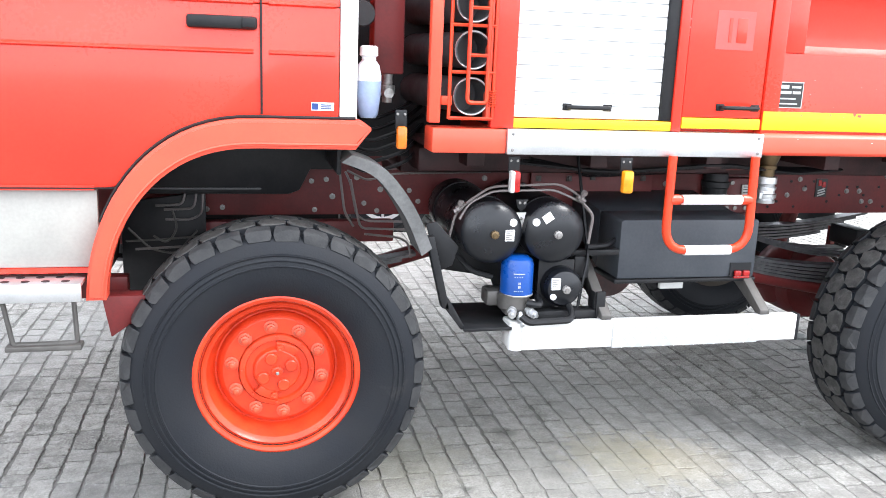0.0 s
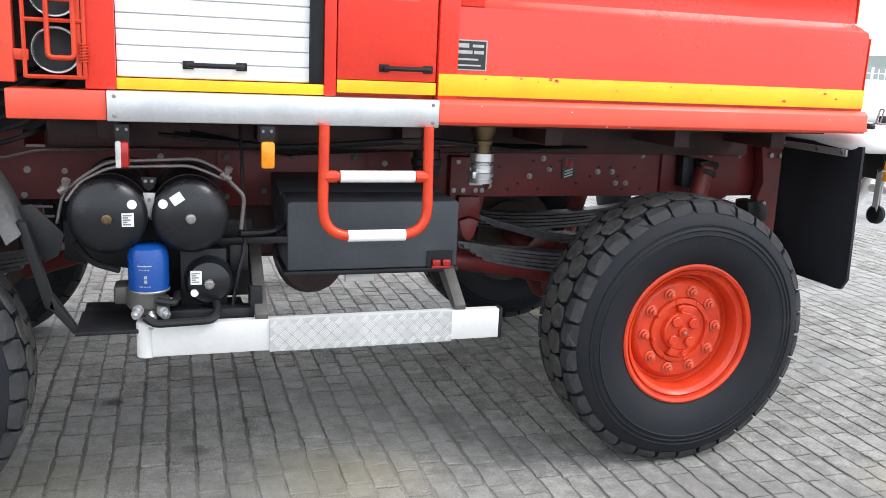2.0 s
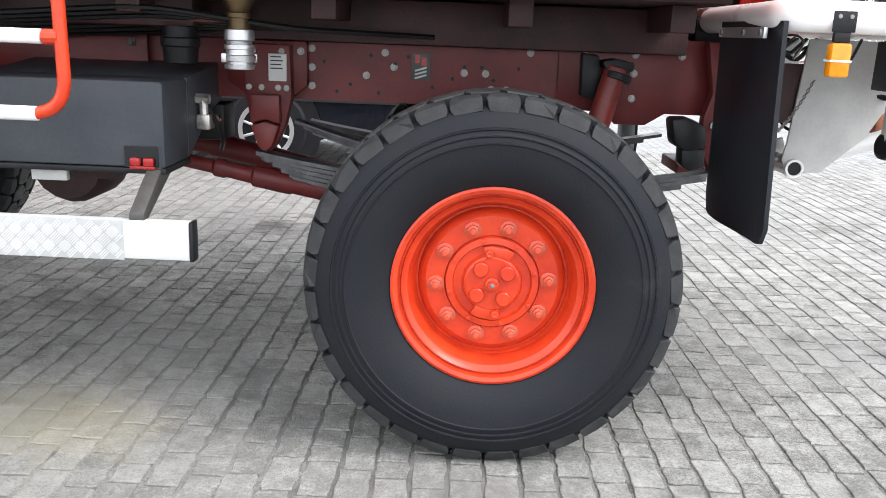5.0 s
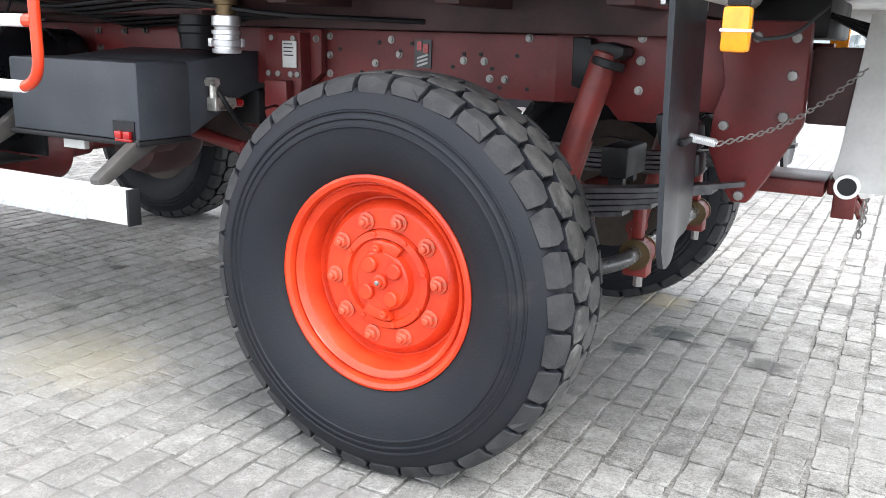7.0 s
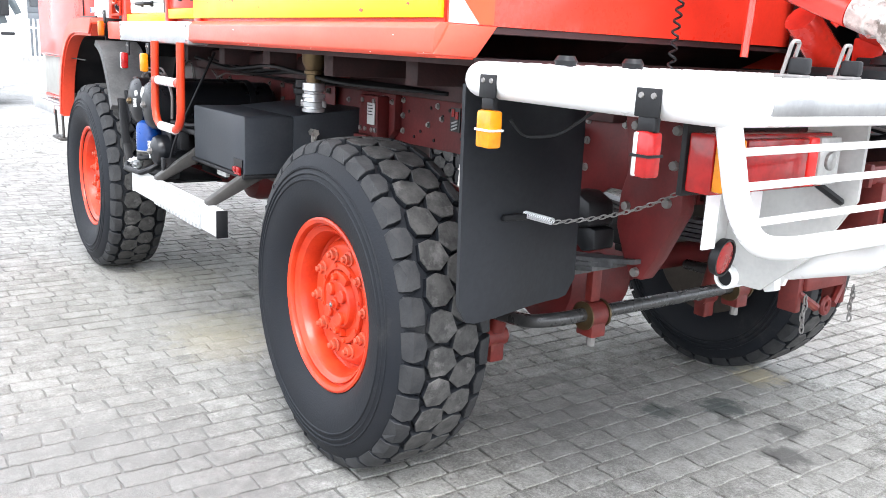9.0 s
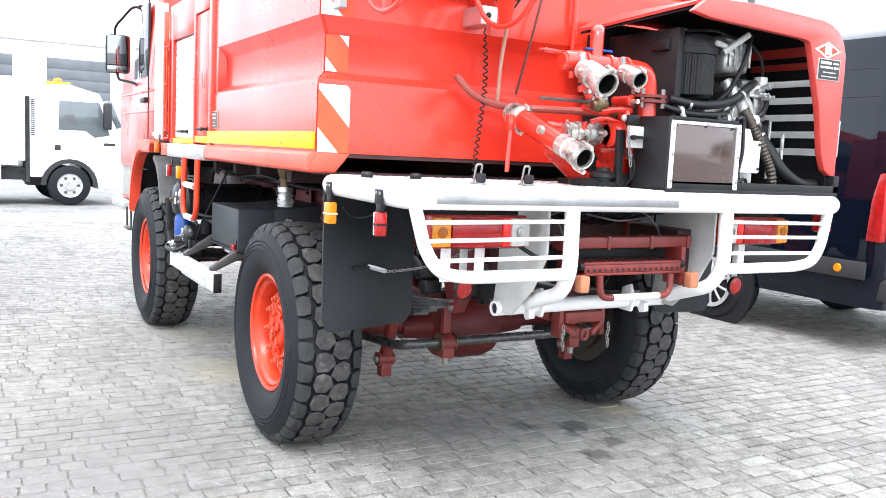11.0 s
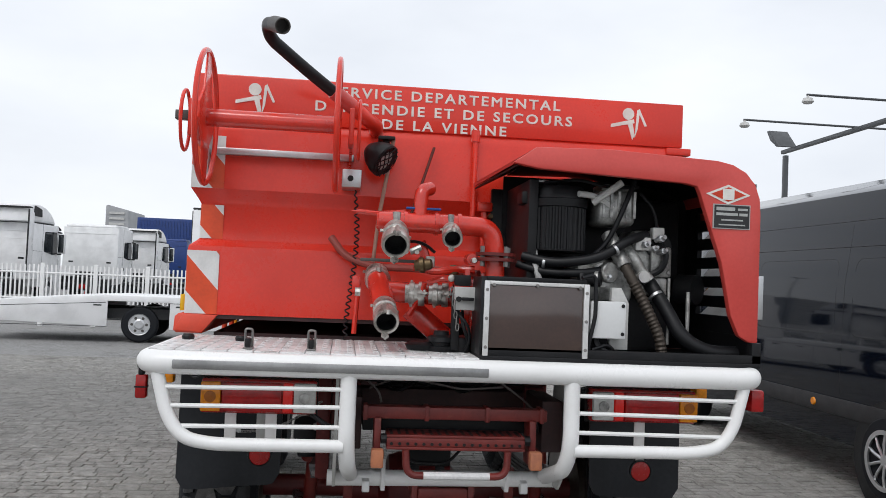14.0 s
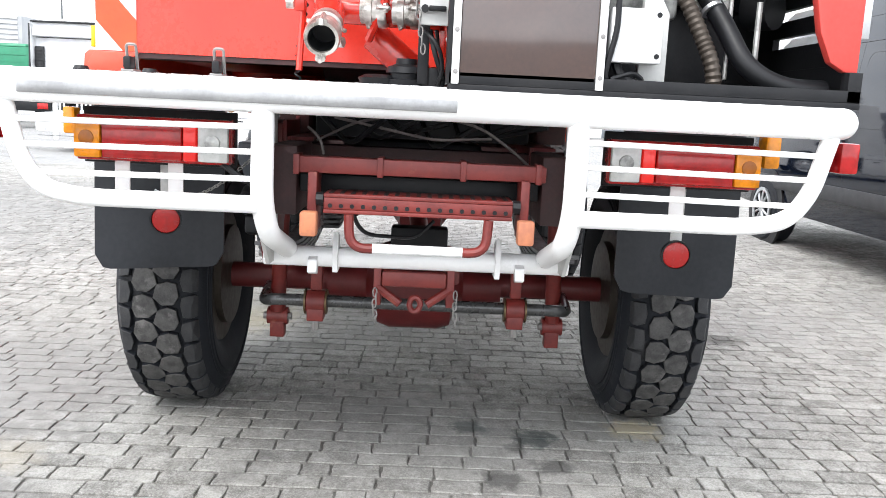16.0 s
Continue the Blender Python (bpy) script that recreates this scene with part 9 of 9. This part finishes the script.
# local: y runs towards its front, x = 1.25 is the side that faces the fire engine
bm = B()
prism(bm, [(-5.6, 0.88), (-5.6, 0.50), (-5.55, 0.47), (-2.62, 0.37), (-2.62, 0.98), (-1.18, 0.98), (-1.18, 0.33), (1.52, 0.33), (1.52, 1.06), (1.0, 1.10), (-2.6, 1.12), (-3.6, 1.06)], "x", 1.18, 1.25, 0.006)
prism(bm, [(-5.6, 0.88), (-5.6, 0.50), (-5.55, 0.47), (-2.62, 0.37), (-2.62, 0.98), (-1.18, 0.98), (-1.18, 0.33), (1.52, 0.33), (1.52, 1.06), (1.0, 1.10), (-2.6, 1.12), (-3.6, 1.06)], "x", -1.25, -1.18, 0.006)
prism(bm, [(-5.6, 0.80), (-5.6, 0.88), (-3.6, 1.04), (-2.6, 1.12), (1.55, 1.10), (1.55, 1.02), (-2.6, 1.02), (-3.6, 0.96)], "x", -1.1795, 1.1795, 0.004)
part("bed", bm, TRUCKW, tr)
bm = B()
box(bm, 1.250, 1.254, -1.18, 1.5, 0.955, 0.968)
prism(bm, [(-5.38, 0.775), (-2.66, 0.940), (-2.66, 0.952), (-5.38, 0.787)], "x", 1.250, 1.254)
box(bm, 1.250, 1.254, -5.392, -5.38, 0.48, 0.787)
box(bm, 1.250, 1.256, -5.55, -2.64, 0.362, 0.374)
box(bm, 1.250, 1.254, 0.135, 0.145, 0.34, 0.95)
for yy, zz in ((-5.15, 0.70), (-2.85, 0.86), (-0.95, 0.87), (0.5, 0.87), (1.2, 0.87)):
    box(bm, 1.250, 1.258, yy - 0.09, yy + 0.09, zz, zz + 0.03)
lathe(bm, [(0, 0.07), (0.012, 0.07)], (1.25, -0.6, 0.93), (1, 0, 0), 14)
part("locker_lines", bm, VANPL, tr)
bm = B()
prism(bm, [(0.95, 1.12), (1.45, 2.75), (1.50, 2.80), (2.0, 2.80), (2.0, 0.98), (1.52, 0.98), (1.52, 1.12)], "x", 1.12, 1.25, 0.02)
prism(bm, [(0.95, 1.12), (1.45, 2.75), (1.50, 2.80), (2.0, 2.80), (2.0, 0.98), (1.52, 0.98), (1.52, 1.12)], "x", -1.25, -1.12, 0.02)
box(bm, -1.119, 1.119, 1.6, 1.95, 1.1, 2.6, 0.02)
part("head_board", bm, TRUCKW, tr)
bm = B()
prism(bm, [(2.10, 0.62), (2.10, 2.50), (2.25, 2.68), (2.9, 2.72), (3.55, 2.55), (3.95, 1.75), (4.02, 1.2), (4.02, 0.40), (3.55, 0.36), (3.42, 0.75), (3.1, 0.98), (2.75, 0.98), (2.42, 0.75), (2.36, 0.62)], "x", -1.15, 1.18, 0.04)
part("cab", bm, TRUCKW, tr, smooth=30)
bm = B()
prism(bm, [(2.68, 1.70), (3.25, 1.70), (3.45, 1.55), (3.78, 1.62), (3.55, 2.35), (2.70, 2.35)], "x", 1.176, 1.188, 0.003)
box(bm, -1.0, 1.0, 3.70, 3.98, 1.75, 2.4, 0.02, rot=Matrix.Rotation(0.4, 4, "X"))
part("side_window", bm, GLASSL, tr)
bm = B()
for k in range(18):
    box(bm, 1.16, 1.19, 2.12, 2.20, 1.55 + 0.045 * k, 1.575 + 0.045 * k)
box(bm, 1.16, 1.19, 2.60, 2.73, 1.24, 1.36, 0.01)
box(bm, 1.2, 1.42, 3.62, 3.78, 1.75, 2.35, 0.03)
box(bm, 1.16, 1.20, 3.65, 3.9, 1.38, 1.44, 0.01)
box(bm, 0.6, 1.15, 2.02, 2.10, 0.5, 2.4)
for i in range(12):
    a, b2 = math.pi * i / 12, math.pi * (i + 1) / 12
    prism(bm, [(2.92 + 0.60 * math.cos(a), 0.45 + 0.60 * math.sin(a)), (2.92 + 0.60 * math.cos(b2), 0.45 + 0.60 * math.sin(b2)), (2.92 + 0.50 * math.cos(b2), 0.45 + 0.50 * math.sin(b2)), (2.92 + 0.50 * math.cos(a), 0.45 + 0.50 * math.sin(a))], "x", 0.9, 1.20)
box(bm, -1.0, 1.0, -5.2, 3.2, 0.55, 0.80)
box(bm, 0.2, 0.8, 2.1, 3.7, 0.42, 0.8)
islands("dark_fitting", bm, VANPL, tr)
bm = B()
box(bm, -0.5, 0.5, 2.55, 3.05, 2.72, 2.80, 0.02)
lathe(bm, [(0, 0.10), (0.10, 0.09), (0.12, 0)], (0.3, 2.8, 2.78), (0, 0, 1), 12)
part("beacon_bar", bm, AMBER, tr)
for yy, r in ((-1.88, 0.43), (2.92, 0.45)):
    for s in (-1, 1):
        bm = B()
        wheel_small(bm, s * 1.19 - (0.26 if s > 0 else 0), yy, r, r, 0.26, (1, 0, 0))
        ww = part("wheel", bm, RUBBER, tr)
        bm = B()
        lathe(bm, [(0.0, r * 0.60), (0.015, r * 0.60), (-0.02, r * 0.50), (0.0, r * 0.3), (0.03, r * 0.22), (0.03, 0)], (s * 1.195, yy, r), (s, 0, 0), 26)
        part("rim", bm, ALU, ww)
        bm = B()
        for k in range(6):
            a = k * math.pi / 3
            lathe(bm, [(0, 0.035), (0.004, 0.035)], (s * 1.197, yy + r * 0.40 * math.cos(a), r + r * 0.40 * math.sin(a)), (s, 0, 0), 10)
        islands("rim_hole", bm, DKSTEEL, ww)

# tractor units parked behind the fence
lorry_cab("tractor_unit", -23.4, -3.62, radians(-90), TRUCKW, True, "white tractor unit with sleeper cab and roof spoiler", h=2.92, group="parked tractor units")
lorry_cab("tractor_unit", -28.4, -3.0, radians(-90), TRUCKW, True, "white tractor unit parked behind another one", h=2.95, group="parked tractor units")
lorry_cab("tractor_unit", -36.0, -10.9, radians(-4), TRUCKW, False, "white tractor unit seen from behind", h=3.35, group="parked tractor units")
lorry_cab("tractor_unit", -41.0, -10.2, radians(-4), TRUCKW, True, "white tractor unit with dark mirror arms", h=2.95, group="parked tractor units")
lorry_cab("tractor_unit", -27.0, -11.45, radians(-6), TRUCKW, True, "white tractor unit with tall rear cover", h=3.0, group="parked tractor units")
lorry_cab("tractor_unit", -50.0, -10.4, radians(0), BLUEDK, False, "dark blue tractor unit seen from behind", h=3.35, group="parked tractor units")
lorry_cab("tractor_unit", -29.5, -15.2, radians(-6), GREEN, False, "green tractor unit seen from behind", h=2.75, group="parked tractor units")


# white palisade fence
def fence(x0, y0, x1, y1, n, h, label, low=0.08):
    f = thing("palisade_fence", (x0, y0, 0), label, "fence")
    a, b = Vector((x0, y0, 0)), Vector((x1, y1, 0))
    d = (b - a).normalized()
    ang = math.atan2(d.y, d.x)
    post = box(B(), -0.05, 0.05, -0.05, 0.05, 0.0, h + 0.05, 0.008)
    pale = box(B(), -0.021, 0.021, -0.012, 0.012, low, h, 0.004, 1)
    pm, sm = mesh_of("post", post, WHITE, 0), mesh_of("pale", pale, WHITE, 0)
    L = (b - a).length
    for i in range(n + 1):
        o = new("post" if i % 12 == 0 else "pale", pm if i % 12 == 0 else sm)
        o.parent = f
        o.location, o.rotation_euler = d * (L * i / n), (0, 0, ang)
    for z in (low + 0.10, h - 0.20):
        bm = B()
        tube(bm, [a + Vector((0, 0, z)), b + Vector((0, 0, z))], 0.025, 6)
        part("rail", bm, WHITE, f)


fence(-18.3, -8.25, -18.9, -0.6, 72, 1.55, "white steel palisade fence behind the transporter", 0.60)
fence(-18.9, -0.6, -19.6, 3.6, 42, 1.55, "white steel palisade fence near the hall", 0.60)

# white hall with tall grey doors
hall = thing("industrial_hall", (-42, 4, 0), "white flat-roofed hall with tall dark grey roller doors", "building")
bm = B()
box(bm, -62, -44, -5.2, 26, 0, 6.1, 0.05)
part("hall_wall", bm, BUILD, hall)
bm = B()
box(bm, -62.1, -43.9, -5.25, 26.1, 5.95, 6.12, 0.02)
part("roof_edge", bm, PLATEW, hall)
for y0, y1 in ((-4.0, -1.7), (-0.95, 0.85), (2.4, 5.4), (6.6, 9.6), (10.8, 13.8)):
    bm = B()
    box(bm, -43.99, -43.96, y0, y1, 0.04, 5.2)
    d = part("roller_door", bm, DOORG, hall)
    for j in range(10):
        part("door_panel", box(B(), -43.959, -43.93, y0, y1, 0.05 + j * 0.515, 0.55 + j * 0.515, 0.01), DOORG, d)
    bm = B()
    box(bm, -43.93, -43.90, y0 + 0.1, y1 - 0.1, 2.4, 2.95)
    part("door_window", bm, GLASS, d)
shed = thing("blue_container_stack", (-60, -22, 0), "dark blue containers stacked behind the lorries", "container")
for i, (y0, z0) in enumerate(((-17.7, 0), (-17.7, 2.7), (-17.7, 5.4))):
    bm = B()
    box(bm, -76, -73, y0, y0 + 5.4, z0 * 0.76, z0 * 0.76 + 1.98, 0.03)
    part("container", bm, BLUEDK, shed)
    bm = B()
    for k in range(20):
        box(bm, -72.999, -72.95, y0 + 0.2 + k * 0.26, y0 + 0.33 + k * 0.26, z0 * 0.76 + 0.2, z0 * 0.76 + 1.8)
    islands("container_rib", bm, BLUEDK, shed)
tower = thing("grey_tower", (-90, -36, 0), "distant grey tower block with window bands", "building")
bm = B()
prism(bm, [(-25.6, 0), (-22.6, 0), (-23.3, 7.9), (-25.4, 8.4), (-25.6, 8.3)], "x", -100, -92, 0.05)
part("tower_wall", bm, CONCR, tower)
for k in range(12):
    bm = B()
    box(bm, -91.99, -91.9, -25.2, -23.6, 0.8 + k * 0.6, 1.05 + k * 0.6)
    part("window_band", bm, PLATEW, tower)
tower2 = thing("grey_office", (-95, -75, 0), "distant grey office with ribbed front", "building")
bm = B()
box(bm, -110, -100, -85, -47, 0, 9.6, 0.1)
part("office_wall", bm, CONCR, tower2)
for k in range(16):
    bm = B()
    box(bm, -99.99, -99.9, -84.5, -47.5, 0.5 + k * 0.58, 0.8 + k * 0.58)
    part("window_band", bm, PLATEW, tower2)


def street_lamp(x, y, h, label):
    t = thing("street_lamp", (x, y, 0), label, "lamp post")
    bm = B()
    tube(bm, [(x, y, 0), (x, y, h * 0.5), (x, y, h)], 0.08, 10, radii=[0.10, 0.075, 0.05])
    part("pole", bm, LAMPP, t)
    bm = B()
    tube(bm, [(x, y - 0.6, h), (x, y + 0.6, h)], 0.035, 6)
    for s in (-1, 1):
        box(bm, x - 0.14, x + 0.14, y + s * 0.6 - 0.3, y + s * 0.6 + 0.3, h - 0.02, h + 0.09, 0.02)
    part("lamp_head", bm, LAMPP, t)


street_lamp(-64, -27.2, 10.5, "slim grey lamp post with two heads")
# steel gantry with lamps above the van
gan = thing("lamp_gantry", (-14.1, 10.5, 0), "dark steel gantry with lamps on long arms", "gantry")
for px, pz in ((-13.95, 4.74), (-6.67, 4.84)):
    bm = B()
    box(bm, px - 0.05, px + 0.05, 10.48, 10.58, 0, pz, 0.008)
    part("post", bm, LAMPP, gan)
bm = B()
prism(bm, [(-14.1, 4.79), (-14.1, 4.875), (-6.56, 4.97), (-6.56, 4.875)], "y", 10.49, 10.57, 0.005)
part("beam", bm, LAMPP, gan)
bm = B()
prism(bm, [(-13.95, 4.93), (-13.85, 4.93), (-14.30, 5.36), (-14.42, 5.36), (-14.25, 5.12)], "y", 10.3, 10.75, 0.01)
part("flood_lamp", bm, LAMPP, gan)
for xx in (-9.2, -11.5):
    bm = B()
    tube(bm, [(xx, 8.32, 4.97), (xx, 12.62, 4.97)], 0.022, 8)
    a = part("lamp_arm", bm, LAMPP, gan)
    for yy in (8.34, 12.60):
        bm = B()
        lathe(bm, [(0, 0.02), (0.04, 0.025), (0.05, 0.075), (0.11, 0.10), (0.14, 0.07), (0.15, 0.0)], (xx, yy, 4.96), (0, 0, -1), 14)
        part("lamp_head", bm, PLATEW, a)

# yard edge beyond the fire engine's far side: low fence, cars, trees, distant wood
fence(14.0, 36.0, 34.0, 24.0, 90, 1.9, "white palisade fence at the yard's edge")
fence(-8.0, 44.0, 14.0, 36.0, 90, 1.9, "white palisade fence at the yard's edge")


def car(x, y, rz, m, label):
    t = thing("car", (x, y, 0), label, "car", "parked cars")
    t.rotation_euler = (0, 0, rz)
    LOC[t.name] = Vector()
    bm = B()
    prism(bm, [(-2.1, 0.35), (-2.1, 0.72), (-1.9, 0.86), (-1.0, 0.95), (1.75, 0.98), (2.1, 0.88), (2.15, 0.45), (2.05, 0.32)], "y", -0.88, 0.88, 0.08)
    prism(bm, [(-1.05, 0.93), (-0.35, 1.42), (0.9, 1.46), (1.75, 0.97)], "y", -0.74, 0.74, 0.06)
    part("car_body", bm, m, t, smooth=40)
    bm = B()
    prism(bm, [(-0.85, 0.99), (-0.3, 1.37), (0.85, 1.40), (1.4, 1.0)], "y", -0.752, 0.752, 0.01)
    prism(bm, [(-1.0, 0.985), (-0.37, 1.40), (-0.34, 1.36), (-0.93, 0.98)], "y", -0.64, 0.64)
    part("car_windows", bm, GLASSL, t)
    for wx in (-1.3, 1.3):
        for s in (-1, 1):
            bm = B()
            wheel_small(bm, wx, s * 0.88 - (0.2 if s > 0 else 0), 0.31, 0.31, 0.2, (0, 1, 0))
            w = part("wheel", bm, RUBBER, t)
            spoked_rim((wx, s * 0.885, 0.31), (0, s, 0), 0.2, ALU, w, 7)
    bm = B()
    for s in (-1, 1):
        box(bm, -2.12, -2.0, s * 0.65 - 0.15, s * 0.65 + 0.15, 0.62, 0.74, 0.02)
    part("headlight", bm, CLEARL, t)


car(13.2, 17.2, radians(200), TRUCKW, "white hatchback parked at the yard's edge")
car(17.8, 17.6, radians(205), TRUCKW, "white estate car parked at the yard's edge")
car(20.5, 19.5, radians(30), REDLENS, "dark red car parked at the yard's edge")
car(-1.0, 19.5, radians(80), TRUCKW, "white car seen under the truck")


def tree(x, y, h, seed, label):
    rng = random.Random(seed)
    t = thing("tree", (x, y, 0), label, "tree", "trees behind the yard")
    bm = B()
    tube(bm, [(x, y, 0), (x + 0.1, y, h * 0.3), (x - 0.1, y + 0.1, h * 0.7)], 0.3, 10, radii=[0.34, 0.24, 0.10])
    tips = []
    for k in range(11):
        a = rng.uniform(0, 6.28)
        z0 = h * rng.uniform(0.22, 0.6)
        L = h * rng.uniform(0.2, 0.36)
        e = Vector((x + math.cos(a) * L, y + math.sin(a) * L, z0 + L * rng.uniform(0.4, 1.1)))
        tube(bm, [(x, y, z0), Vector((x, y, z0)).lerp(e, 0.5) + Vector((0, 0, 0.15)), e], 0.08, 6, radii=[0.10, 0.06, 0.03])
        tips.append(e)
    part("trunk", bm, BARK, t)
    verts, faces = [], []
    for k in range(2600):
        c = rng.choice(tips) if rng.random() < 0.75 else Vector((x, y, h * rng.uniform(0.35, 0.92)))
        sp = h * 0.16
        p = Vector((rng.gauss(c.x, sp), rng.gauss(c.y, sp), rng.gauss(c.z, sp * 0.8)))
        if p.z < h * 0.14:
            continue
        s = rng.uniform(0.10, 0.24)
        q = Euler((rng.uniform(0, 6.28), rng.uniform(0, 6.28), 0)).to_matrix()
        i0 = len(verts)
        for dx, dy in ((-1, 0), (0, -0.55), (1, 0), (0, 0.55)):
            verts.append(p + q @ Vector((dx * s, dy * s, 0)))
        faces.append((i0, i0 + 1, i0 + 2, i0 + 3))
    me = bpy.data.meshes.new("crown")
    me.from_pydata([tuple(v) for v in verts], [], faces)
    me.materials.append(LEAF)
    cr_ = new("crown", me)
    cr_.parent = t
    cr_.location = -Vector(t.location)


for i, (tx, ty, th) in enumerate(((19, 50, 9.5), (14, 53, 8.5), (23.5, 47, 9.0), (9, 56, 9.5), (27, 45, 8.0), (3, 58, 9.0), (31, 42, 7.5))):
    tree(tx, ty, th, 30 + i, "leafy tree behind the yard fence")
# far wooded ridge
bm = B()
rngw = random.Random(3)
xs = [-260 + 8 * i for i in range(90)]
hs = [7 + 2.2 * math.sin(i * 0.31) + 1.4 * math.sin(i * 0.83 + 1) + rngw.uniform(-0.5, 0.5) for i in range(90)]
pf = [bm.verts.new((x, 190 - 0.25 * x, -0.1)) for x in xs]
pt = [bm.verts.new((x, 196 - 0.25 * x, h)) for x, h in zip(xs, hs)]
pb = [bm.verts.new((x, 230 - 0.25 * x, -0.1)) for x in xs]
for i in range(89):
    bm.faces.new((pf[i], pf[i + 1], pt[i + 1], pt[i]))
    bm.faces.new((pt[i], pt[i + 1], pb[i + 1], pb[i]))
bmesh.ops.recalc_face_normals(bm, faces=bm.faces[:])
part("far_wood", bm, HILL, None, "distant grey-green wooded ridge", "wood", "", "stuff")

# ---- pavers, last ----
def paver_geo(bx, by, bz, lx, ly, rng, h=0.022, fine=False):
    """One worn sett: a ragged outline, a rounded rim and a slightly domed, uneven top."""
    cx, cy = lx / 2, ly / 2
    base = [(-cx, -cy), (0, -cy), (cx, -cy), (cx, 0), (cx, cy), (0, cy), (-cx, cy), (-cx, 0)]
    if fine:
        base = [(-cx, -cy), (-cx * 0.35, -cy), (cx * 0.35, -cy), (cx, -cy), (cx, -cy * 0.66), (cx, -cy * 0.33), (cx, 0), (cx, cy * 0.33), (cx, cy * 0.66), (cx, cy),
                (cx * 0.35, cy), (-cx * 0.35, cy), (-cx, cy), (-cx, cy * 0.66), (-cx, cy * 0.33), (-cx, 0), (-cx, -cy * 0.33), (-cx, -cy * 0.66)]
    n = len(base)
    tw = rng.uniform(-0.022, 0.022)
    cs, sn = math.cos(tw), math.sin(tw)
    out = []
    for u, v in base:
        u, v = u + rng.uniform(-0.0056, 0.0034) * (1 if u > 0 else -1), v + rng.uniform(-0.0050, 0.0030) * (1 if v > 0 else -1)
        if abs(u) > cx * 0.6 and abs(v) > cy * 0.85:
            u, v = u * 0.975, v * 0.99
        out.append((u * cs - v * sn, u * sn + v * cs))
    tx, ty = rng.uniform(-0.014, 0.014), rng.uniform(-0.008, 0.008)
    rims = []
    for inset, dz in ((0.0, -h), (0.0, -0.0026), (0.0015, -0.0008), (0.0045, 0.0)):
        ring = []
        for u, v in out:
            L = math.hypot(u, v)
            f = (L - inset) / L
            ring.append((bx + u * f, by + v * f, bz + dz + (tx * u + ty * v if dz > -0.02 else 0) + (rng.uniform(-0.0004, 0.0004) if dz > -0.009 else 0)))
        rims.append(ring)
    vs = [p for r in rims for p in r] + [(bx, by, bz + rng.uniform(-0.0003, 0.0006))]
    fs = []
    for r in range(3):
        for i in range(n):
            k = (i + 1) % n
            fs.append((r * n + i, r * n + k, r * n + n + k, r * n + n + i))
    for i in range(n):
        fs.append((3 * n + i, 3 * n + (i + 1) % n, 4 * n))
    return vs, fs


verts, faces = [], []
LX, LY = COURSE, 0.182
near = []
ix0, ix1 = int(-11.0 / LX), int(5.0 / LX)
for i in range(ix0, ix1):
    x = (i + 0.5) * LX
    ylo, yhi = -7.2, 6.8
    y = ylo + LY * (0.5 * (i % 2) + rngp.uniform(-0.10, 0.10))
    while y < yhi:
        ly = LY * rngp.choice((0.5, 0.56, 0.94, 0.94, 1.0, 1.0, 1.0, 1.06))
        yc = y + ly / 2
        y += ly
        z = rngp.uniform(-0.0012, 0.0012) + 0.0016 * noise.noise((x * 0.6, yc * 0.6, 0))
        xx = x + 0.010 * noise.noise((yc * 0.5, x * 0.15, 3.3)) + rngp.uniform(-0.0022, 0.0022)
        if 0.95 < xx < 2.9 and -1.4 < yc < 1.9 and len(near) < 300:
            near.append((xx, yc, z, ly))
            continue
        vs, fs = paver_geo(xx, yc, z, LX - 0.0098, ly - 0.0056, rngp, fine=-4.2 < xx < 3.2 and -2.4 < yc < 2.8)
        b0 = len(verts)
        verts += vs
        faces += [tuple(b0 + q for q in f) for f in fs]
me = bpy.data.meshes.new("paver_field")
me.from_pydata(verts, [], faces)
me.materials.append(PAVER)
me.polygons.foreach_set("use_smooth", [False] * len(me.polygons))
pv = new("paver_field", me)
pv.parent = ground
tagged(pv, "worn grey concrete pavers in running bond", "", "", "stuff")
shapes = {}
for k in range(4):
    for f in (0.5, 0.56, 0.94, 1.0, 1.06):
        vs, fs = paver_geo(0, 0, 0, LX - 0.0098, LY * f - 0.0056, rngp, fine=True)
        m_ = bpy.data.meshes.new("paver")
        m_.from_pydata(vs, [], fs)
        m_.materials.append(PAVER)
        m_.polygons.foreach_set("use_smooth", [False] * len(m_.polygons))
        shapes.setdefault(round(f, 2), []).append(m_)
for x, y, z, ly in near:
    o = new("paver", rngp.choice(shapes[round(ly / LY, 2)]))
    o.parent = ground
    o.location = (x, y, z)
